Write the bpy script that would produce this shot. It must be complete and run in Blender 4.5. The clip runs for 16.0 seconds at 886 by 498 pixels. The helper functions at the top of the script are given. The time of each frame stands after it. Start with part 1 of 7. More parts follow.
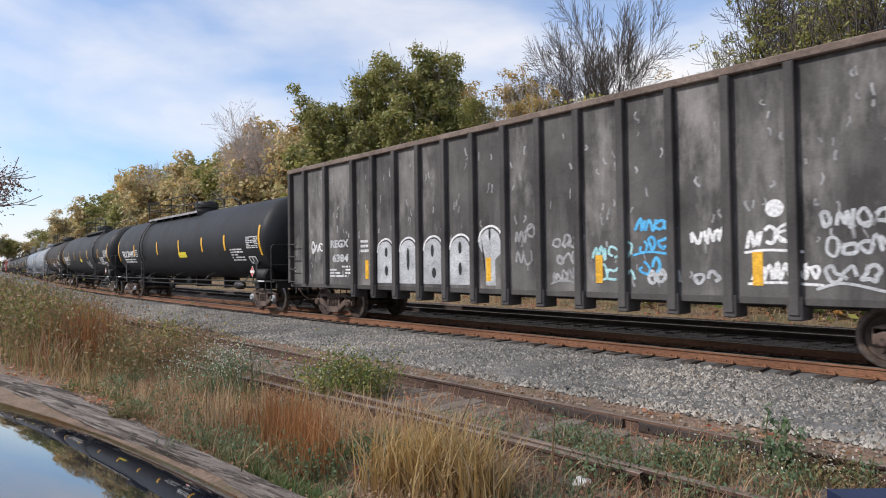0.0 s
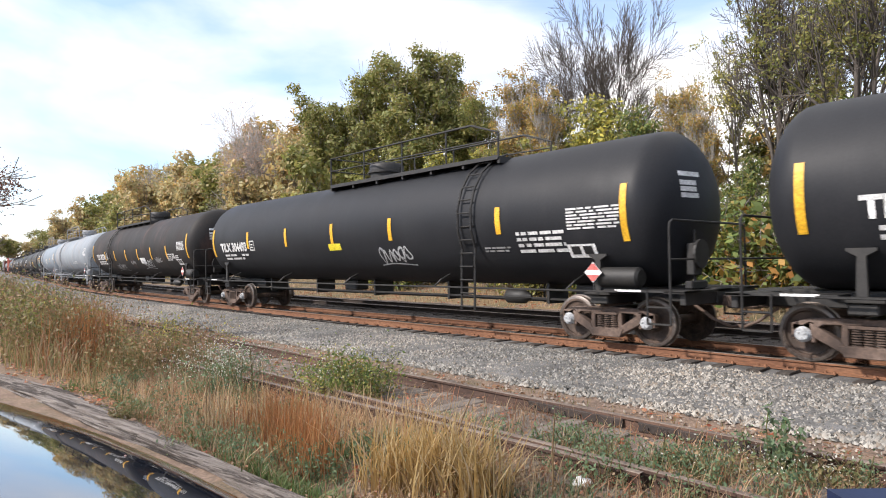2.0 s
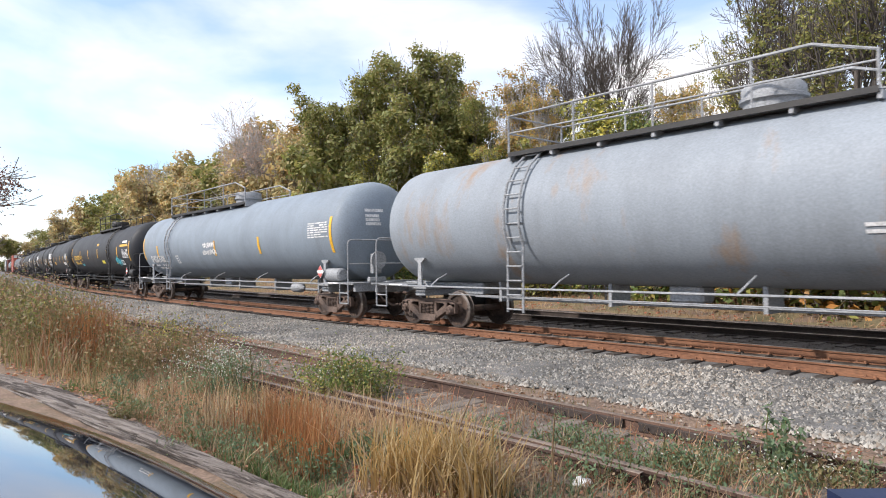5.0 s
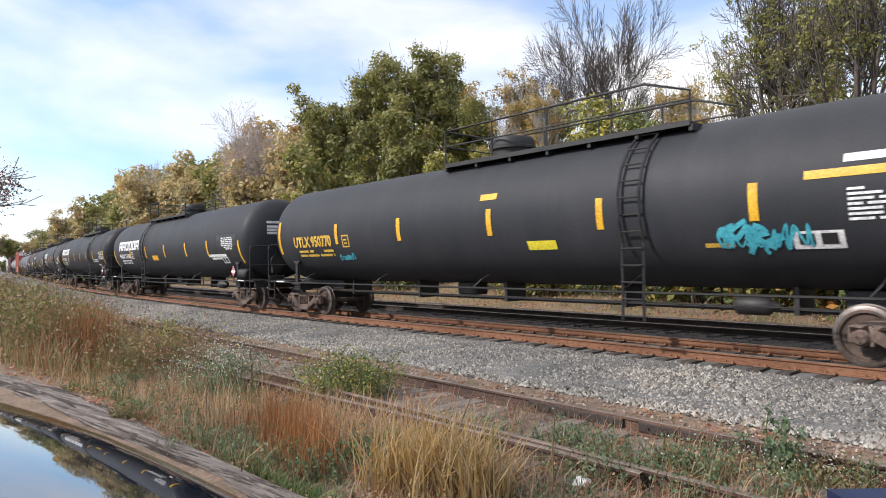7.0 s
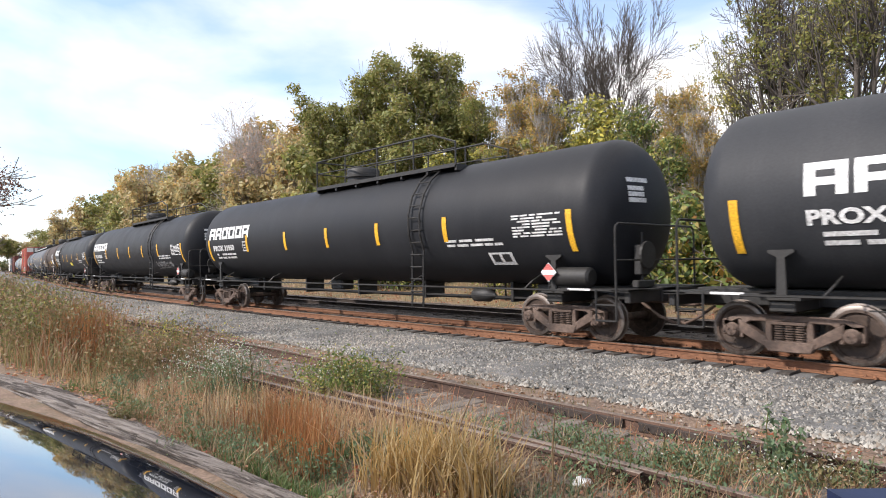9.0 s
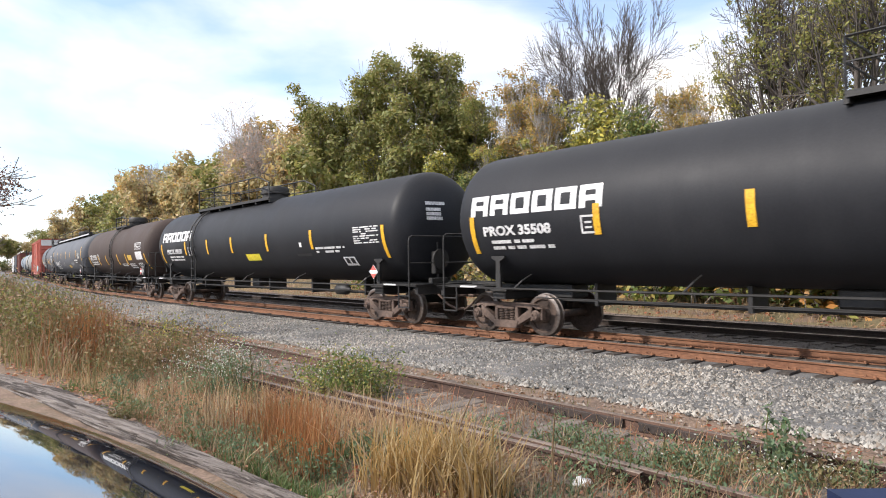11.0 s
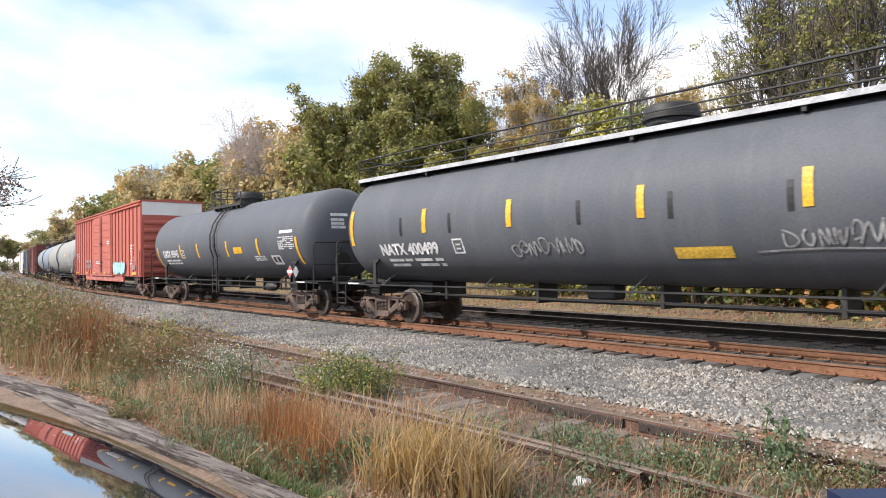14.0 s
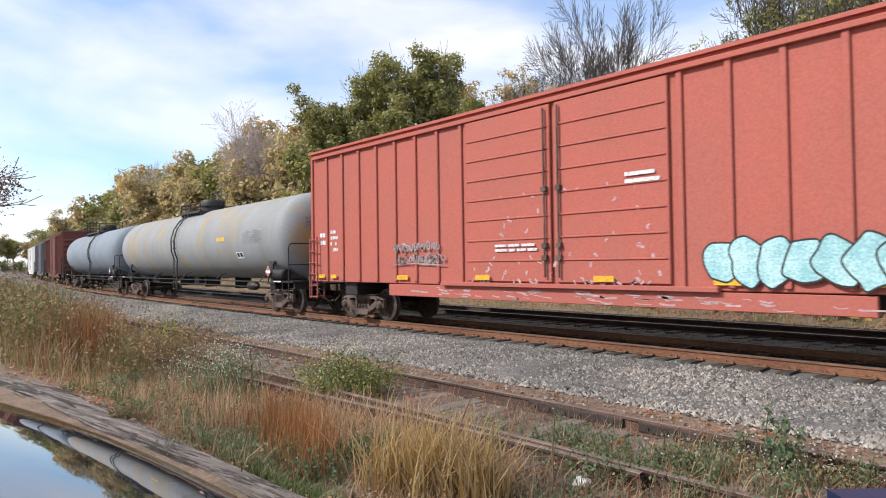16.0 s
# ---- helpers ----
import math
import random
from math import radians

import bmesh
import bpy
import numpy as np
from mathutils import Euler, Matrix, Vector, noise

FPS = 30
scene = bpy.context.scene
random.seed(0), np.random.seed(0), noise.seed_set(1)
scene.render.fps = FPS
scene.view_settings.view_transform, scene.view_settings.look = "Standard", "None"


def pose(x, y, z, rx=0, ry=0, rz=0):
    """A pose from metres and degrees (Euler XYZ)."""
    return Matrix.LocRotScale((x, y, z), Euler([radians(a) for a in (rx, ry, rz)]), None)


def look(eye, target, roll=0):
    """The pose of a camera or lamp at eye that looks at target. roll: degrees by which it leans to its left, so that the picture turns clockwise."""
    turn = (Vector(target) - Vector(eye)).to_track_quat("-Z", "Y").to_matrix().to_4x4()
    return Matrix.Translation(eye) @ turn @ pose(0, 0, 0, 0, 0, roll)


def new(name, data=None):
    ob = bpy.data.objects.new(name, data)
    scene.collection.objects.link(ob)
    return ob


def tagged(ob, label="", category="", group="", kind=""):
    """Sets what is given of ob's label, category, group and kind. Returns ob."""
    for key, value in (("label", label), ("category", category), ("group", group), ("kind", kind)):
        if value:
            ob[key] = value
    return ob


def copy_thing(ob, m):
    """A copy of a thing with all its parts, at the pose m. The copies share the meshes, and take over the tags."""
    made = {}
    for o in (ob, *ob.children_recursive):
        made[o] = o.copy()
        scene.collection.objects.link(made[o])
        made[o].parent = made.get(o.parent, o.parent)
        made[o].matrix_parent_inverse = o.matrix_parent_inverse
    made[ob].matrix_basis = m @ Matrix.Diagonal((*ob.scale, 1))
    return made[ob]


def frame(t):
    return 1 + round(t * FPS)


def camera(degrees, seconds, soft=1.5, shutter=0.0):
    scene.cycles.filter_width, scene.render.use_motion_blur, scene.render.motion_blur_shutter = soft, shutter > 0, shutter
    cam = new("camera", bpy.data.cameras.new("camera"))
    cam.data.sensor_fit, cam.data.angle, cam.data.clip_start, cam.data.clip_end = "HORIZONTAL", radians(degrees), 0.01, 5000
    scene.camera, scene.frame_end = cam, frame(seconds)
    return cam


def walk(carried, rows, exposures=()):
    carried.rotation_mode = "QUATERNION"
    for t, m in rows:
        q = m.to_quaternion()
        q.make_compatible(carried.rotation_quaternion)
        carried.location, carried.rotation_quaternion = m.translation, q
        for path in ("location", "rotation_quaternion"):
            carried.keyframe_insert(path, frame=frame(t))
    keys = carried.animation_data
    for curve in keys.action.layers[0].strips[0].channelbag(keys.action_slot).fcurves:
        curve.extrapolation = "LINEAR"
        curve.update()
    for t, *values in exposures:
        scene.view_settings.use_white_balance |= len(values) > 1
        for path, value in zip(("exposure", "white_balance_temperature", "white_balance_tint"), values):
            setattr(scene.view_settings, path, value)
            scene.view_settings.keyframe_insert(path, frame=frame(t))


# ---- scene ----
# camera: stands still beside the line
EYE = (0.0, 0.0, 1.66)
YAW, PITCH = 0.84513, 0.02027
FWD = (-math.sin(YAW) * math.cos(PITCH), math.cos(YAW) * math.cos(PITCH), math.sin(PITCH))
cam = camera(68.59, 16.0, soft=1.0, shutter=0.06)
CAM = look(EYE, [e + f for e, f in zip(EYE, FWD)], -0.826)
walk(cam, [(0.0, CAM), (16.0, CAM)], exposures=[(0.0, -0.24, 6450, 13), (0.8, 0.05, 6560, 13), (1.5, 0.16, 6650, 13), (2.0, 0.38, 6710, 13), (3.5, 0.48, 6710, 13), (4.2, 0.42, 6680, 13), (6.4, 0.05, 6500, 13), (7.0, 0.12, 6536, 13), (7.5, 0.36, 6620, 13), (8.0, 0.42, 6680, 13), (9.0, 0.33, 6680, 13), (11.5, 0.38, 6680, 13), (12.5, 0.44, 6710, 13), (13.5, 0.44, 6710, 13), (14.5, 0.3, 6650, 13), (15.5, 0.15, 6590, 13), (16.0, 0.05, 6560, 13)])

# ---- light ----
SUN_ELEV, SUN_AZ = 38.0, 245.0     # azimuth of the sun, degrees anticlockwise from +x
sun_dir = Vector((math.cos(radians(SUN_ELEV)) * math.cos(radians(SUN_AZ)), math.cos(radians(SUN_ELEV)) * math.sin(radians(SUN_AZ)), math.sin(radians(SUN_ELEV))))
sun = new("sun", bpy.data.lights.new("sun", "SUN"))
sun.data.energy, sun.data.angle, sun.data.color = 4.4, radians(2.0), (1.0, 0.96, 0.91)
sun.matrix_world = look(sun_dir * 50, (0, 0, 0))


def make_world():
    w = bpy.data.worlds.new("sky")
    scene.world = w
    w.use_nodes = True
    nt = w.node_tree
    nt.nodes.clear()
    N, L = nt.nodes.new, nt.links.new
    out, bg = N("ShaderNodeOutputWorld"), N("ShaderNodeBackground")
    sky = N("ShaderNodeTexSky")
    sky.sky_type, sky.sun_disc = "NISHITA", False
    sky.sun_elevation, sky.sun_rotation = radians(SUN_ELEV), radians(90 - SUN_AZ)
    sky.air_density, sky.dust_density, sky.ozone_density = 1.0, 0.3, 1.5
    tc, mp = N("ShaderNodeTexCoord"), N("ShaderNodeMapping")
    mp.inputs["Scale"].default_value = (1.0, 1.0, 3.2)
    mp.inputs["Location"].default_value = (0.35, 0.1, 0.2)
    n1 = N("ShaderNodeTexNoise")
    n1.inputs["Scale"].default_value, n1.inputs["Detail"].default_value, n1.inputs["Roughness"].default_value = 1.5, 6, 0.5
    n1.inputs["Distortion"].default_value = 0.4
    ramp = N("ShaderNodeValToRGB")
    ramp.color_ramp.elements[0].position, ramp.color_ramp.elements[0].color = 0.36, (0.24, 0.24, 0.24, 1)
    ramp.color_ramp.elements[1].position, ramp.color_ramp.elements[1].color = 0.60, (1, 1, 1, 1)
    mix = N("ShaderNodeMix")
    mix.data_type = "RGBA"
    mix.inputs["B"].default_value = (7.6, 7.65, 7.7, 1)
    L(tc.outputs["Generated"], mp.inputs["Vector"])
    L(mp.outputs["Vector"], n1.inputs["Vector"])
    sep, low, add = N("ShaderNodeSeparateXYZ"), N("ShaderNodeMapRange"), N("ShaderNodeMath")
    low.inputs["From Min"].default_value, low.inputs["From Max"].default_value = 0.0, 0.36
    low.inputs["To Min"].default_value, low.inputs["To Max"].default_value = 0.15, -0.13
    L(tc.outputs["Generated"], sep.inputs["Vector"])
    L(sep.outputs["Z"], low.inputs["Value"])
    L(n1.outputs["Fac"], add.inputs[0])
    L(low.outputs["Result"], add.inputs[1])
    high, veil = N("ShaderNodeMapRange"), N("ShaderNodeMath")
    high.inputs["From Min"].default_value, high.inputs["From Max"].default_value = 0.40, 0.62
    high.inputs["To Min"].default_value, high.inputs["To Max"].default_value = 0.0, 0.20
    L(sep.outputs["Z"], high.inputs["Value"])
    L(add.outputs["Value"], veil.inputs[0])
    L(high.outputs["Result"], veil.inputs[1])
    L(veil.outputs["Value"], ramp.inputs["Fac"])
    L(ramp.outputs["Color"], mix.inputs["Factor"])
    deep = N("ShaderNodeMix")
    deep.data_type, deep.blend_type = "RGBA", "MULTIPLY"
    deep.inputs["Factor"].default_value, deep.inputs["B"].default_value = 1.0, (0.88, 1.22, 1.5, 1)
    L(sky.outputs["Color"], deep.inputs["A"])
    L(deep.outputs["Result"], mix.inputs["A"])
    L(mix.outputs["Result"], bg.inputs["Color"])
    bg.inputs["Strength"].default_value = 0.15
    L(bg.outputs["Background"], out.inputs["Surface"])


make_world()


# ---- materials ----
def base_mat(name):
    m = bpy.data.materials.new(name)
    m.use_nodes = True
    nt = m.node_tree
    return m, nt, nt.nodes["Principled BSDF"]


def ramp_node(nt, fac, stops):
    r = nt.nodes.new("ShaderNodeValToRGB")
    while len(r.color_ramp.elements) < len(stops):
        r.color_ramp.elements.new(0.5)
    for e, (pos, col) in zip(r.color_ramp.elements, stops):
        e.position, e.color = pos, (*col, 1)
    nt.links.new(fac, r.inputs["Fac"])
    return r.outputs["Color"]


def noise_node(nt, scale, detail=4, rough=0.55, stretch=(1, 1, 1), coord="Object", offset=(0, 0, 0)):
    tc, mp, n = nt.nodes.new("ShaderNodeTexCoord"), nt.nodes.new("ShaderNodeMapping"), nt.nodes.new("ShaderNodeTexNoise")
    mp.inputs["Scale"].default_value, mp.inputs["Location"].default_value = stretch, offset
    n.inputs["Scale"].default_value, n.inputs["Detail"].default_value, n.inputs["Roughness"].default_value = scale, detail, rough
    nt.links.new(tc.outputs[coord], mp.inputs["Vector"])
    nt.links.new(mp.outputs["Vector"], n.inputs["Vector"])
    return n.outputs["Fac"]


def mix_col(nt, fac, a, b, blend="MIX"):
    x = nt.nodes.new("ShaderNodeMix")
    x.data_type, x.blend_type = "RGBA", blend
    for sock, val in (("Factor", fac), ("A", a), ("B", b)):
        if isinstance(val, (int, float)):
            x.inputs[sock].default_value = val
        elif isinstance(val, tuple):
            x.inputs[sock].default_value = (*val, 1)
        else:
            nt.links.new(val, x.inputs[sock])
    return x.outputs["Result"]


def bump(nt, bsdf, height, strength, distance):
    b = nt.nodes.new("ShaderNodeBump")
    b.inputs["Strength"].default_value, b.inputs["Distance"].default_value = strength, distance
    nt.links.new(height, b.inputs["Height"])
    nt.links.new(b.outputs["Normal"], bsdf.inputs["Normal"])


def grainy(name, dark, light, scale, rough=0.9, fine=40.0, bump_d=0.01, stretch=(1, 1, 1), metal=0.0, third=None):
    """A two-scale mottled surface."""
    m, nt, b = base_mat(name)
    big, small = noise_node(nt, scale, 5, 0.6, stretch), noise_node(nt, fine, 3, 0.6, stretch)
    stops = [(0.35, dark), (0.65, light)] if third is None else [(0.3, dark), (0.5, light), (0.72, third)]
    c = ramp_node(nt, big, stops)
    shade = ramp_node(nt, small, [(0.3, (0.6, 0.6, 0.6)), (0.7, (1.25, 1.25, 1.25))])
    nt.links.new(mix_col(nt, 1.0, c, shade, "MULTIPLY"), b.inputs["Base Color"])
    b.inputs["Roughness"].default_value, b.inputs["Metallic"].default_value = rough, metal
    if bump_d:
        bump(nt, b, small, 0.6, bump_d)
    return m


def car_paint(name, colour, dirt, amount=0.5, streaks=0.5, rough=0.45, rust=None, rust_amount=0.0):
    """Weathered paint: faded blotches, streaks running down, and grime."""
    m, nt, b = base_mat(name)
    blot = noise_node(nt, 0.55, 6, 0.62)
    strk = noise_node(nt, 2.2, 5, 0.65, (1.0, 0.25, 0.16), offset=(3, 1, 7))
    fine = noise_node(nt, 26, 3, 0.6)
    c = mix_col(nt, ramp_node(nt, blot, [(0.38, (0, 0, 0)), (0.72, (amount,) * 3)]), colour, dirt)
    c = mix_col(nt, ramp_node(nt, strk, [(0.48, (0, 0, 0)), (0.75, (streaks,) * 3)]), c, dirt)
    if rust:
        rn = noise_node(nt, 0.9, 7, 0.68, (1, 0.6, 0.35), offset=(5, 9, 2))
        c = mix_col(nt, ramp_node(nt, rn, [(0.60 - 0.25 * rust_amount, (0, 0, 0)), (0.74 - 0.12 * rust_amount, (1, 1, 1))]), c, rust)
    c = mix_col(nt, 0.5, c, mix_col(nt, 1.0, c, ramp_node(nt, fine, [(0.3, (0.7, 0.7, 0.7)), (0.7, (1.2, 1.2, 1.2))]), "MULTIPLY"))
    nt.links.new(c, b.inputs["Base Color"])
    r = nt.nodes.new("ShaderNodeMapRange")
    r.inputs["To Min"].default_value, r.inputs["To Max"].default_value = rough - 0.1, min(1, rough + 0.3)
    nt.links.new(blot, r.inputs["Value"])
    nt.links.new(r.outputs["Result"], b.inputs["Roughness"])
    b.inputs["Specular IOR Level"].default_value = 0.22
    bump(nt, b, fine, 0.15, 0.004)
    return m


def leafy(name, cols, rough=0.6, through_light=0.42):
    """Leaves: colours vary leaf by leaf."""
    m, nt, b = base_mat(name)
    g = nt.nodes.new("ShaderNodeNewGeometry")
    n = len(cols)
    c = ramp_node(nt, g.outputs["Random Per Island"], [((i + 0.5) / n, col) for i, col in enumerate(cols)])
    blot = noise_node(nt, 0.35, 3, 0.5, coord="Object")
    c = mix_col(nt, 1.0, c, ramp_node(nt, blot, [(0.35, (0.7, 0.72, 0.7)), (0.65, (1.2, 1.15, 1.05))]), "MULTIPLY")
    nt.links.new(c, b.inputs["Base Color"])
    b.inputs["Roughness"].default_value = rough
    tr, mx, out = nt.nodes.new("ShaderNodeBsdfTranslucent"), nt.nodes.new("ShaderNodeMixShader"), nt.nodes["Material Output"]
    nt.links.new(c, tr.inputs["Color"])
    mx.inputs["Fac"].default_value = through_light
    nt.links.new(b.outputs["BSDF"], mx.inputs[1])
    nt.links.new(tr.outputs["BSDF"], mx.inputs[2])
    nt.links.new(mx.outputs["Shader"], out.inputs["Surface"])
    return m


M = {}
M["soil"] = grainy("soil", (0.08, 0.054, 0.039), (0.20, 0.135, 0.096), 1.3, fine=26, bump_d=0.03, third=(0.085, 0.07, 0.036))
M["bank"] = grainy("bank_grass", (0.06, 0.055, 0.025), (0.16, 0.125, 0.065), 0.5, fine=14, bump_d=0.05, third=(0.20, 0.10, 0.05))
M["ballast"] = grainy("ballast_fines", (0.085, 0.082, 0.079), (0.16, 0.156, 0.152), 1.4, fine=38, bump_d=0.03)
# bed of the two tracks: a darker brown than the shoulder ballast
M["dark_ballast"] = grainy("dark_bed_ballast", (0.035, 0.028, 0.024), (0.085, 0.068, 0.057), 1.4, fine=38, bump_d=0.03)
M["siding_bed"] = grainy("siding_dirt", (0.06, 0.045, 0.036), (0.14, 0.108, 0.09), 1.1, fine=26, bump_d=0.03, third=(0.09, 0.062, 0.04))
M["rust_rail"] = grainy("rusty_rail_side", (0.155, 0.066, 0.033), (0.225, 0.105, 0.054), 1.3, rough=0.85, fine=30, bump_d=0.003, stretch=(0.3, 1, 1))
M["old_rail"] = grainy("brown_rail_side", (0.06, 0.034, 0.025), (0.12, 0.068, 0.047), 1.3, rough=0.85, fine=30, bump_d=0.003, stretch=(0.3, 1, 1))
M["black_rail"] = grainy("dark_rail_side", (0.025, 0.018, 0.015), (0.05, 0.035, 0.028), 1.3, rough=0.8, fine=30, bump_d=0.003)
M["rail_head"] = grainy("worn_rail_head", (0.20, 0.15, 0.12), (0.32, 0.27, 0.24), 2.0, rough=0.38, fine=30, bump_d=0.001, metal=0.5)
M["old_head"] = grainy("dull_rail_head", (0.13, 0.095, 0.075), (0.21, 0.165, 0.135), 2.0, rough=0.6, fine=30, bump_d=0.001, metal=0.2)
M["tie"] = grainy("creosoted_tie", (0.035, 0.028, 0.023), (0.085, 0.07, 0.058), 2.5, fine=20, bump_d=0.01, stretch=(4, 0.6, 1))
M["old_tie"] = grainy("weathered_tie", (0.10, 0.08, 0.065), (0.21, 0.18, 0.155), 2.5, fine=20, bump_d=0.01, stretch=(4, 0.6, 1))
M["truck"] = grainy("rusty_truck_iron", (0.035, 0.023, 0.018), (0.10, 0.066, 0.05), 1.6, rough=0.8, fine=18, bump_d=0.004, third=(0.17, 0.12, 0.095))
M["iron"] = grainy("black_iron", (0.010, 0.0095, 0.0095), (0.026, 0.024, 0.022), 2.0, rough=0.6, fine=25, bump_d=0.002)
M["grey_iron"] = grainy("grey_iron", (0.22, 0.23, 0.24), (0.32, 0.33, 0.34), 2.0, rough=0.6, fine=25, bump_d=0.002)
M["red_iron"] = grainy("red_iron", (0.26, 0.065, 0.05), (0.36, 0.11, 0.09), 2.0, rough=0.6, fine=25, bump_d=0.002)
M["wheel"] = grainy("wheel_steel", (0.05, 0.034, 0.026), (0.13, 0.086, 0.064), 2.2, rough=0.7, fine=16, bump_d=0.002, metal=0.2)
M["tread"] = grainy("bright_tread", (0.12, 0.095, 0.08), (0.21, 0.18, 0.16), 3, rough=0.4, fine=16, bump_d=0, metal=0.7)
M["yellow"] = grainy("yellow_reflector", (0.62, 0.33, 0.015), (0.80, 0.44, 0.03), 3, rough=0.5, fine=30, bump_d=0)
M["bright_yellow"] = grainy("yellow_label", (0.70, 0.58, 0.03), (0.8, 0.68, 0.05), 3, rough=0.5, fine=30, bump_d=0)
M["stencil"] = grainy("white_stencil", (0.50, 0.50, 0.50), (0.72, 0.72, 0.71), 2.5, rough=0.6, fine=22, bump_d=0)
M["label"] = grainy("white_label", (0.6, 0.6, 0.6), (0.78, 0.78, 0.77), 1.5, rough=0.55, fine=22, bump_d=0)
M["gold"] = grainy("yellow_stencil", (0.55, 0.33, 0.04), (0.72, 0.46, 0.07), 2.5, rough=0.6, fine=22, bump_d=0)
M["black_patch"] = grainy("black_patch", (0.012, 0.012, 0.013), (0.022, 0.022, 0.023), 2.5, rough=0.5, fine=22, bump_d=0)
M["red_sign"] = grainy("red_placard", (0.5, 0.10, 0.09), (0.6, 0.16, 0.14), 6, rough=0.5, fine=40, bump_d=0)
M["teal"] = grainy("teal_spray", (0.03, 0.28, 0.36), (0.07, 0.42, 0.50), 4, rough=0.55, fine=30, bump_d=0)
M["pale_teal"] = grainy("pale_teal_spray", (0.25, 0.50, 0.52), (0.42, 0.66, 0.68), 4, rough=0.55, fine=30, bump_d=0)
M["blue"] = grainy("blue_spray", (0.05, 0.32, 0.62), (0.10, 0.45, 0.75), 4, rough=0.55, fine=30, bump_d=0)
M["silver"] = grainy("silver_spray", (0.32, 0.33, 0.34), (0.52, 0.53, 0.54), 2.2, rough=0.55, fine=30, bump_d=0)
M["fade_spray"] = grainy("faded_spray", (0.16, 0.16, 0.16), (0.36, 0.36, 0.36), 2.2, rough=0.7, fine=14, bump_d=0)
M["tank_black"] = car_paint("black_tank_paint", (0.015, 0.016, 0.019), (0.030, 0.031, 0.034), 0.5, 0.35, 0.46)
M["tank_charcoal"] = car_paint("charcoal_tank_paint", (0.027, 0.029, 0.033), (0.050, 0.051, 0.055), 0.5, 0.4, 0.5)
M["tank_slate"] = car_paint("slate_tank_paint", (0.085, 0.092, 0.105), (0.13, 0.135, 0.145), 0.5, 0.5, 0.5)
M["tank_rusty"] = car_paint("rusty_black_tank_paint", (0.018, 0.017, 0.017), (0.042, 0.033, 0.030), 0.6, 0.5, 0.55, (0.07, 0.041, 0.033), 0.2)
M["tank_brown"] = car_paint("brown_tank_paint", (0.050, 0.036, 0.031), (0.078, 0.056, 0.048), 0.6, 0.4, 0.6)
M["tank_grey"] = car_paint("grey_tank_paint", (0.25, 0.28, 0.31), (0.18, 0.195, 0.21), 0.6, 0.5, 0.5, (0.26, 0.18, 0.12), 0.15)
M["tank_bluegrey"] = car_paint("blue_grey_tank_paint", (0.21, 0.25, 0.29), (0.155, 0.175, 0.195), 0.6, 0.5, 0.5)
M["tank_cream"] = car_paint("stained_grey_tank_paint", (0.27, 0.29, 0.30), (0.22, 0.21, 0.18), 0.6, 0.6, 0.6, (0.36, 0.25, 0.11), 0.3)
M["box_red"] = car_paint("faded_red_boxcar_paint", (0.42, 0.115, 0.085), (0.34, 0.125, 0.10), 0.6, 0.4, 0.65)
M["box_brown"] = car_paint("brown_boxcar_paint", (0.16, 0.055, 0.045), (0.11, 0.06, 0.05), 0.6, 0.5, 0.7)
M["gondola"] = car_paint("scuffed_black_gondola_paint", (0.045, 0.042, 0.041), (0.16, 0.152, 0.145), 0.8, 0.8, 0.65, (0.25, 0.235, 0.222), 0.33)
M["gondola_rib"] = car_paint("worn_rib_paint", (0.04, 0.037, 0.036), (0.14, 0.13, 0.125), 0.5, 0.5, 0.65)
M["top_rust"] = grainy("rusty_top_chord", (0.10, 0.07, 0.055), (0.20, 0.15, 0.12), 1.5, rough=0.8, fine=18, bump_d=0.004)
M["worn_pink"] = grainy("worn_pink_spray", (0.42, 0.26, 0.26), (0.5, 0.36, 0.36), 4, rough=0.6, fine=30, bump_d=0)
M["white_paint"] = car_paint("white_end_paint", (0.72, 0.72, 0.70), (0.5, 0.48, 0.45), 0.4, 0.4, 0.6)


# ---- mesh helpers ----
def mesh_of(bm, name, mat, smooth=False):
    me = bpy.data.meshes.new(name)
    bm.to_mesh(me)
    bm.free()
    for mt in (mat if isinstance(mat, (list, tuple)) else [mat]):
        me.materials.append(mt)
    if smooth:
        me.polygons.foreach_set("use_smooth", [True] * len(me.polygons))
        me.set_sharp_from_angle(angle=radians(40))
    return me


def part(name, bm, mat, parent, label="", smooth=False):
    """One mesh object under a thing or a part; bm may be a finished mesh, shared between alike parts."""
    ob = new(name, bm if isinstance(bm, bpy.types.Mesh) else mesh_of(bm, name, mat, smooth))
    ob.parent = parent
    return tagged(ob, label)


def thing(name, label, category, group="", m=None):
    ob = new(name)
    ob.empty_display_size = 0.2
    if m is not None:
        ob.matrix_world = m
    return tagged(ob, label, category, group)


def box(bm, x0, x1, y0, y1, z0, z1, bevel=0.0):
    v = [bm.verts.new(c) for c in ((x0, y0, z0), (x1, y0, z0), (x1, y1, z0), (x0, y1, z0), (x0, y0, z1), (x1, y0, z1), (x1, y1, z1), (x0, y1, z1))]
    fs = [bm.faces.new([v[i] for i in q]) for q in ((3, 2, 1, 0), (4, 5, 6, 7), (0, 1, 5, 4), (1, 2, 6, 5), (2, 3, 7, 6), (3, 0, 4, 7))]
    if bevel:
        es = list({e for f in fs for e in f.edges})
        bmesh.ops.bevel(bm, geom=es, offset=bevel, segments=1, affect="EDGES")
    return bm


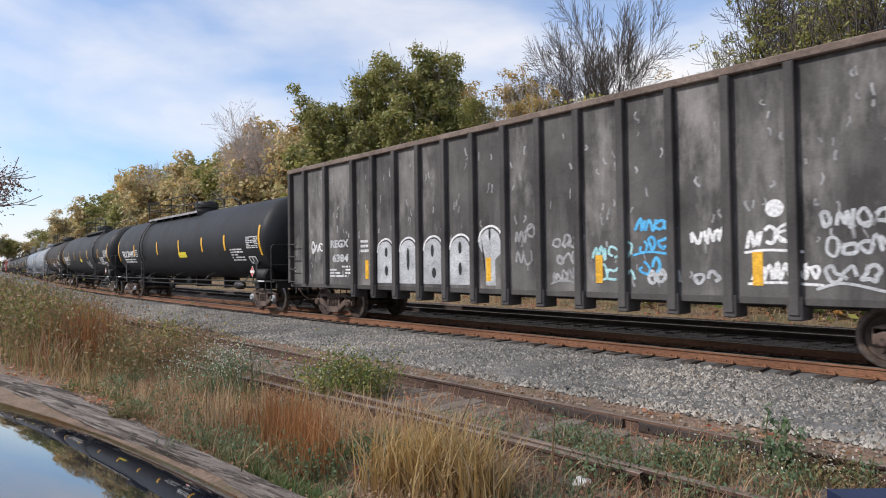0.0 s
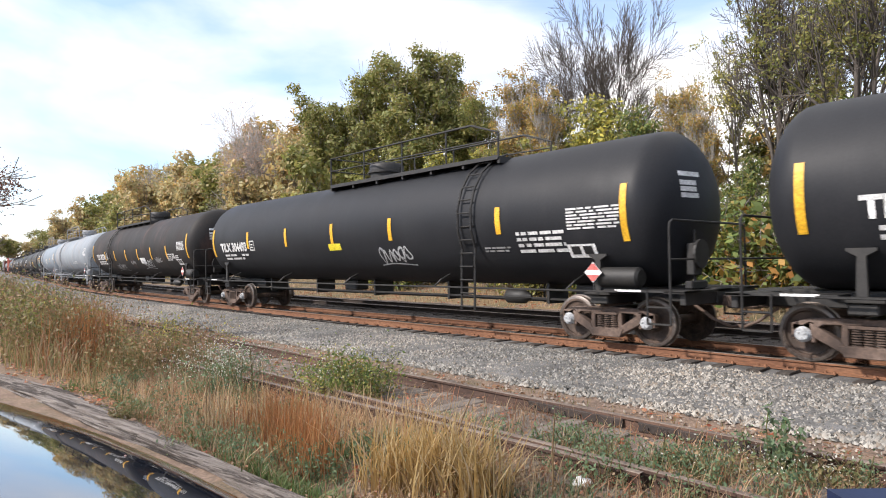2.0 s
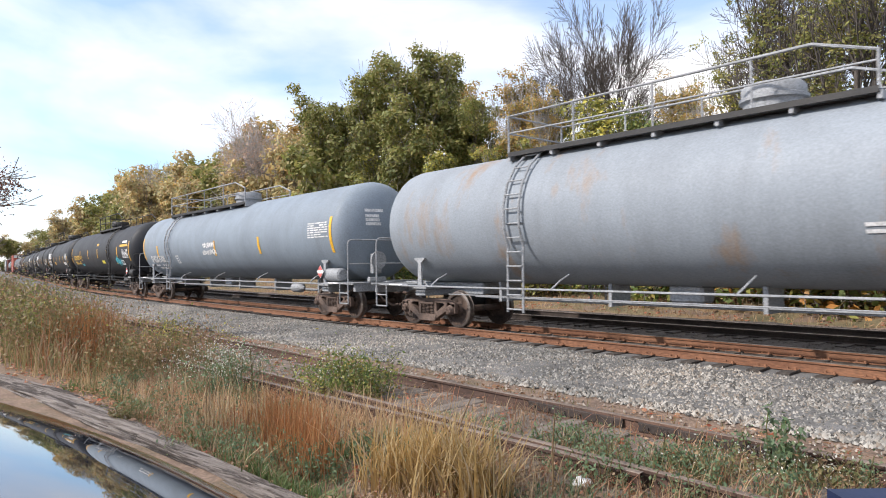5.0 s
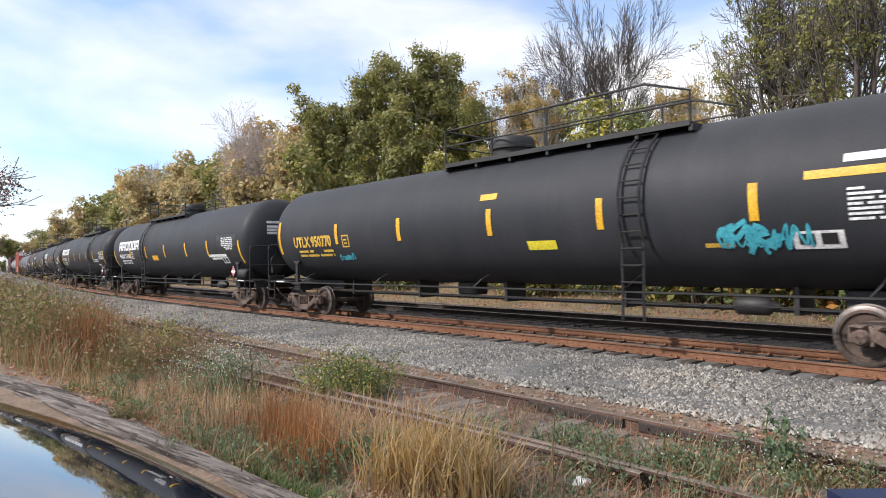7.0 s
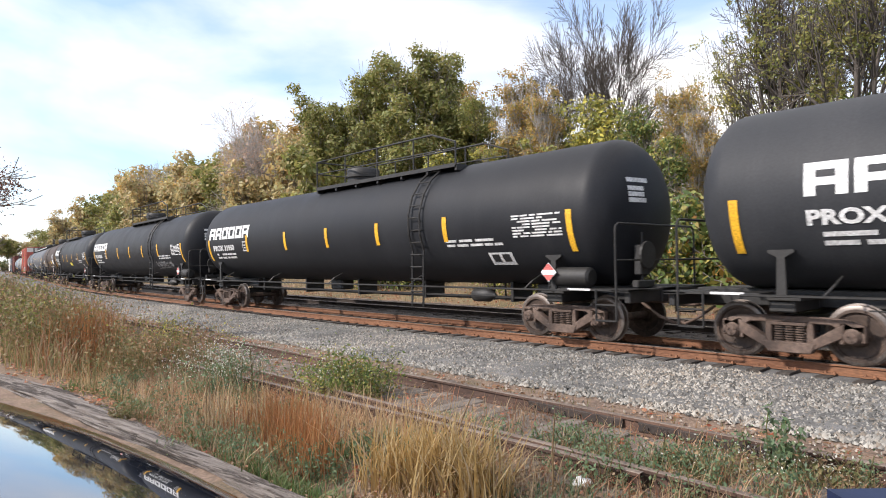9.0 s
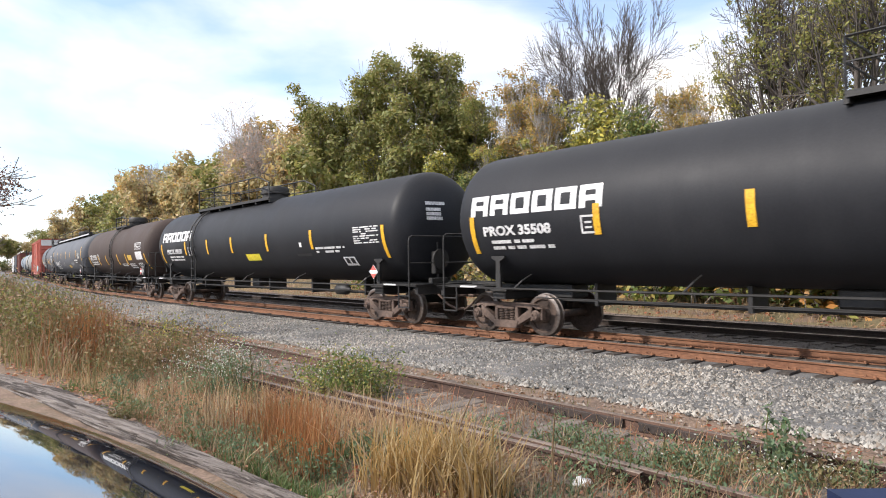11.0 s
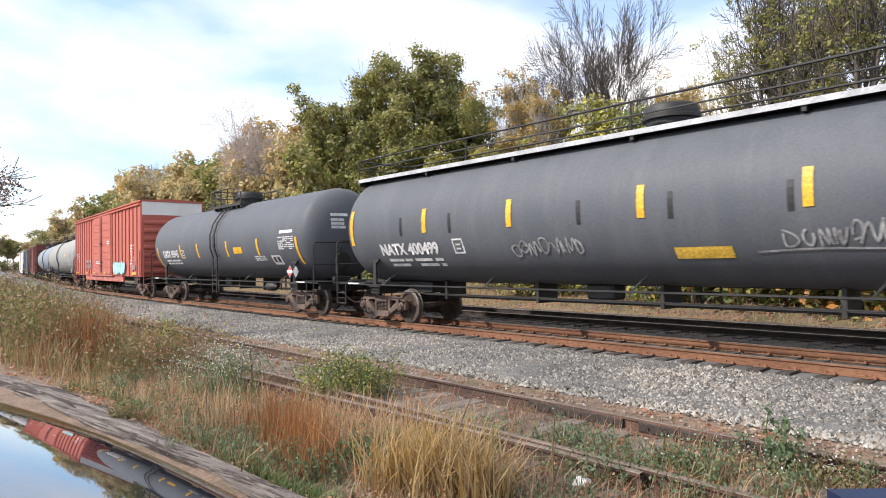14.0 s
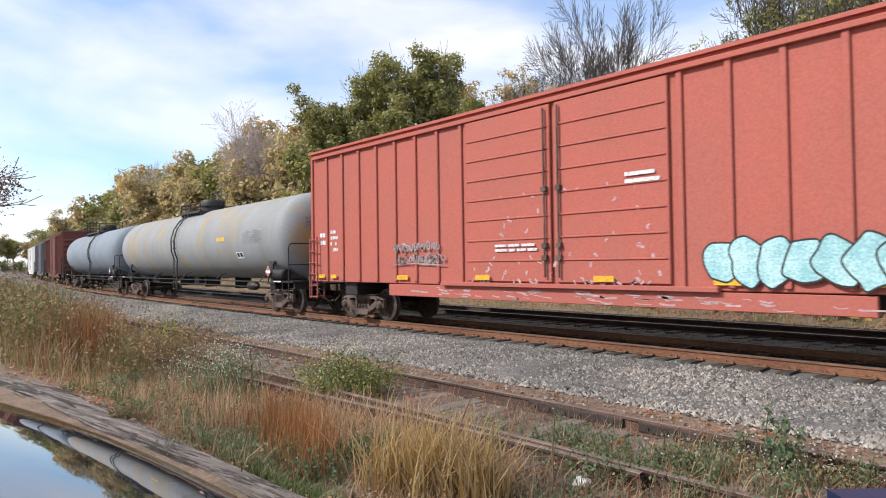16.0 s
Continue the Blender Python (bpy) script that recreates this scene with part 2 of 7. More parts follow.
def tube(bm, a, b, r, n=6, r2=None, caps=True):
    a, b = Vector(a), Vector(b)
    d = (b - a).normalized()
    u = d.orthogonal().normalized()
    w = d.cross(u)
    r2 = r if r2 is None else r2
    rings = []
    for c, rr in ((a, r), (b, r2)):
        rings.append([bm.verts.new(c + (u * math.cos(2 * math.pi * i / n) + w * math.sin(2 * math.pi * i / n)) * rr) for i in range(n)])
    for i in range(n):
        j = (i + 1) % n
        bm.faces.new((rings[0][i], rings[0][j], rings[1][j], rings[1][i]))
    if caps:
        bm.faces.new(rings[0][::-1])
        bm.faces.new(rings[1])
    return bm


def pipe(bm, pts, r, n=6):
    """One bent pipe through the points."""
    P = [Vector(p) for p in pts]
    prev = None
    for i, p in enumerate(P):
        d = ((P[min(i + 1, len(P) - 1)] - p).normalized() + (p - P[max(i - 1, 0)]).normalized()).normalized()
        ref = Vector((0, 1, 0)) if abs(d.x) > 0.9 else Vector((1, 0, 0))
        u = d.cross(ref).normalized()
        w = d.cross(u)
        cur = [bm.verts.new(p + (u * math.cos(6.28319 * k / n) + w * math.sin(6.28319 * k / n)) * r) for k in range(n)]
        if prev:
            best = min(range(n), key=lambda j: sum((prev[k].co - cur[(k + j) % n].co).length for k in range(n)))
            cur = cur[best:] + cur[:best]
            for k in range(n):
                bm.faces.new((prev[k], prev[(k + 1) % n], cur[(k + 1) % n], cur[k]))
        else:
            bm.faces.new(cur)
        prev = cur
    bm.faces.new(prev[::-1])
    return bm


def lathe_x(bm, profile, n=48, zc=0.0, yc=0.0, close=False):
    """profile: (x, radius) along the x axis."""
    rings = []
    for x, r in profile:
        if r < 1e-4:
            rings.append([bm.verts.new((x, yc, zc))])
        else:
            rings.append([bm.verts.new((x, yc + r * math.cos(2 * math.pi * i / n), zc + r * math.sin(2 * math.pi * i / n))) for i in range(n)])
    for A, B in zip(rings, rings[1:]):
        for i in range(n):
            j = (i + 1) % n
            if len(A) == 1:
                bm.faces.new((A[0], B[i], B[j]))
            elif len(B) == 1:
                bm.faces.new((A[i], B[0], A[j]))
            else:
                bm.faces.new((A[i], B[i], B[j], A[j]))
    return bm


def lathe_y(bm, profile, n=32, centre=(0, 0, 0)):
    cx, cy, cz = centre
    rings = [[bm.verts.new((cx + r * math.cos(2 * math.pi * i / n), cy + y, cz + r * math.sin(2 * math.pi * i / n))) for i in range(n)] for y, r in profile]
    for A, B in zip(rings, rings[1:]):
        for i in range(n):
            j = (i + 1) % n
            bm.faces.new((A[i], A[j], B[j], B[i]))
    bm.faces.new(rings[0][::-1])
    bm.faces.new(rings[-1])
    return bm


# ---- the line of the track ----
CY, R_CURVE, S_CURVE, L_CURVE = 12.0, 480.0, -18.0, 56.0
GAUGE = 0.7525


def along(s, off=0.0):
    """x, y and heading angle at distance s along the main track, off metres beyond its centre line."""
    a = min(max(S_CURVE - s, 0.0), L_CURVE) / R_CURVE
    e = max(S_CURVE - L_CURVE - s, 0.0)
    x = max(s, S_CURVE) - R_CURVE * math.sin(a) - e * math.cos(a)
    y = CY + R_CURVE * (1 - math.cos(a)) + e * math.sin(a)
    return x + off * math.sin(a), y + off * math.cos(a), a


def across(x, y):
    """Distance across the line, as ground_z takes it, at a place in the plan."""
    if x >= S_CURVE:
        return y
    a = math.atan2(S_CURVE - x, CY + R_CURVE - y)
    if a <= L_CURVE / R_CURVE:
        return CY + R_CURVE - math.hypot(x - S_CURVE, y - CY - R_CURVE)
    px, py, a = along(S_CURVE - L_CURVE)
    return CY + (x - px) * math.sin(a) + (y - py) * math.cos(a)


def steps(lo, hi, near, grow):
    """Stations from lo to hi, close together round 0."""
    out, x, d = [0.0], 0.0, near
    while x < hi:
        x += d
        d *= grow
        out.append(min(x, hi))
    x, d = 0.0, near
    while x > lo:
        x -= d
        d *= grow
        out.insert(0, max(x, lo))
    return out


def fbm(x, y, s):
    return noise.noise((x * s, y * s, 3.7)) + 0.5 * noise.noise((x * s * 2.1, y * s * 2.1, 9.1))


def log_y(x):
    pts = ((-40, -3.0), (-16, 1.22), (-12.4, 1.84), (-10.4, 2.08), (-8.44, 2.22), (-6.94, 2.34), (-5.71, 2.42), (-4.64, 2.49), (-3.0, 2.56))
    for (xa, ya), (xb, yb) in zip(pts, pts[1:]):
        if xa <= x <= xb:
            return ya + (yb - ya) * (x - xa) / (xb - xa)
    return -5.0


def log_w(x):
    """Half the log's width, less towards its thin end."""
    return 0.11 + 0.13 * max(0.0, min(1.0, (-6.2 - x) / 3.2))


def shore_y(x):
    """The water's edge on the mud in front of the log."""
    pts = ((-40, -4.6), (-16, 0.25), (-10.63, 1.35), (-8.16, 1.84), (-6.72, 2.0), (-5.28, 2.14), (-3.0, 2.4))
    for (xa, ya), (xb, yb) in zip(pts, pts[1:]):
        if xa <= x <= xb:
            return ya + (yb - ya) * (x - xa) / (xb - xa)
    return -5.0


PUDDLE_EDGE = ((-40, -3.0), (-14.5, 0.9), (-11.9, 1.52), (-9.9, 1.9), (-8.2, 2.14), (-6.8, 2.3), (-5.8, 2.37), (-4.9, 2.2), (-4.0, 1.2), (-3.6, 0.0))


def puddle_y(x):
    for (xa, ya), (xb, yb) in zip(PUDDLE_EDGE, PUDDLE_EDGE[1:]):
        if xa <= x <= xb:
            return ya + (yb - ya) * (x - xa) / (xb - xa)
    return -50.0


PROFILE = ((-400, -0.6), (-30, -0.2), (-6, -0.18), (2.3, -0.18), (2.9, -0.34), (4.4, -0.29), (6.7, -0.31), (7.3, -0.28), (8.0, -0.27), (9.7, -0.21), (19.0, -0.21), (20.6, -0.45), (23, -0.1), (30, 0.9), (60, 3.0), (400, 8.0))


def ground_z(x, y, w):
    """w: distance from the camera's side to the far side, across the line."""
    z = PROFILE[-1][1]
    for (wa, za), (wb, zb) in zip(PROFILE, PROFILE[1:]):
        if w <= wb:
            z = za + (zb - za) * max(0.0, min(1.0, (w - wa) / (wb - wa)))
            break
    rough = 0.05 if w < 4.2 else (0.015 if w < 20 else 0.12)
    z += rough * fbm(x, y, 0.7)
    if w < 4:
        d = log_y(x) - y if x < -4.2 else puddle_y(x) - y
        z -= 0.06 * max(0.0, min(1.0, (d + 0.02) / 0.10)) if puddle_y(x) > -40 else 0.0
    return z


def sheet(name, stations, widths, mat, label, zfun, kind="structure", category="ground"):
    verts, faces, n = [], [], len(widths)
    for s in stations:
        for w in widths:
            x, y, a = along(s, w - CY)
            verts.append((x, y, zfun(x, y, w)))
    for i in range(len(stations) - 1):
        for j in range(n - 1):
            k = i * n + j
            faces.append((k, k + n, k + n + 1, k + 1))
    me = bpy.data.meshes.new(name)
    me.from_pydata(verts, [], faces)
    me.materials.append(mat)
    me.polygons.foreach_set("use_smooth", [True] * len(faces))
    return tagged(new(name, me), label, category, kind=kind)


ST = [s - 6 for s in steps(-1500, 1500, 0.3, 1.035)]
WID = steps(-700, 400, 0.3, 1.05)
sheet("ground", ST, WID, M["soil"], "brown soil with leaf litter and sparse grass", ground_z)
sheet("verge", ST, [20.4 + 0.5 * i for i in range(40)] + [45, 60, 100, 200, 380], M["bank"], "dry grassy bank with fallen leaves beyond the tracks", lambda x, y, w: ground_z(x, y, w) + (0.02 if w > 20.5 else -0.1))
ST2 = [s - 6 for s in steps(-500, 120, 0.3, 1.03)]
sheet("ballast", ST2, [7.5, 8.0, 8.6, 9.2, 9.8, 10.4, 10.9, 11.3], M["ballast"], "pale grey crushed stone ballast shoulder", lambda x, y, w: ground_z(x, y, w) + (0.03 if 7.6 < w else -0.06) + 0.02 * fbm(x, y, 2.0), category="ballast")
sheet("track_bed", ST2, [11.2, 11.8, 12.4, 13, 13.6, 14.2, 15, 16, 17, 18, 19, 20, 20.8], M["dark_ballast"], "dark brown ballast between and under the two tracks", lambda x, y, w: ground_z(x, y, w) + (0.028 if w < 20.5 else -0.1) + 0.02 * fbm(x, y, 2.0), category="ballast")
sheet("siding_bed", ST2, [4.2, 4.6, 5.2, 5.8, 6.4, 7.0, 7.7], M["siding_bed"], "dirt and old stone bed of the disused siding", lambda x, y, w: ground_z(x, y, w) + (0.02 if 4.3 < w < 7.6 else -0.06) + 0.015 * fbm(x, y, 2.0), category="ballast")


# ---- rails and sleepers ----
def rail_sweep(off, z_top, s0, s1, step, bend=None, h=0.17):
    """A rail's section swept along the line. Foot, web and head."""
    sec = [(-0.075, -h), (-0.075, -h + 0.018), (-0.012, -h + 0.035), (-0.012, -0.042), (-0.036, -0.034), (-0.036, -0.006), (-0.028, 0), (0.028, 0), (0.036, -0.006), (0.036, -0.034), (0.012, -0.042), (0.012, -h + 0.035), (0.075, -h + 0.018), (0.075, -h)]
    bm = bmesh.new()
    n, prev = len(sec), None
    count = int((s1 - s0) / step)
    for i in range(count + 1):
        s = s0 + (s1 - s0) * i / count
        x, y, a = along(s, off + (bend(s) if bend else 0))
        cur = [bm.verts.new((x + p * math.sin(a), y + p * math.cos(a), z_top + q)) for p, q in sec]
        if prev:
            for k in range(n - 1):
                f = bm.faces.new((prev[k], cur[k], cur[k + 1], prev[k + 1]))
                f.material_index = 1 if k in (5, 6, 7) else 0
        prev = cur
    return bm


def track(name, label, off, z_top, mats, s0=-400.0, s1=60.0):
    t = tagged(thing(name, label, "railway track"), kind="structure")
    for d in (-GAUGE, GAUGE):
        part("rail", rail_sweep(off + d, z_top, s0, s1, 1.0), mats, t)
    return t


main_track = track("main_track", "main railway track with rust-orange rails on timber sleepers", 0, 0.0, [M["rust_rail"], M["rail_head"]])
second_track = track("second_track", "second railway track with dark rails beyond the train", 4.05, 0.0, [M["black_rail"], M["rail_head"]])
siding = track("siding_track", "disused siding with brown rusted rails and rotting sleepers", -6.3, -0.11, [M["old_rail"], M["old_head"]], -120.0, 40.0)
part("switch_rail", rail_sweep(-6.3 - GAUGE, -0.12, -30, -3.0, 0.5, lambda s: -0.10 - 0.05 * max(0, -4 - s) - 0.0012 * max(0, -4 - s) ** 2), [M["old_rail"], M["old_head"]], siding, "brown curved switch rail")


def sleeper_mesh(name, mat, length=2.55, width=0.22, height=0.16, seed=1):
    rng = random.Random(seed)
    bm = box(bmesh.new(), -width / 2, width / 2, -length / 2, length / 2, -height, 0, 0.012)
    for v in bm.verts:
        v.co += Vector((rng.uniform(-1, 1), rng.uniform(-1, 1), rng.uniform(-1, 1))) * 0.008
    return mesh_of(bm, name, mat)


def plate_mesh():
    bm = box(bmesh.new(), -0.1, 0.1, -0.18, 0.18, 0, 0.015)
    for sx in (-0.06, 0.06):
        for sy in (-0.1, 0.1):
            box(bm, sx - 0.015, sx + 0.015, sy - 0.015, sy + 0.015, 0.015, 0.045)
    return mesh_of(bm, "tie_plate", M["rust_rail"])


# ---- things on the siding ----
def joint_bar():
    bm = box(bmesh.new(), -0.7, 0.7, -0.055, -0.02, -0.14, -0.035, 0.008)
    for i in range(6):
        lathe_y(bm, [(-0.075, 0.016), (-0.05, 0.018)], 8, (-0.58 + 0.232 * i, 0, -0.085))
    return bm


for sj in (-4.9, -3.3):
    xj, yj, aj = along(sj, -6.3 + GAUGE)
    jb = part("joint_bar", joint_bar(), M["black_rail"], siding, "dark bolted joint bar")
    jb.matrix_basis = pose(xj, yj, -0.11, 0, 0, -math.degrees(aj))

# ---- the train ----
V = 18.4                        # speed along the line, m/s
R_TANK, Z_TANK = 1.54, 2.66
WHEEL_R = 0.457
HALF_BASE = 0.89


def wheelset_mesh():
    bm = bmesh.new()
    for sgn in (-1, 1):
        y = sgn * GAUGE
        prof = [(-0.07, 0.30), (-0.07, 0.40), (-0.05, WHEEL_R + 0.0), (0.055, WHEEL_R + 0.005), (0.06, WHEEL_R + 0.03), (0.075, WHEEL_R + 0.025), (0.075, 0.36), (0.045, 0.34), (0.02, 0.16), (0.07, 0.13), (0.07, 0.09)]
        prof2 = [(-0.09, 0.10), (-0.09, 0.15), (-0.01, 0.18), (-0.03, 0.34), (-0.07, 0.355), *prof[1:]]
        ordered = [(p * (1 if sgn < 0 else -1), r) for p, r in prof2]
        lathe_y(bm, ordered if sgn < 0 else ordered[::-1], 32, (0, y, 0))
        for k in range(3):
            a = 2 * math.pi * k / 3
            tube(bm, (0.24 * math.cos(a), y + sgn * 0.025, 0.24 * math.sin(a)), (0.24 * math.cos(a), y + sgn * 0.035, 0.24 * math.sin(a)), 0.03, 8)
    tube(bm, (0, -1.0, 0), (0, 1.0, 0), 0.085, 12)
    bm.normal_update()
    for f in bm.faces:
        r = [math.hypot(v.co.x, v.co.z) for v in f.verts]
        if min(r) > 0.39 and abs(f.calc_center_median().y) > 0.6:
            f.material_index = 1
    bmesh.ops.recalc_face_normals(bm, faces=bm.faces)
    return mesh_of(bm, "wheelset", [M["wheel"], M["tread"]], True)


def extrude_y(bm, outline, y0, y1, holes=()):
    """A flat plate in the xz plane with thickness, given as an outline."""
    a = [bm.verts.new((x, y0, z)) for x, z in outline]
    b = [bm.verts.new((x, y1, z)) for x, z in outline]
    n = len(a)
    bm.faces.new(a)
    bm.faces.new(b[::-1])
    for i in range(n):
        j = (i + 1) % n
        bm.faces.new((a[i], b[i], b[j], a[j]))
    return bm


def sideframe_mesh(side):
    """Cast three-piece truck side frame: top member, sloping tension member, columns, pedestal jaws."""
    bm = bmesh.new()
    y0, y1 = (-1.06, -0.94) if side < 0 else (0.94, 1.06)
    B = HALF_BASE
    extrude_y(bm, [(-B - 0.16, 0.48), (-B - 0.16, 0.60), (-B + 0.1, 0.68), (-0.45, 0.70), (0.45, 0.70), (B - 0.1, 0.68), (B + 0.16, 0.60), (B + 0.16, 0.48), (B - 0.16, 0.50), (B - 0.28, 0.585), (0, 0.60), (-B + 0.28, 0.585), (-B + 0.16, 0.50)], y0, y1)
    for s in (-1, 1):
        extrude_y(bm, [(s * (B - 0.12), 0.40), (s * (B - 0.10), 0.62), (s * 0.34, 0.34), (s * 0.26, 0.13)][::s], y0 - 0.02, y1 + 0.02)
        extrude_y(bm, [(s * (B - 0.17), 0.30), (s * (B - 0.17), 0.62), (s * (B - 0.10), 0.64), (s * (B + 0.02), 0.58), (s * (B + 0.17), 0.60), (s * (B + 0.17), 0.34), (s * (B + 0.11), 0.34), (s * (B + 0.11), 0.50), (s * (B - 0.11), 0.50), (s * (B - 0.11), 0.30)][::s], y0, y1)
        extrude_y(bm, [(s * 0.26, 0.2), (s * 0.26, 0.62), (s * 0.35, 0.62), (s * 0.37, 0.24)][::s], y0, y1)
    extrude_y(bm, [(-0.32, 0.12), (-0.40, 0.29), (0.40, 0.29), (0.32, 0.12)], y0 - 0.04, y1 + 0.04)
    bmesh.ops.recalc_face_normals(bm, faces=bm.faces)
    bmesh.ops.bevel(bm, geom=list(bm.edges), offset=0.012, segments=1, affect="EDGES")
    return mesh_of(bm, "side_frame", M["truck"], False)


def spring_mesh(side):
    bm = bmesh.new()
    for xx in (-0.16, 0, 0.16):
        for k in range(7):
            z = 0.285 + k * 0.038
            n = 12
            rs = [[bm.verts.new((xx + r * math.cos(2 * math.pi * i / n), side * 1.0 + r * math.sin(2 * math.pi * i / n), zz)) for i in range(n)] for r, zz in ((0.05, z), (0.078, z + 0.006), (0.078, z + 0.02), (0.05, z + 0.026))]
            for A, C in zip(rs, rs[1:]):
                for i in range(n):
                    bm.faces.new((A[i], A[(i + 1) % n], C[(i + 1) % n], C[i]))
    box(bm, -0.27, 0.27, side * 1.0 - 0.09, side * 1.0 + 0.09, 0.545, 0.60, 0.01)
    return mesh_of(bm, "spring_nest", M["truck"])


def cap_mesh(side):
    bm = lathe_y(bmesh.new(), [(0, 0.125), (0.10, 0.125), (0.14, 0.09), (0.16, 0.09)] if side > 0 else [(-0.16, 0.09), (-0.14, 0.09), (-0.10, 0.125), (0, 0.125)], 16, (0, side * 0.98, 0))
    for k in range(3):
        a = 2 * math.pi * k / 3 + 0.5
        tube(bm, (0.05 * math.cos(a), side * 1.14, 0.05 * math.sin(a)), (0.05 * math.cos(a), side * 1.16, 0.05 * math.sin(a)), 0.018, 6)
    return mesh_of(bm, "bearing_cap", M["truck"], True)


def bolster_mesh():
    bm = box(bmesh.new(), -0.2, 0.2, -1.0, 1.0, 0.42, 0.68, 0.02)
    for s in (-1, 1):
        box(bm, s * 0.32 - 0.05, s * 0.32 + 0.05, -0.85, 0.85, 0.30, 0.42, 0.01)
        for y in (-GAUGE, GAUGE):
            box(bm, s * 0.40 - 0.035, s * 0.40 + 0.035, y - 0.06, y + 0.06, 0.28, 0.56)
    return mesh_of(bm, "bolster", M["iron"])


WHEELSET = wheelset_mesh()
FRAMES = {s: sideframe_mesh(s) for s in (-1, 1)}
SPRINGS = {s: spring_mesh(s) for s in (-1, 1)}
CAPS = {s: cap_mesh(s) for s in (-1, 1)}
WHITE_CAPS = {s: CAPS[s].copy() for s in (-1, 1)}
for me in WHITE_CAPS.values():
    me.materials[0] = M["silver"]
BOLSTER = bolster_mesh()


def add_trucks(car, half_centres, caps=None):
    """Two trucks; the wheelsets turn, so they hang straight under the car."""
    sets = []
    for c in (-half_centres, half_centres):
        tr = part("truck", BOLSTER, None, car, "rusty cast-iron four-wheel truck")
        tr.matrix_basis = pose(c, 0, 0.03)
        for s in (-1, 1):
            part("side_frame", FRAMES[s], None, tr)
            part("spring_nest", SPRINGS[s], None, tr)
            for d in (-HALF_BASE, HALF_BASE):
                part("bearing_cap", (caps or CAPS)[s], None, tr).matrix_basis = pose(d, 0, WHEEL_R - 0.03)
        for d in (-HALF_BASE, HALF_BASE):
            w = part("wheelset", WHEELSET, None, car, "rust-brown steel wheels with bright treads on an axle")
            w.matrix_basis = pose(c + d, 0, WHEEL_R)
            sets.append((w, c + d))
    return sets


def coupler(car, half, mat):
    for s in (-1, 1):
        bm = box(bmesh.new(), min(s * (half - 1.1), s * half), max(s * (half - 1.1), s * half), -0.09, 0.09, 0.78, 0.98, 0.02)
        box(bm, min(s * (half - 0.28), s * (half + 0.06)), max(s * (half - 0.28), s * (half + 0.06)), -0.17, 0.15, 0.74, 1.02, 0.04)
        pipe(bm, [(s * (half - 0.75), -0.4, 0.8), (s * (half - 0.4), -0.38, 0.55), (s * (half - 0.1), -0.3, 0.42), (s * (half + 0.05), -0.2, 0.45)], 0.03)
        part("coupler", bm, mat, car, "rusty knuckle coupler with brake hose")


# ---- markings ----
def patch(bm, x0, x1, h0, h1, side=-1, lift=0.006, rows=4, slant=0.0, r=None, zc=None):
    """A patch on the tank's side; h is measured from the tank's axis, along the plumb height."""
    r = (R_TANK if r is None else r) + lift
    zc = Z_TANK if zc is None else zc
    prev = None
    for i in range(rows + 1):
        h = h0 + (h1 - h0) * i / rows
        y = side * math.sqrt(max(0.01, r * r - h * h))
        sh = slant * (i / rows)
        cur = [bm.verts.new((x0 + sh, y, zc + h)), bm.verts.new((x1 + sh, y, zc + h))]
        if prev:
            bm.faces.new((prev[0], prev[1], cur[1], cur[0]) if side < 0 else (prev[1], prev[0], cur[0], cur[1]))
        prev = cur
    return bm


def flat_patch(bm, x0, x1, z0, z1, y, slant=0.0):
    bm.faces.new([bm.verts.new(c) for c in ((x0, y, z0), (x1, y, z0), (x1 + slant, y, z1), (x0 + slant, y, z1))])
    return bm


def bars(bm, put, x0, x1, z0, z1, lines, seed, fill=0.75):
    """Rows of unreadable small print as broken bars. put(bm, x0, x1, z0, z1) lays one down."""
    rng = random.Random(seed)
    dz = (z1 - z0) / lines
    for i in range(lines):
        za = z0 + dz * i + dz * 0.2
        zb = za + dz * 0.55
        x = x0
        while x < x1 - 0.05:
            w = min(rng.uniform(0.12, 0.6) * (x1 - x0) * 0.6, x1 - x)
            if rng.random() < fill:
                put(bm, x, x + w, za, zb)
            x += w + 0.05 * (x1 - x0) * rng.uniform(0.5, 1.2)
    return bm


def text_mesh(body, size, name, mat):
    """Letters as a flat mesh in the xz plane, starting at x = 0."""
    cu = bpy.data.curves.new("writing", "FONT")
    cu.body, cu.size, cu.offset = body, size, 0.042 * size
    cu.resolution_u = 3
    ob = bpy.data.objects.new("writing", cu)
    scene.collection.objects.link(ob)
    bpy.context.view_layer.update()
    me = bpy.data.meshes.new_from_object(ob.evaluated_get(bpy.context.evaluated_depsgraph_get()))
    bpy.data.objects.remove(ob)
    me.name = name
    me.materials.clear()
    me.materials.append(mat)
    return me


def tank_text(car, body, x0, h0, size, mat, width=None, label=""):
    me = text_mesh(body, size, "lettering", mat)
    xs = [v.co.x for v in me.vertices]
    k = 1.0 if not width or not xs else width / max(xs)
    for v in me.vertices:
        h = h0 + v.co.y
        v.co = Vector((x0 + v.co.x * k, -math.sqrt((R_TANK + 0.014) ** 2 - h * h), Z_TANK + h))
    return part("lettering", me, None, car, label or "stencilled reporting mark")


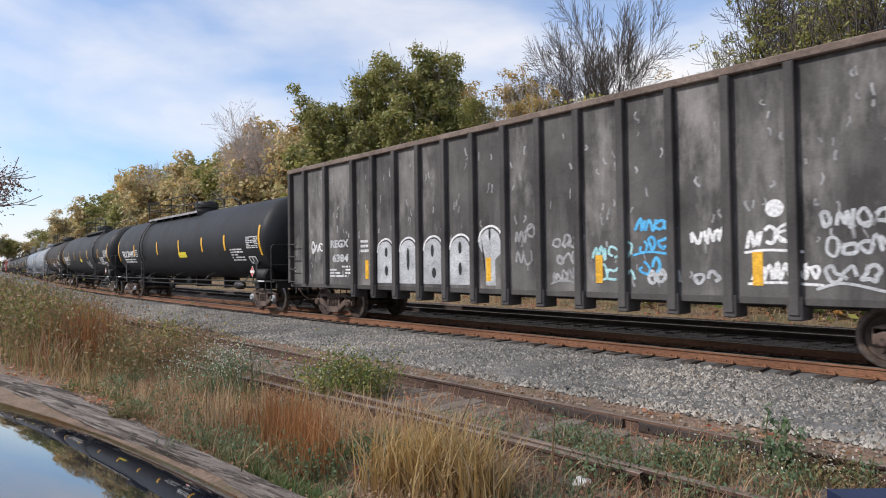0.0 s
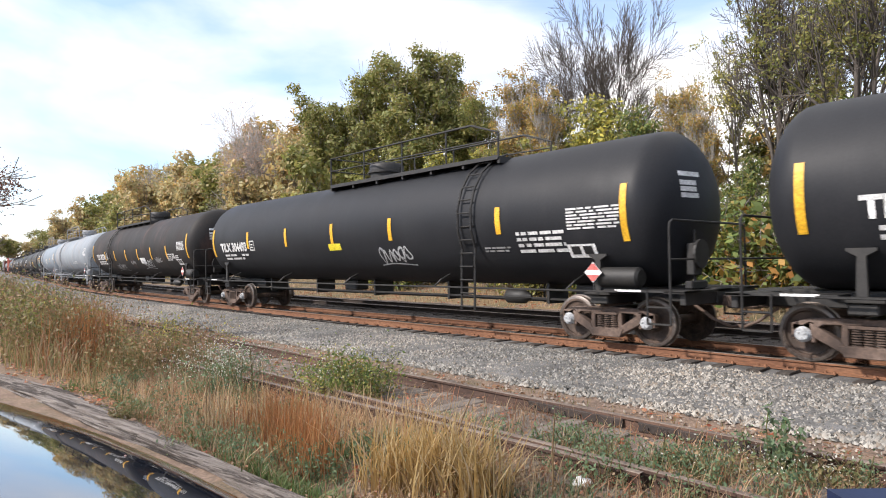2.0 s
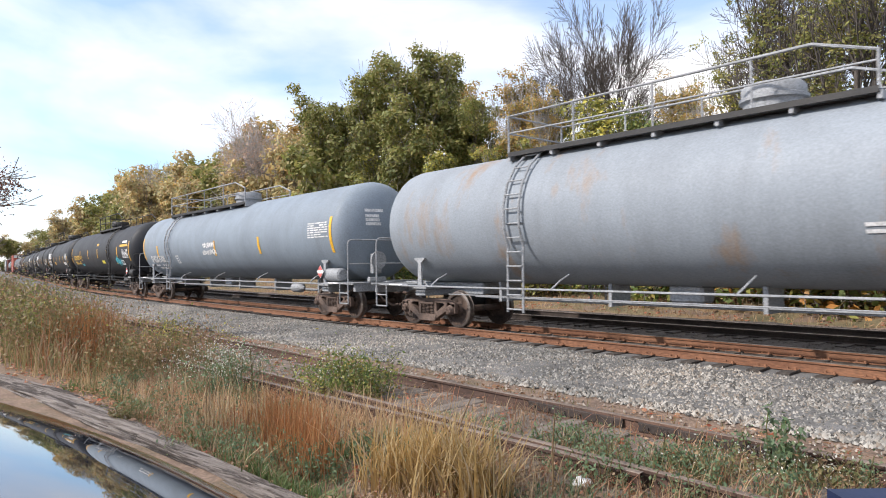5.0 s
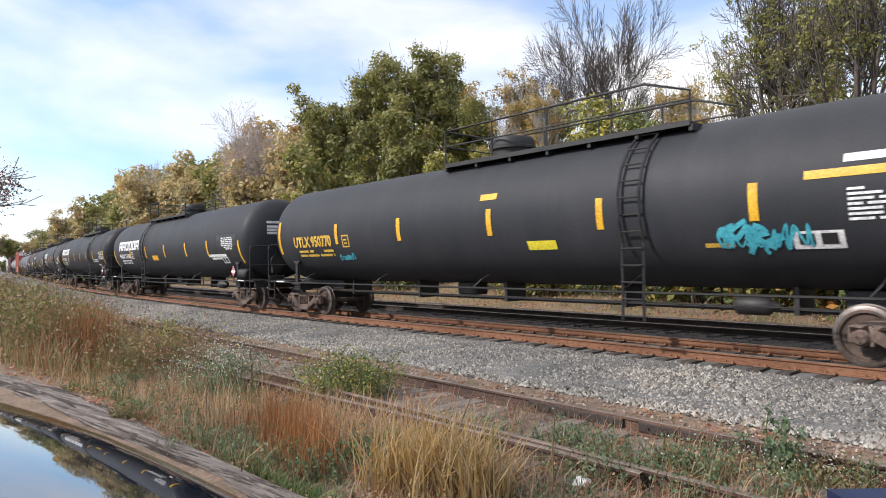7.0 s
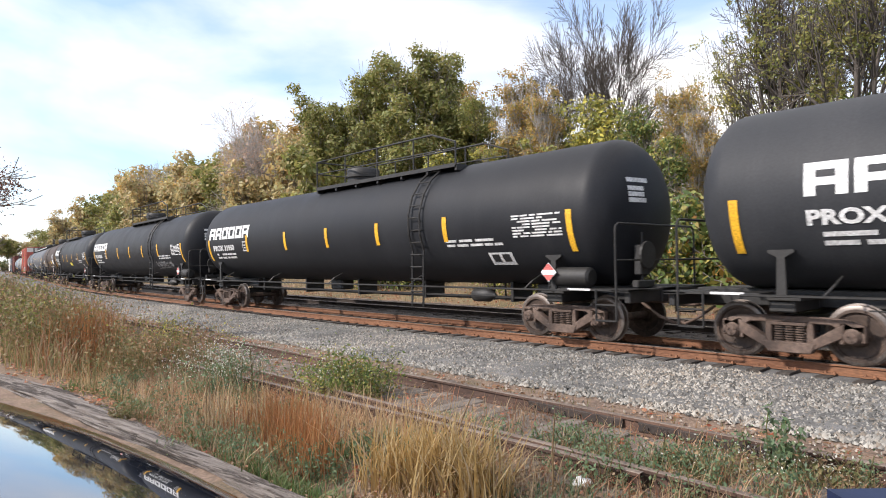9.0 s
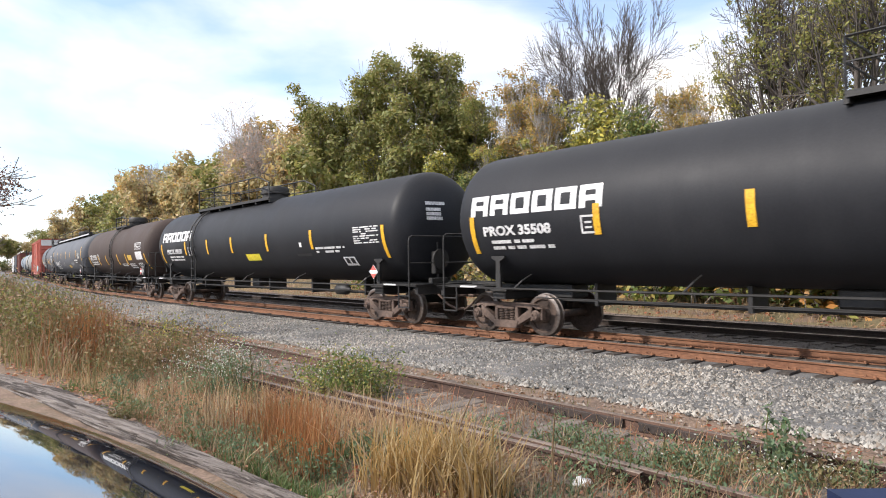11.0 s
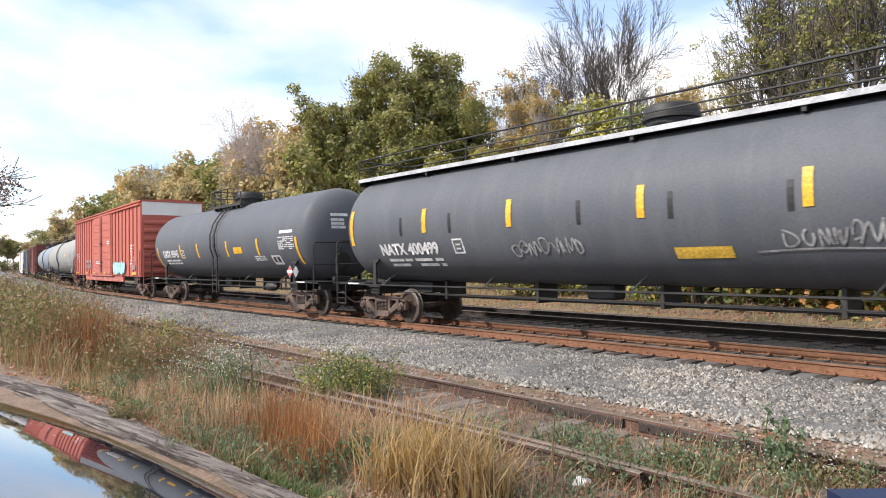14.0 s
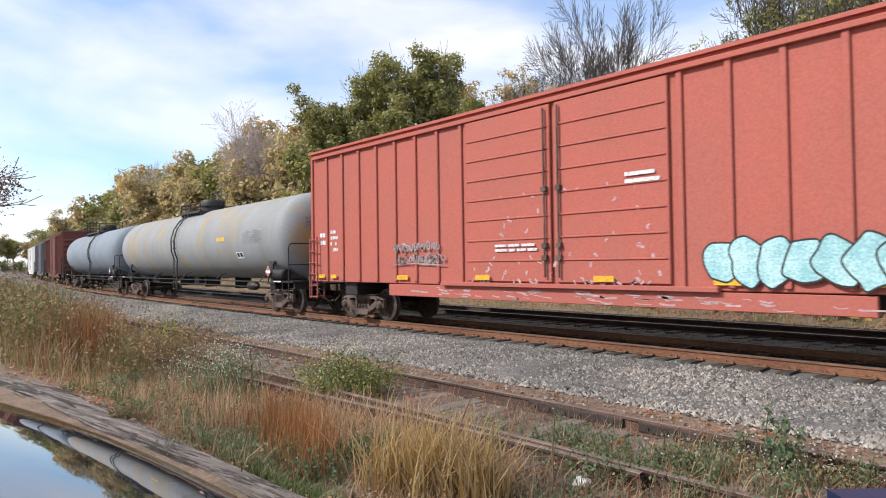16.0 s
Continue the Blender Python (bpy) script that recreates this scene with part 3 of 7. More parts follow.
def stroke(bm, pts, width, project):
    """A painted stroke of even width along smooth points; project(x, z) gives the 3D place."""
    fine = []
    n = len(pts)
    for i in range(n - 1):
        p0, p1, p2, p3 = (Vector(pts[max(0, i - 1)]), Vector(pts[i]), Vector(pts[i + 1]), Vector(pts[min(n - 1, i + 2)]))
        for k in range(5):
            t = k / 5
            fine.append(0.5 * ((2 * p1) + (p2 - p0) * t + (2 * p0 - 5 * p1 + 4 * p2 - p3) * t * t + (3 * p1 - p0 - 3 * p2 + p3) * t ** 3))
    fine.append(Vector(pts[-1]))
    prev = None
    for i, q in enumerate(fine):
        d = (fine[min(i + 1, len(fine) - 1)] - fine[max(i - 1, 0)])
        d = d.normalized() if d.length > 1e-6 else Vector((1, 0))
        nrm = Vector((-d.y, d.x)) * width / 2
        cur = [bm.verts.new(project(*(q + nrm))), bm.verts.new(project(*(q - nrm)))]
        if prev:
            bm.faces.new((prev[0], prev[1], cur[1], cur[0]))
        prev = cur
    return bm


def on_tank(x0, h0, lift=0.012):
    def f(x, z):
        h = h0 + z
        return (x0 + x, -math.sqrt(max(0.05, (R_TANK + lift) ** 2 - h * h)), Z_TANK + h)
    return f


def on_side(x0, z0, y):
    return lambda x, z: (x0 + x, y, z0 + z)


def glyph(rng, x, z, w, h):
    """One uneven looped spray stroke inside a cell."""
    if rng.random() < 0.55:
        n = rng.randint(4, 6)
        return [(x + w * (i / (n - 1) + rng.uniform(-0.2, 0.2)), z + h * (0.5 + (0.45 if i % 2 else -0.45) * rng.uniform(0.5, 1.0))) for i in range(n)]
    a0, turn, out = rng.uniform(0, 6.28), rng.choice((-1, 1)) * rng.uniform(0.8, 1.25), []
    for i in range(rng.randint(6, 10)):
        r = rng.uniform(0.18, 0.5)
        out.append((x + w * (0.5 + r * math.cos(a0 + turn * i)), z + h * (0.5 + r * math.sin(a0 + turn * i))))
    return out


def tag(car, project, seed, w, h, mat, strokes=3, width=0.07, label="spray-painted graffiti tag"):
    """Rows of looped strokes, slanting a little and of uneven size."""
    rng = random.Random(seed)
    bm = bmesh.new()
    rows = max(1, min(3, round(h / 0.38)))
    rh = h / rows
    for r in range(rows):
        x = rng.uniform(0, 0.12) * w
        while x < w * rng.uniform(0.82, 1.0):
            gw = rh * rng.uniform(0.45, 0.8)
            gh = rh * rng.uniform(0.68, 0.95)
            stroke(bm, glyph(rng, x, r * rh + 0.12 * rh * x / w + rng.uniform(0, 0.08) * rh, gw, gh), width * rng.uniform(0.6, 0.85), project)
            x += gw * rng.uniform(0.75, 1.05)
    if strokes > 5:
        for k in range(16):
            x, z = rng.uniform(0, 0.9) * w, rng.uniform(0, 0.6) * h
            stroke(bm, [(x, z), (x + rng.uniform(-0.1, 0.1) * w, z + 0.2 * h), (x + rng.uniform(-0.05, 0.2) * w, z + rng.uniform(0.3, 0.5) * h)], width * rng.uniform(1.0, 2.0), project)
    elif strokes > 3:
        stroke(bm, [(-0.05 * w, -0.02 * h), (0.4 * w, 0.06 * h), (1.05 * w, -0.03 * h)], width * 0.6, project)
    return tagged(part("graffiti", bm, mat, car, label), kind="stuff")


# block shapes standing for the owner's emblem on the side
def flat_text(car, body, x0, z0, size, mat, width, y):
    """Readable letters on a flat side, the width given."""
    me = text_mesh(body, size, "lettering", mat)
    k = width / max(v.co.x for v in me.vertices)
    for v in me.vertices:
        v.co = Vector((x0 + v.co.x * k, y - 0.004, z0 + v.co.y))
    return part("lettering", me, None, car, "stencilled reporting mark")


def emblem(car, x0, h0, w, h, mat):
    """Six open block shapes in a row."""
    cw = w / 6
    t = 0.24 * cw
    for i in range(6):
        bm = bmesh.new()
        a, b = x0 + i * cw, x0 + (i + 0.88) * cw
        patch(bm, a, a + t, h0, h0 + h, rows=3)
        patch(bm, b - t, b, h0, h0 + h, rows=3)
        patch(bm, a + t, b - t, h0 + h * 0.76, h0 + h, rows=1)
        patch(bm, a + t, b - t, h0 + (h * 0.3 if i in (0, 1, 5) else 0), h0 + h * (0.54 if i in (0, 1, 5) else 0.24), rows=1)
        part("emblem", bm, mat, car, "white block shape of an emblem")


def placard(car, x, y, z, size=0.22, mats=None, split=True):
    bm = bmesh.new()
    pts = [(-1, 0), (0, -1), (1, 0), (0, 1)]
    vs = [bm.verts.new((x + p * size, y, z + q * size)) for p, q in pts]
    vb = [bm.verts.new((x + p * size, y + 0.01, z + q * size)) for p, q in pts]
    bm.faces.new(vs)
    bm.faces.new(vb[::-1])
    for i in range(4):
        bm.faces.new((vs[i], vb[i], vb[(i + 1) % 4], vs[(i + 1) % 4]))
    sign = part("placard", bm, M["label"], car, "diamond hazard placard, red and white")
    bm = bmesh.new()
    for z0, z1 in ((-0.85, -0.25), (0.25, 0.85)):
        w0, w1 = 1 - abs(z0), 1 - abs(z1)
        bm.faces.new([bm.verts.new((x + a * size * 0.95, y - 0.004, z + b * size)) for a, b in ((-w0, z0), (w0, z0), (w1, z1), (-w1, z1))])
    part("placard_print", bm, M["red_sign"], sign)
    tube_bm = tube(bmesh.new(), (x, y + 0.03, z - size * 1.9), (x, y + 0.03, z), 0.02)
    part("placard_post", tube_bm, M["iron"], car)
    return sign


RUNGS = {}


def rung_mesh(mat):
    if mat.name not in RUNGS:
        RUNGS[mat.name] = mesh_of(tube(bmesh.new(), (-0.22, 0, 0), (0.22, 0, 0), 0.018, 6), "rung", mat)
    return RUNGS[mat.name]


# ---- a tank car ----
def tank_car(spec, length):
    """spec: paint, trim, marks. The tank's axis lies along x; the train runs towards +x."""
    car = thing("tank_car", spec["label"], "tank car", "freight cars of the train")
    half = length / 2
    te = half - spec.get("overhang", 0.7)            # tip of each head
    mx = -0.25
    r, zc, head = R_TANK, Z_TANK, 0.72
    iron = M[spec.get("trim", "iron")]
    rng = random.Random(spec["seed"])
    dome = [(head - head * math.cos(math.pi / 2 * i / 10), r * math.sin(math.pi / 2 * i / 10)) for i in range(11)]
    prof = [(-te + x, rr) for x, rr in dome] + [(-te + head + (2 * te - 2 * head) * i / 6, r) for i in range(1, 6)] + [(te - x, rr) for x, rr in dome[::-1]]
    part("tank_shell", lathe_x(bmesh.new(), prof, 56, zc), M[spec["paint"]], car, spec.get("shell", ""), True)
    # yellow reflectors
    if spec.get("bands", True):
        for s in (-1, 1):
            xb = s * (te - head + spec.get("band_out", -0.1)) - 0.065
            part("reflector_strip", patch(bmesh.new(), xb, xb + 0.14, *spec.get("band_h", (-0.66, 0.42)), rows=8, lift=0.012 if spec.get("band_out", -0.1) <= 0 else 0.004), M["yellow"], car, "yellow reflective strip")
    sh = spec.get("strip_h", -0.12)
    for x in [q + mx for q in spec.get("strips", ())]:
        part("reflector_strip", patch(bmesh.new(), x - 0.075, x + 0.075, sh - 0.30, sh + 0.30, rows=4, lift=0.014), M["yellow"], car, "yellow reflective strip")
    put = lambda b, x0, x1, z0, z1: patch(b, x0, x1, z0, z1, rows=1, lift=0.008)
    st = M[spec.get("ink", "stencil")]
    if "mark" in spec:
        body, x0, x1, h0 = spec["mark"]
        x0, x1 = x0 + mx, x1 + mx
        tank_text(car, body, x0, h0, spec.get("mark_size", 0.44), st, x1 - x0)
        part("stencil_panel", bars(bmesh.new(), put, x0 + 0.2, x1, h0 - 0.34, h0 - 0.08, 2, spec["seed"] + 3, 0.9), st, car, "small stencilled lines")
    if "square" in spec:
        xq, hq = spec["square"][0] + mx, spec["square"][1]
        bm = bmesh.new()
        for a, b, c, d in ((0, 0.36, 0, 0.04), (0, 0.36, 0.32, 0.36), (0, 0.04, 0.04, 0.32), (0.32, 0.36, 0.04, 0.32), (0.1, 0.26, 0.1, 0.14), (0.1, 0.26, 0.2, 0.24)):
            patch(bm, xq - 0.18 + a, xq - 0.18 + b, hq - 0.18 + c, hq - 0.18 + d, rows=1, lift=0.01)
        part("stencil_square", bm, st, car, "white stencilled square")
    if "emblem" in spec:
        x0, x1, h0, h1 = spec["emblem"]
        emblem(car, x0 + mx, h0, x1 - x0, h1 - h0, M["label"])
    for k, (kind, x0, x1, h0, h1, mat) in enumerate(spec.get("panels", ())):
        x0, x1 = x0 + mx, x1 + mx
        if kind == "fill":
            part("label_panel", patch(bmesh.new(), x0, x1, h0, h1, rows=4, lift=0.007), M[mat], car, "painted label panel")
        elif kind == "box":
            bx = part("stencil_square", patch(bmesh.new(), x0, x1, h0, h1, rows=3, lift=0.009), M[mat], car, "white stencilled box")
            w, h = x1 - x0, h1 - h0
            for a in (0.12, 0.56):
                part("stencil_inset", patch(bmesh.new(), x0 + w * a, x0 + w * (a + 0.32), h0 + h * 0.25, h0 + h * 0.85, rows=2, lift=0.014), M["black_patch"], bx)
        else:
            part("stencil_panel", bars(bmesh.new(), lambda b, xa, xb, za, zb: patch(b, xa, xb, za, zb, rows=1, lift=0.012), x0, x1, h0, h1, kind, spec["seed"] * 9 + k, 0.93), M[mat], car, "stencilled data lines")
    for x0, x1, h0, h1, mat, n, sd in spec.get("tags", ()):
        tag(car, on_tank(x0 + mx, h0, 0.015), sd, x1 - x0, h1 - h0, M[mat], n, 0.05)
    # print on the head that faces forward
    bm = bmesh.new()
    for k, (w, z) in enumerate(((0.6, 0.55), (0.45, 0.38), (0.45, 0.26), (0.5, 0.14))):
        yy, ww = -0.75, w
        pts = []
        for (dy, dz) in ((0, 0), (ww, 0), (ww, 0.09), (0, 0.09)):
            y, h = yy + dy, z + dz
            q = min(0.98, math.hypot(y, h) / r)
            pts.append(bm.verts.new((te - head + head * math.sqrt(1 - q * q) + 0.02, y, zc + h)))
        bm.faces.new(pts)
    part("stencil_panel", bm, st, car, "white print on the tank head")
    # bottom sill stubs, bolsters and saddles
    tc = half - 2.25
    for s in (-1, 1):
        bm = box(bmesh.new(), min(s * (tc - 1.3), s * (half - 0.35)), max(s * (tc - 1.3), s * (half - 0.35)), -0.3, 0.3, 0.82, 1.12, 0.02)
        box(bm, s * tc - 0.2, s * tc + 0.2, -1.3, 1.3, 0.80, 0.98, 0.02)
        box(bm, s * tc - 0.3, s * tc + 0.3, -1.36, 1.36, 0.98, 1.03, 0.01)
        box(bm, s * (half - 0.45) - 0.06, s * (half - 0.45) + 0.06, -1.4, 1.4, 0.84, 1.06, 0.015)
        part("stub_sill", bm, iron, car, "underframe stub sill and body bolster")
        for yy in (-1, 1):
            bm = bmesh.new()
            extrude_y(bm, [(s * tc - 0.08, 0.98), (s * tc + 0.08, 0.98), (s * tc + 0.06, 1.66), (s * tc + 0.2, 1.74), (s * tc + 0.2, 1.78), (s * tc - 0.2, 1.78), (s * tc - 0.2, 1.74), (s * tc - 0.06, 1.66)], yy * 1.28 - 0.03, yy * 1.28 + 0.03)
            part("saddle", bm, iron, car, "tank saddle and braces")
        # end deck and handrails
        bm = box(bmesh.new(), min(s * (te - 1.3), s * (half - 0.35)), max(s * (te - 1.3), s * (half - 0.35)), -1.5, -0.9, 1.06, 1.10)
        box(bm, min(s * (te - 1.3), s * (half - 0.35)), max(s * (te - 1.3), s * (half - 0.35)), 0.9, 1.5, 1.06, 1.10)
        box(bm, min(s * (half - 0.75), s * (half - 0.35)), max(s * (half - 0.75), s * (half - 0.35)), -1.5, 1.5, 1.05, 1.09)
        part("end_deck", bm, iron, car, "steel step deck at the tank's end")
        xe = s * (half - 0.62)
        bm = bmesh.new()
        for yy in (-1.5, 1.5):
            pipe(bm, [(xe, yy, 0.5), (xe, yy, 2.2), (xe, yy * 0.985, 2.3), (xe, yy * 0.93, 2.35)], 0.022)
            pipe(bm, [(xe - s * 0.45, yy, 0.5), (xe - s * 0.45, yy, 1.1)], 0.02)
            pipe(bm, [(xe, yy, 0.5), (xe - s * 0.45, yy, 0.5)], 0.02)
            pipe(bm, [(xe, yy, 0.8), (xe - s * 0.45, yy, 0.8)], 0.02)
        pipe(bm, [(xe, -1.4, 2.35), (xe, 1.4, 2.35)], 0.022)
        pipe(bm, [(xe, -1.5, 1.65), (xe, 1.5, 1.65)], 0.018)
        part("end_rail", bm, iron, car, "bent pipe handrail and sill steps")
        bm = bmesh.new()
        box(bm, min(s * (te - 1.05), s * (te - 0.5)), max(s * (te - 1.05), s * (te - 0.5)), -1.503, -1.497, 1.065, 1.105)
        part("white_board", bm, M["label"], car, "white reflective strip on the deck edge")
    # brake gear at the forward end
    bm = lathe_x(bmesh.new(), [(te - 1.55, 0.0), (te - 1.55, 0.15), (te - 1.5, 0.2), (te - 0.7, 0.2), (te - 0.65, 0.15), (te - 0.65, 0.0)], 16, 1.32, -1.2)
    if spec.get("reservoir", True):
        part("air_reservoir", bm, iron, car, "air reservoir cylinder on the deck", True)
    else:
        bm.free()
    bm = bmesh.new()
    lathe_x(bm, [(half - 0.6, 0.0), (half - 0.6, 0.27), (half - 0.55, 0.27), (half - 0.55, 0)], 20, 1.75, -0.45)
    box(bm, half - 0.78, half - 0.62, -0.62, -0.3, 1.35, 1.95, 0.02)
    box(bm, half - 0.75, half - 0.6, -0.75, -0.15, 1.1, 1.25, 0.02)
    pipe(bm, [(half - 0.7, -0.45, 1.1), (half - 0.7, -0.45, 2.2)], 0.03)
    part("hand_brake", bm, iron, car, "hand brake wheel and gear box")
    if spec.get("placard", True):
        placard(car, te - 1.55, -1.47, 1.42, 0.2)
    if spec.get("dark_placard"):
        bm = bmesh.new()
        extrude_y(bm, [(te - 1.3, 1.42), (te - 1.1, 1.22), (te - 0.9, 1.42), (te - 1.1, 1.62)], -1.49, -1.48)
        part("placard", bm, M["fade_spray"], car, "dark diamond placard holder")
    bm = lathe_x(bmesh.new(), [(te - 4.35, 0.0), (te - 4.35, 0.1), (te - 4.28, 0.16), (te - 3.8, 0.16), (te - 3.73, 0.1), (te - 3.6, 0.04), (te - 3.6, 0.0)], 14, 0.86, -0.9)
    part("brake_cylinder", bm, iron, car, "brake cylinder under the tank", True)
    # long side rail above the trucks with hangers
    bm = bmesh.new()
    for yy in (-1.5, 1.5):
        pipe(bm, [(-te + 1.0, yy, 1.06), (te - 1.0, yy, 1.06)], 0.022)
        pipe(bm, [(-tc + 1.2, yy * 0.93, 0.88), (tc - 1.2, yy * 0.93, 0.88)], 0.012)
        for k in range(5):
            x = -te + 2.2 + (2 * te - 4.4) * k / 4
            pipe(bm, [(x, yy, 1.06), (x + 0.12, yy * 0.9, 1.24), (x + 0.14, yy * 0.72, 1.36)], 0.02)
    part("side_rail", bm, iron, car, "long pipe handrail along the tank's underside")
    bm = bmesh.new()
    pipe(bm, [(-tc + 1.1, -0.35, 0.78), (tc - 1.1, -0.35, 0.78)], 0.03)
    pipe(bm, [(-tc + 1.1, 0.2, 0.7), (tc - 1.1, 0.2, 0.7)], 0.022)
    for k in range(5):
        x = -tc + 2.0 + (2 * tc - 4.0) * k / 4
        box(bm, x - 0.04, x + 0.04, -0.4, 0.3, 0.68, 1.16)
    box(bm, -1.9, -1.2, -0.25, 0.25, 0.8, 1.15, 0.05)
    part("brake_rigging", bm, iron, car, "brake pipe and rods under the tank")
    # top platform, housing, rails
    top = zc + r
    if spec.get("platform", True):
        p0, p1 = (q + mx for q in spec.get("plat", (-2.6, 2.2)))
        deck = None
        for yy in (-0.95, 0.3):
            bm = box(bmesh.new(), p0, p1, yy, yy + 0.65, top - 0.115, top - 0.075)
            if deck is None:
                deck = part("platform", bm, iron, car, "steel grating platform on top of the tank")
            else:
                part("walkway", bm, iron, deck)
        part("toe_board", box(bmesh.new(), p0, p1, -1.0, -0.975, top - 0.15, top - 0.05), M[spec.get("toe", "iron")], deck)
        for k in range(7):
            x = p0 + (p1 - p0) * k / 6
            part("platform_brace", box(bmesh.new(), x - 0.035, x + 0.035, -0.97, 0.97, top - 0.24, top - 0.118), iron, deck)
        bm = bmesh.new()
        hr = spec.get("rail_h", 0.78)
        for yy in (-0.97, 0.97):
            pipe(bm, [(p0, yy, top - 0.1), (p0, yy, top + hr), (p1 - 0.9, yy, top + hr), (p1, yy, top + hr * 0.62), (p1, yy, top - 0.1)], 0.028)
            pipe(bm, [(p0, yy, top + hr * 0.5), (p1, yy, top + hr * 0.42)], 0.018)
            for k in range(1, 4):
                x = p0 + (p1 - p0) * k / 4
                tube(bm, (x, yy, top - 0.1), (x, yy, top + hr * (1 if x < p1 - 0.9 else 0.8)), 0.022)
        for x in (p0,):
            pipe(bm, [(x, -0.97, top + hr), (x, 0.97, top + hr)], 0.022)
            pipe(bm, [(x, -0.97, top + hr * 0.5), (x, 0.97, top + hr * 0.5)], 0.018)
        part("platform_rail", bm, iron, car, "pipe safety railing round the platform")
    dx = spec.get("dome_x", -1.4) + mx
    bm = bmesh.new()
    rings = [[bm.verts.new((dx + rr * math.cos(2 * math.pi * i / 24), rr * math.sin(2 * math.pi * i / 24), zz)) for i in range(24)] for rr, zz in ((0.50, top - 0.15), (0.50, top + 0.20), (0.57, top + 0.21), (0.57, top + 0.27), (0.53, top + 0.29), (0.53, top + 0.44), (0.48, top + 0.50), (0.2, top + 0.52))]
    for A, B in zip(rings, rings[1:]):
        for i in range(24):
            bm.faces.new((A[i], A[(i + 1) % 24], B[(i + 1) % 24], B[i]))
    bm.faces.new(rings[-1])
    part("valve_housing", bm, M[spec.get("dome_paint", spec.get("trim", "iron"))], car, "round valve housing dome on top", True)
    # ladder on the near side and the far side
    lx = spec.get("ladder_x", 1.9) + mx
    for side in (-1, 1):
        if side < 0 and not spec.get("ladder", True):
            continue
        angs = [radians(a) for a in (78, 60, 42, 25, 8, -10, -25)]
        lad = None
        for dxx in (-0.22, 0.22):
            bm = bmesh.new()
            pts = [(lx + dxx, side * (r + 0.10) * math.cos(a), zc + (r + 0.10) * math.sin(a)) for a in angs]
            pts += [(lx + dxx, side * 1.5, 1.75), (lx + dxx, side * 1.52, 0.55)]
            pipe(bm, pts, 0.03, 5)
            if lad is None:
                lad = part("ladder", bm, iron, car, "steel ladder curving up the tank's side")
            else:
                part("stile", bm, iron, lad)
        for k in range(12):
            z = 0.62 + k * 0.31
            yy = 1.55 if z < zc else math.sqrt(max(0.05, (r + 0.10) ** 2 - (z - zc) ** 2))
            part("rung", rung_mesh(iron), None, lad).matrix_basis = pose(lx, side * yy, z)
    coupler(car, half, M["truck"])
    return car, add_trucks(car, tc, WHITE_CAPS if spec.get("white_caps") else None)


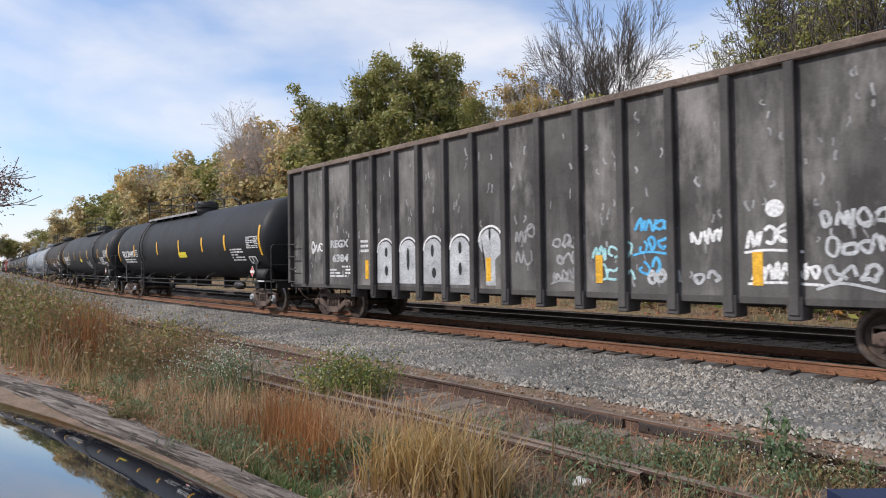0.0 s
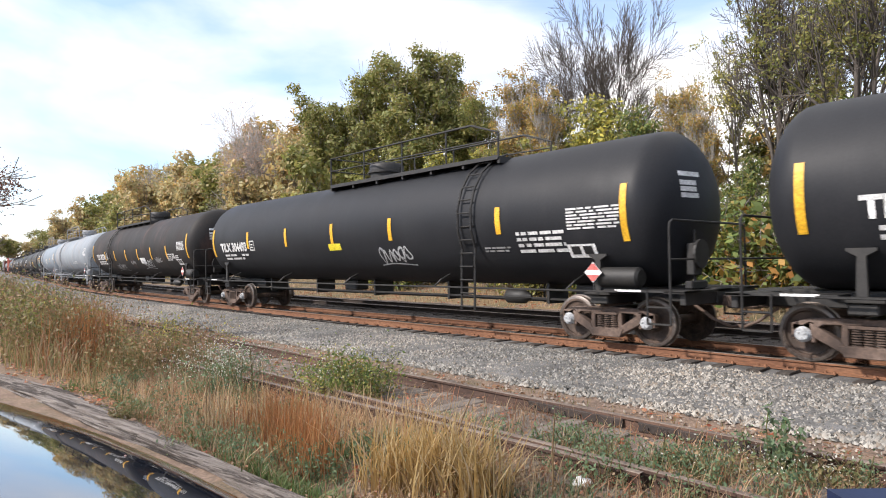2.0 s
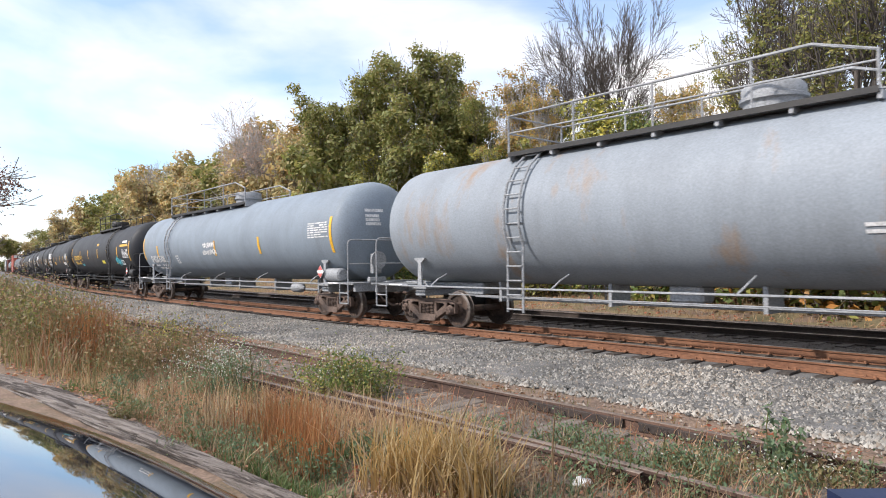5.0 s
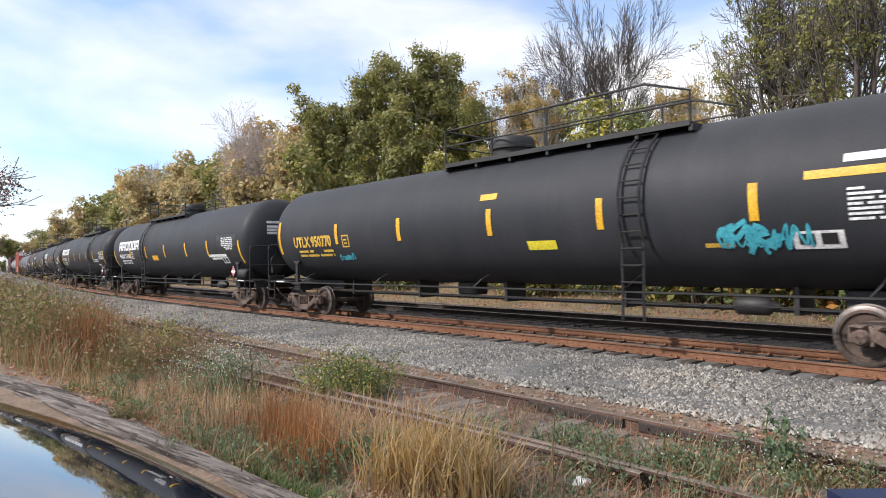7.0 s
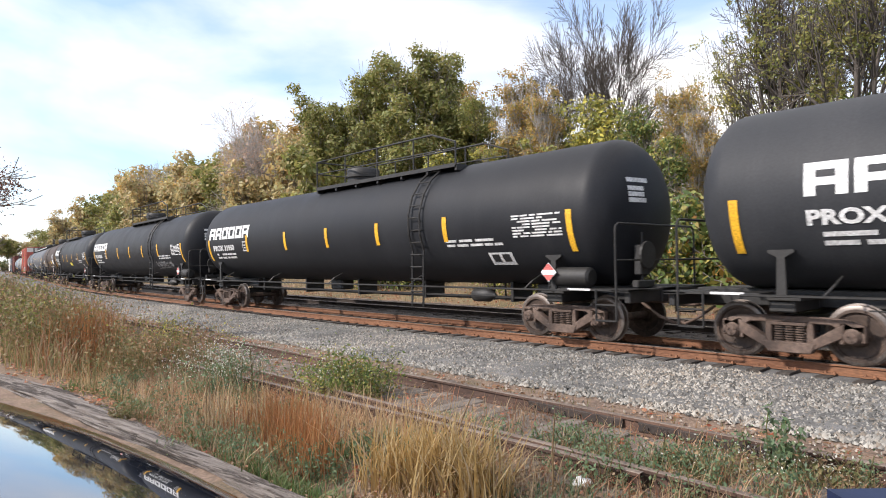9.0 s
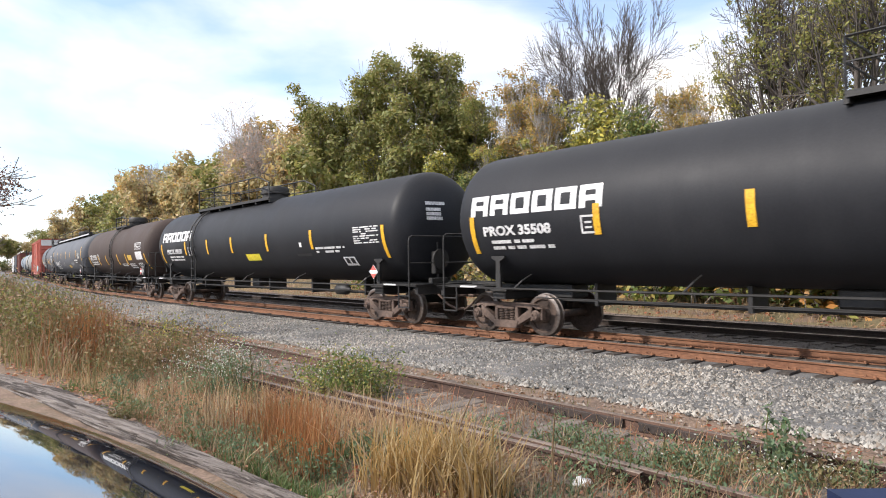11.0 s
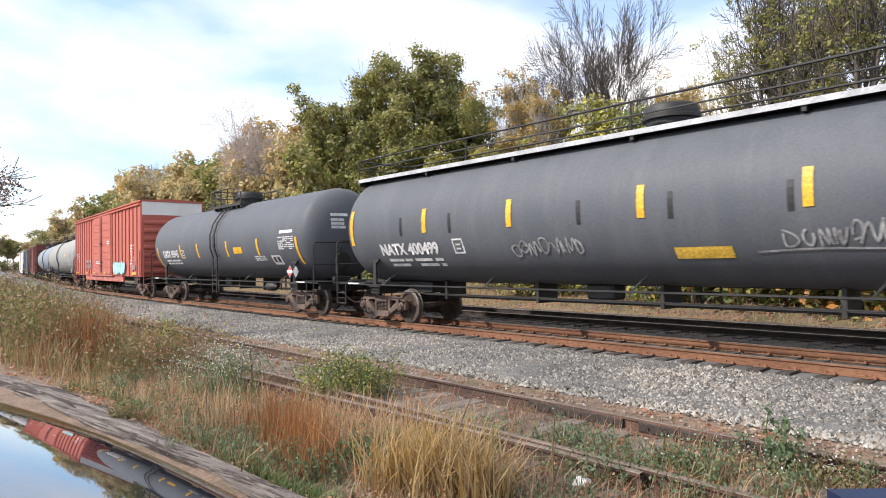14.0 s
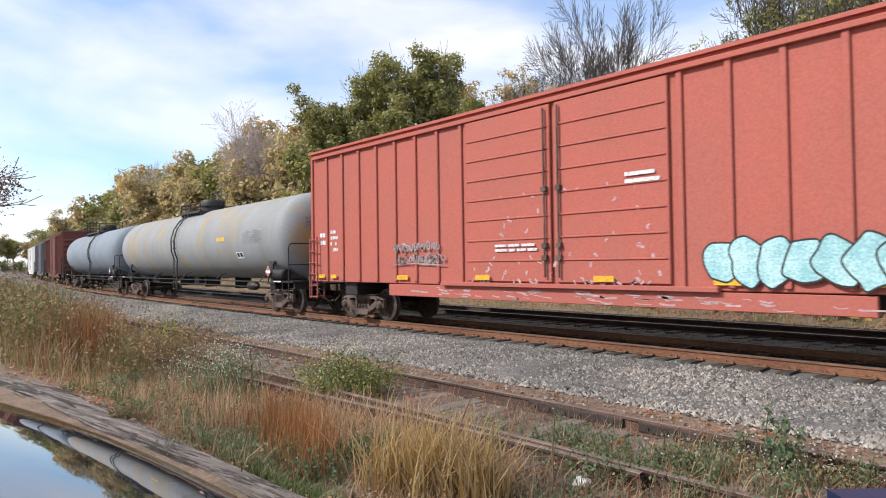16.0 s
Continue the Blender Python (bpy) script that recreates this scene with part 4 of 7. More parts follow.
# ---- the gondola ----
def gondola_car(length):
    car = thing("gondola_car", "tall black gondola car with worn ribbed sides and graffiti", "gondola car", "freight cars of the train")
    half, w, z0, z1 = length / 2, 1.5, 1.05, 4.62
    e = half - 0.55
    for a in (-w, w - 0.06):
        part("side_sheet", box(bmesh.new(), -e, e, a, a + 0.06, z0, z1), M["gondola"], car, "scuffed black steel side sheet")
    for a in (-e, e - 0.06):
        part("end_sheet", box(bmesh.new(), a, a + 0.06, -w + 0.06, w - 0.06, z0, z1), M["gondola"], car)
    part("floor_sheet", box(bmesh.new(), -e, e, -w + 0.06, w - 0.06, z0, z0 + 0.08), M["gondola_rib"], car)
    bm = bmesh.new()
    for y in (-w - 0.1, w - 0.04):
        box(bm, -e - 0.04, e + 0.04, y, y + 0.14, z1, z1 + 0.14, 0.02)
    for x in (-e - 0.04, e - 0.1):
        box(bm, x, x + 0.14, -w + 0.04, w - 0.04, z1, z1 + 0.14, 0.02)
    part("top_chord", bm, M["top_rust"], car, "rusty brown top rail")
    span = 2 * e - 0.2
    ends = [0.0, 0.93, 2.17, 3.66]
    posts = ends + [3.66 + (span - 7.32) * k / 12 for k in range(1, 12)] + [span - d for d in ends[::-1]]
    posts = [-e + 0.1 + d for d in posts]
    n = len(posts)
    for x in posts:
        for s in (-1, 1):
            bm = bmesh.new()
            y0, y1 = sorted((s * w, s * (w + 0.13)))
            long = abs(x) < half - 3.6
            box(bm, x - 0.075, x + 0.075, y0, y1, 0.78 if long else z0, z1, 0.012)
            if long:
                box(bm, x - 0.11, x + 0.11, *sorted((s * (w - 0.35), s * (w + 0.10))), 0.70, z0 + 0.02, 0.02)
            part("side_rib", bm, M["gondola_rib"], car, "black vertical side post")
    bm = box(bmesh.new(), -e, e, -w - 0.02, -w + 0.1, z0 - 0.12, z0, 0.01)
    box(bm, -e, e, w - 0.1, w + 0.02, z0 - 0.12, z0, 0.01)
    box(bm, -half + 0.4, half - 0.4, -0.3, 0.3, 0.8, z0, 0.02)
    part("sill", bm, M["gondola_rib"], car, "black side and centre sills")
    for s in (-1, 1):
        x = s * (e + 0.03)
        lad = part("end_ladder", tube(bmesh.new(), (x, -1.3, 0.7), (x, -1.3, 4.5), 0.025), M["gondola_rib"], car)
        part("stile", tube(bmesh.new(), (x, -0.85, 0.7), (x, -0.85, 4.5), 0.025), M["gondola_rib"], lad)
        for k in range(11):
            part("rung", tube(bmesh.new(), (x, -1.3, 0.8 + 0.35 * k), (x, -0.85, 0.8 + 0.35 * k), 0.018), M["gondola_rib"], lad)
        for z in (1.1, 1.5, 1.9, 2.3):
            part("grab_iron", tube(bmesh.new(), (s * (e - 0.6), -w - 0.16, z), (s * (e - 0.1), -w - 0.16, z), 0.018), M["gondola_rib"], car)
    # markings on the side towards the camera
    y = -w - 0.008
    put = lambda b, x0, x1, za, zb: flat_patch(b, x0, x1, za, zb, y)
    bay = lambda i: posts[i]
    flat_text(car, "REGX", bay(2) + 0.18, 2.15, 0.30, M["silver"], 1.0, y)
    flat_text(car, "6384", bay(2) + 0.30, 1.72, 0.30, M["silver"], 0.85, y)
    part("stencil_panel", bars(bmesh.new(), put, bay(2) + 0.15, bay(3) - 0.2, 1.25, 1.62, 4, 5, 0.8), M["stencil"], car, "white stencilled data")
    part("stencil_panel", bars(bmesh.new(), put, bay(3) + 0.3, bay(4) - 0.3, 1.95, 2.35, 3, 6, 0.9), M["stencil"], car)
    tag(car, on_side(bay(1) + 0.3, 1.95, y), 41, 0.6, 0.45, M["label"], 3, 0.05)
    for i, dx in ((0, 0.72), (3, 0.52), (8, 0.35), (11, 0.35), (14, 0.35)):
        bm = flat_patch(bmesh.new(), bay(i) + dx, bay(i) + dx + 0.16, 1.22, 1.75, y - 0.003)
        part("reflector_strip", bm, M["yellow"], car, "yellow reflective strip")
    # fat rounded letters, illegible, silver with a white outline
    rng = random.Random(12)
    slots = (((0.56, 1.45, 0.07, 0.14), (0.56, 1.95, 0.06, 0.13)), ((0.5, 1.75, 0.06, 0.30),), ((0.48, 1.95, 0.06, 0.16), (0.55, 1.4, 0.08, 0.13)), ((0.5, 2.0, 0.06, 0.15), (0.5, 1.5, 0.06, 0.16)), ((0.5, 2.28, 0.035, 0.14),))
    for i in range(5, 10):
        xa, xb = bay(i - 1) + 0.10, bay(i) - 0.12
        zt, w2 = (2.4 if i == 9 else 2.25), xb - xa
        arch = [(xa, 1.12), (xa + 0.01, 1.6), (xa + 0.02, zt - 0.35), (xa + 0.12 * w2, zt - 0.14), (xa + 0.35 * w2, zt - 0.02), (xa + 0.65 * w2, zt), (xa + 0.9 * w2, zt - 0.12), (xb, zt - 0.3)]
        foot = [(xb + 0.01, 1.85), (xb - 0.10 * w2, 1.72), (xb + 0.01, 1.55), (xb, 1.12)] if i != 9 else [(xb - 0.05 * w2, 1.85), (xb - 0.3 * w2, 1.7), (xb - 0.28 * w2, 1.12), (xa + 0.32 * w2, 1.12), (xa + 0.3 * w2, 1.7)]
        pts = arch + foot if i != 9 else arch[2:] + foot
        bm = bmesh.new()
        f = bm.faces.new([bm.verts.new((p, y - 0.001, q)) for p, q in pts])
        bmesh.ops.triangulate(bm, faces=[f])
        letter = part("graffiti", bm, M["silver"], car, "fat silver graffiti shapes with white outline")
        part("graffiti_outline", stroke(bmesh.new(), [(p, q + 0.05) for p, q in arch[2:]], 0.05, lambda x, z: (x, y - 0.006, z)), M["label"], letter)
        bm = bmesh.new()
        for fx, zz, rw, rh in slots[i - 5]:
            bm.faces.new([bm.verts.new((xa + fx * w2 + rw * math.cos(a), y - 0.006, zz + rh * math.sin(a))) for a in [2 * math.pi * q / 12 for q in range(12)]])
        stroke(bm, [(p - 0.03, q + 0.01) for p, q in arch[(2 if i == 9 else 0):]], 0.035, lambda x, z: (x, y - 0.004, z))
        part("graffiti_shade", bm, M["black_patch"], letter)
    for i, x, z, ww, hh, mat, k, sd in ((10, 0.1, 1.55, 0.5, 0.9, "fade_spray", 3, 3), (11, 0.15, 1.2, 0.75, 1.0, "fade_spray", 4, 4), (12, 0.15, 1.15, 0.8, 0.9, "pale_teal", 3, 5), (13, 0.1, 1.75, 0.75, 0.7, "blue", 5, 6), (13, 0.15, 1.3, 0.35, 0.4, "blue", 3, 16), (13, 0.3, 1.2, 0.7, 0.3, "silver", 3, 26), (14, 0.15, 1.85, 0.6, 0.4, "label", 3, 7), (14, 0.2, 1.2, 0.4, 0.3, "silver", 2, 17), (15, 0.15, 1.75, 0.8, 0.45, "label", 4, 8), (15, 0.2, 1.25, 1.0, 0.35, "label", 4, 9), (16, 0.2, 1.2, 0.8, 1.2, "silver", 4, 10), (17, 0.2, 1.4, 0.7, 0.9, "silver", 4, 11)):
        tag(car, on_side(bay(i - 1) + x + 0.12, z, y), sd, ww, hh, M[mat], k, 0.07)
    bm = bmesh.new()
    bm.faces.new([bm.verts.new((bay(14) + 0.7 + 0.14 * math.cos(a), y, 2.42 + 0.14 * math.sin(a))) for a in [2 * math.pi * k / 18 for k in range(18)]])
    part("graffiti", bm, M["label"], car, "white painted spot")
    # bare scuffs and scrapes
    bm = bmesh.new()
    for k in range(300):
        x, z = rng.uniform(-e + 0.2, e - 0.3), rng.uniform(1.3, 4.4)
        if min(abs(x - bay(i)) for i in range(n)) > 0.14:
            stroke(bm, [(x, z), (x + rng.uniform(-0.04, 0.04), z - rng.uniform(0.03, 0.10)), (x + rng.uniform(-0.05, 0.05), z - rng.uniform(0.08, 0.2))], rng.uniform(0.015, 0.05), lambda a, b: (a, y + 0.003, b))
    tagged(part("paint_scuff", bm, M["fade_spray"], car), "pale scrapes in the paint", kind="stuff")
    coupler(car, half, M["truck"])
    return car, add_trucks(car, half - 2.4)


# ---- boxcars ----
def box_car(length, paint, trim, red, lab=""):
    lab = lab or "faded red double-door boxcar with a white upper end and teal graffiti" if red else lab or "dull brown boxcar with ribbed sides"
    car = thing("boxcar", lab, "boxcar", "freight cars of the train")
    half, w, z0, z1 = length / 2, 1.55, 1.12, 5.08 if red else 4.7
    e = half - 0.75
    part("car_body", box(bmesh.new(), -e, e, -w, w, z0, z1, 0.015), M[paint], car)
    bm = bmesh.new()
    v = [bm.verts.new((x, y, z)) for x in (-e - 0.05, e + 0.05) for y, z in ((-w - 0.08, z1 - 0.02), (-w - 0.08, z1 + 0.05), (0, z1 + 0.14), (w + 0.08, z1 + 0.05), (w + 0.08, z1 - 0.02))]
    for i in range(4):
        bm.faces.new((v[i], v[i + 5], v[i + 6], v[i + 1]))
    bm.faces.new(v[4::-1])
    bm.faces.new(v[5:])
    bm.faces.new((v[0], v[4], v[9], v[5]))
    part("roof", bm, M["top_rust"] if not red else M[paint], car, "shallow pitched boxcar roof")
    d0, d1 = -2.55, 2.55
    for s in (-1, 1):
        for side_x in (-1, 1):
            n = 9
            for i in range(n):
                x = side_x * (2.75 + (e - 2.85) * i / (n - 1))
                bm = box(bmesh.new(), x - 0.055, x + 0.055, *sorted((s * w, s * (w + 0.055))), z0 + 0.05, z1 - 0.12, 0.015)
                part("side_post", bm, M[paint], car)
        for a, b in ((d0, -0.06), (0.06, d1)):
            bm = box(bmesh.new(), a, b, *sorted((s * (w + 0.02), s * (w + 0.075))), z0 + 0.1, z1 - 0.22, 0.012)
            door = part("sliding_door", bm, M[paint], car, "ribbed sliding plug door")
            for k in range(1, 8):
                z = z0 + 0.1 + (z1 - z0 - 0.32) * k / 8
                bm = box(bmesh.new(), a + 0.05, b - 0.05, *sorted((s * (w + 0.075), s * (w + 0.10))), z - 0.018, z + 0.018, 0.008)
                part("door_rib", bm, M[paint], door)
            bm = bmesh.new()
            xm = a + 0.12 if a > 0 else b - 0.12
            tube(bm, (xm, s * (w + 0.13), z0 + 0.2), (xm, s * (w + 0.13), z1 - 0.3), 0.022)
            for z in (z0 + 0.6, z0 + 0.85, z0 + 2.0):
                box(bm, xm - 0.06, xm + 0.06, *sorted((s * (w + 0.08), s * (w + 0.16))), z - 0.05, z + 0.05)
            part("door_latch", bm, M["truck"], door)
        bm = box(bmesh.new(), -e + 0.2, e - 0.2, *sorted((s * (w - 0.02), s * (w + 0.10))), z1 - 0.2, z1 - 0.1, 0.01)
        part("door_track", bm, M[paint], car)
        bm = box(bmesh.new(), -3.4, 3.4, *sorted((s * (w - 0.02), s * (w + 0.14))), z0 - 0.02, z0 + 0.07, 0.01)
        box(bm, -5.6, 5.6, *sorted((s * (w - 0.06), s * (w + 0.03))), z0 - 0.32, z0 - 0.02, 0.01)
        part("side_sill", bm, M[paint], car, "deep side sill below the doors")
    # corrugated ends
    for s in (-1, 1):
        for k in range(7):
            z = z0 + 0.25 + k * 0.43
            bm = bmesh.new()
            for i, (dx, dz) in enumerate(((0, -0.14), (0.07, -0.05), (0.07, 0.05), (0, 0.14))):
                bm.verts.new((s * (e + dx), -w + 0.1, z + dz)), bm.verts.new((s * (e + dx), w - 0.1, z + dz))
            bm.verts.ensure_lookup_table()
            for i in range(3):
                bm.faces.new([bm.verts[j] for j in (2 * i, 2 * i + 1, 2 * i + 3, 2 * i + 2)])
            bm.faces.new([bm.verts[j] for j in (0, 2, 4, 6)])
            bm.faces.new([bm.verts[j] for j in (1, 3, 5, 7)])
            bmesh.ops.recalc_face_normals(bm, faces=bm.faces)
            part("end_corrugation", bm, M[paint], car)
        if red:
            bm = box(bmesh.new(), *sorted((s * e, s * (e + 0.012))), -w + 0.02, w - 0.02, z1 - 0.72, z1 - 0.03)
            part("end_panel", bm, M["white_paint"], car, "white painted upper end")
        x, xs = s * (e + 0.12), s * (e - 0.25)
        for p, q in (((x, -w + 0.05), (x, -w + 0.5)), ((xs - 0.22, -w - 0.1), (xs + 0.22, -w - 0.1))):
            lad = part("ladder", tube(bmesh.new(), (*p, 0.6), (*p, 2.5), 0.022), M[trim], car, "short corner ladder")
            part("stile", tube(bmesh.new(), (*q, 0.6), (*q, 2.5), 0.022), M[trim], lad)
            for k in range(6):
                part("rung", tube(bmesh.new(), (*p, 0.65 + k * 0.35), (*q, 0.65 + k * 0.35), 0.018), M[trim], lad)
        box_bm = box(bmesh.new(), *sorted((s * e, s * (e + 0.5))), -1.3, 1.3, 1.0, 1.05)
        part("end_platform", box_bm, M["iron"], car)
    bm = box(bmesh.new(), -half + 0.4, half - 0.4, -0.35, 0.35, 0.78, z0, 0.02)
    for s in (-1, 1):
        box(bm, s * (half - 2.7) - 0.3, s * (half - 2.7) + 0.3, -1.4, 1.4, 0.74, z0, 0.02)
    part("centre_sill", bm, M["iron"], car)
    y = -w - 0.008
    if red:
        put = lambda b, x0, x1, za, zb: flat_patch(b, x0, x1, za, zb, y)
        for x0, x1, za, zb, n, sd in ((-e + 0.5, -e + 0.95, 2.2, 2.65, 2, 1), (-e + 1.1, -e + 1.5, 2.0, 2.7, 4, 2), (e - 2.5, e - 1.6, 1.75, 2.9, 7, 3), (-1.6, -0.4, 1.85, 2.05, 2, 6)):
            yy = y - (0.10 if abs(x0) < 2.5 else 0.0)
            put2 = lambda b, a0, a1, za_, zb_, yy=yy: flat_patch(b, a0, a1, za_, zb_, yy)
            part("stencil_panel", bars(bmesh.new(), put2, x0, x1, za, zb, n, sd, 0.9), M["stencil"], car, "white stencilled lines")
        bm = flat_patch(bmesh.new(), 1.7, 2.4, 3.05, 3.12, y - 0.1)
        flat_patch(bm, 1.7, 2.3, 3.18, 3.25, y - 0.1)
        part("stencil_panel", bm, M["stencil"], car)
        for x0, x1, za, zb, mat in ((-e + 0.35, -e + 0.85, 1.23, 1.34, "yellow"), (-e + 1.2, -e + 1.5, 1.23, 1.34, "yellow"), (-5.2, -4.75, 1.22, 1.34, "yellow"), (-2.2, -1.75, 1.25, 1.36, "yellow"), (1.0, 1.45, 1.25, 1.36, "yellow"), (3.3, 3.75, 1.22, 1.34, "yellow"), (5.4, 5.8, 1.22, 1.34, "yellow"), (e - 1.5, e - 0.9, 1.22, 1.34, "yellow"), (e - 1.7, e - 1.1, 1.22, 1.36, "bright_yellow"), (e - 1.75, e - 1.15, 1.5, 1.75, "fade_spray")):
            part("label_panel", flat_patch(bmesh.new(), x0, x1, za, zb, y - (0.075 if abs(x0) < 2.5 else 0.0) - 0.06), M[mat], car)
        for k in range(7):
            rng = random.Random(40 + k)
            x = 3.25 + 0.42 * k
            bm = bmesh.new()
            pts = [(x + 0.2 + 0.31 * math.cos(a) * (1 + 0.16 * math.sin(3 * a + k)) * rng.uniform(0.92, 1.06), 1.60 + 0.37 * math.sin(a) * (1 + 0.14 * math.cos(2 * a + 2 * k)) * rng.uniform(0.92, 1.08)) for a in [2 * math.pi * i / 14 for i in range(14)]]
            bm.faces.new([bm.verts.new((p, y - 0.062 - 0.004 * k, q)) for p, q in pts])
            g = part("graffiti", bm, M["pale_teal"], car, "pale teal bubble graffiti with dark outline")
            part("graffiti_outline", stroke(bmesh.new(), pts + pts[:2], 0.030, lambda a, b, k=k: (a, y - 0.064 - 0.004 * k, b)), M["black_patch"], g)
        rng = random.Random(88)
        bm = bmesh.new()
        for k in range(70):
            x, z = rng.uniform(-2.4, 2.4), 1.25 + 1.9 * rng.random() ** 2.5
            stroke(bm, [(x, z), (x + rng.uniform(-0.06, 0.06), z - rng.uniform(0.02, 0.06)), (x + rng.uniform(-0.1, 0.1), z - rng.uniform(0.05, 0.12))], rng.uniform(0.015, 0.06), lambda a, b: (a, -w - 0.079, b))
        tagged(part("paint_scuff", bm, M["worn_pink"], car, "pale scrapes in the paint"), kind="stuff")
        bm = bmesh.new()
        for k in range(60):
            x, z = rng.uniform(-5.4, 5.4), rng.uniform(0.86, 1.06)
            stroke(bm, [(x, z), (x + rng.uniform(0.05, 0.2), z - rng.uniform(0.0, 0.03)), (x + rng.uniform(0.1, 0.4), z - rng.uniform(0.0, 0.04))], rng.uniform(0.01, 0.04), lambda a, b: (a, -w - 0.034, b))
        tagged(part("paint_scuff", bm, M["worn_pink"], car, "pale scrapes along the sill"), kind="stuff")
        tag(car, on_side(-5.4, 1.6, y - 0.06), 77, 2.0, 0.6, M["fade_spray"], 4, 0.05)
    coupler(car, half, M["truck"])
    return car, add_trucks(car, half - 2.75)


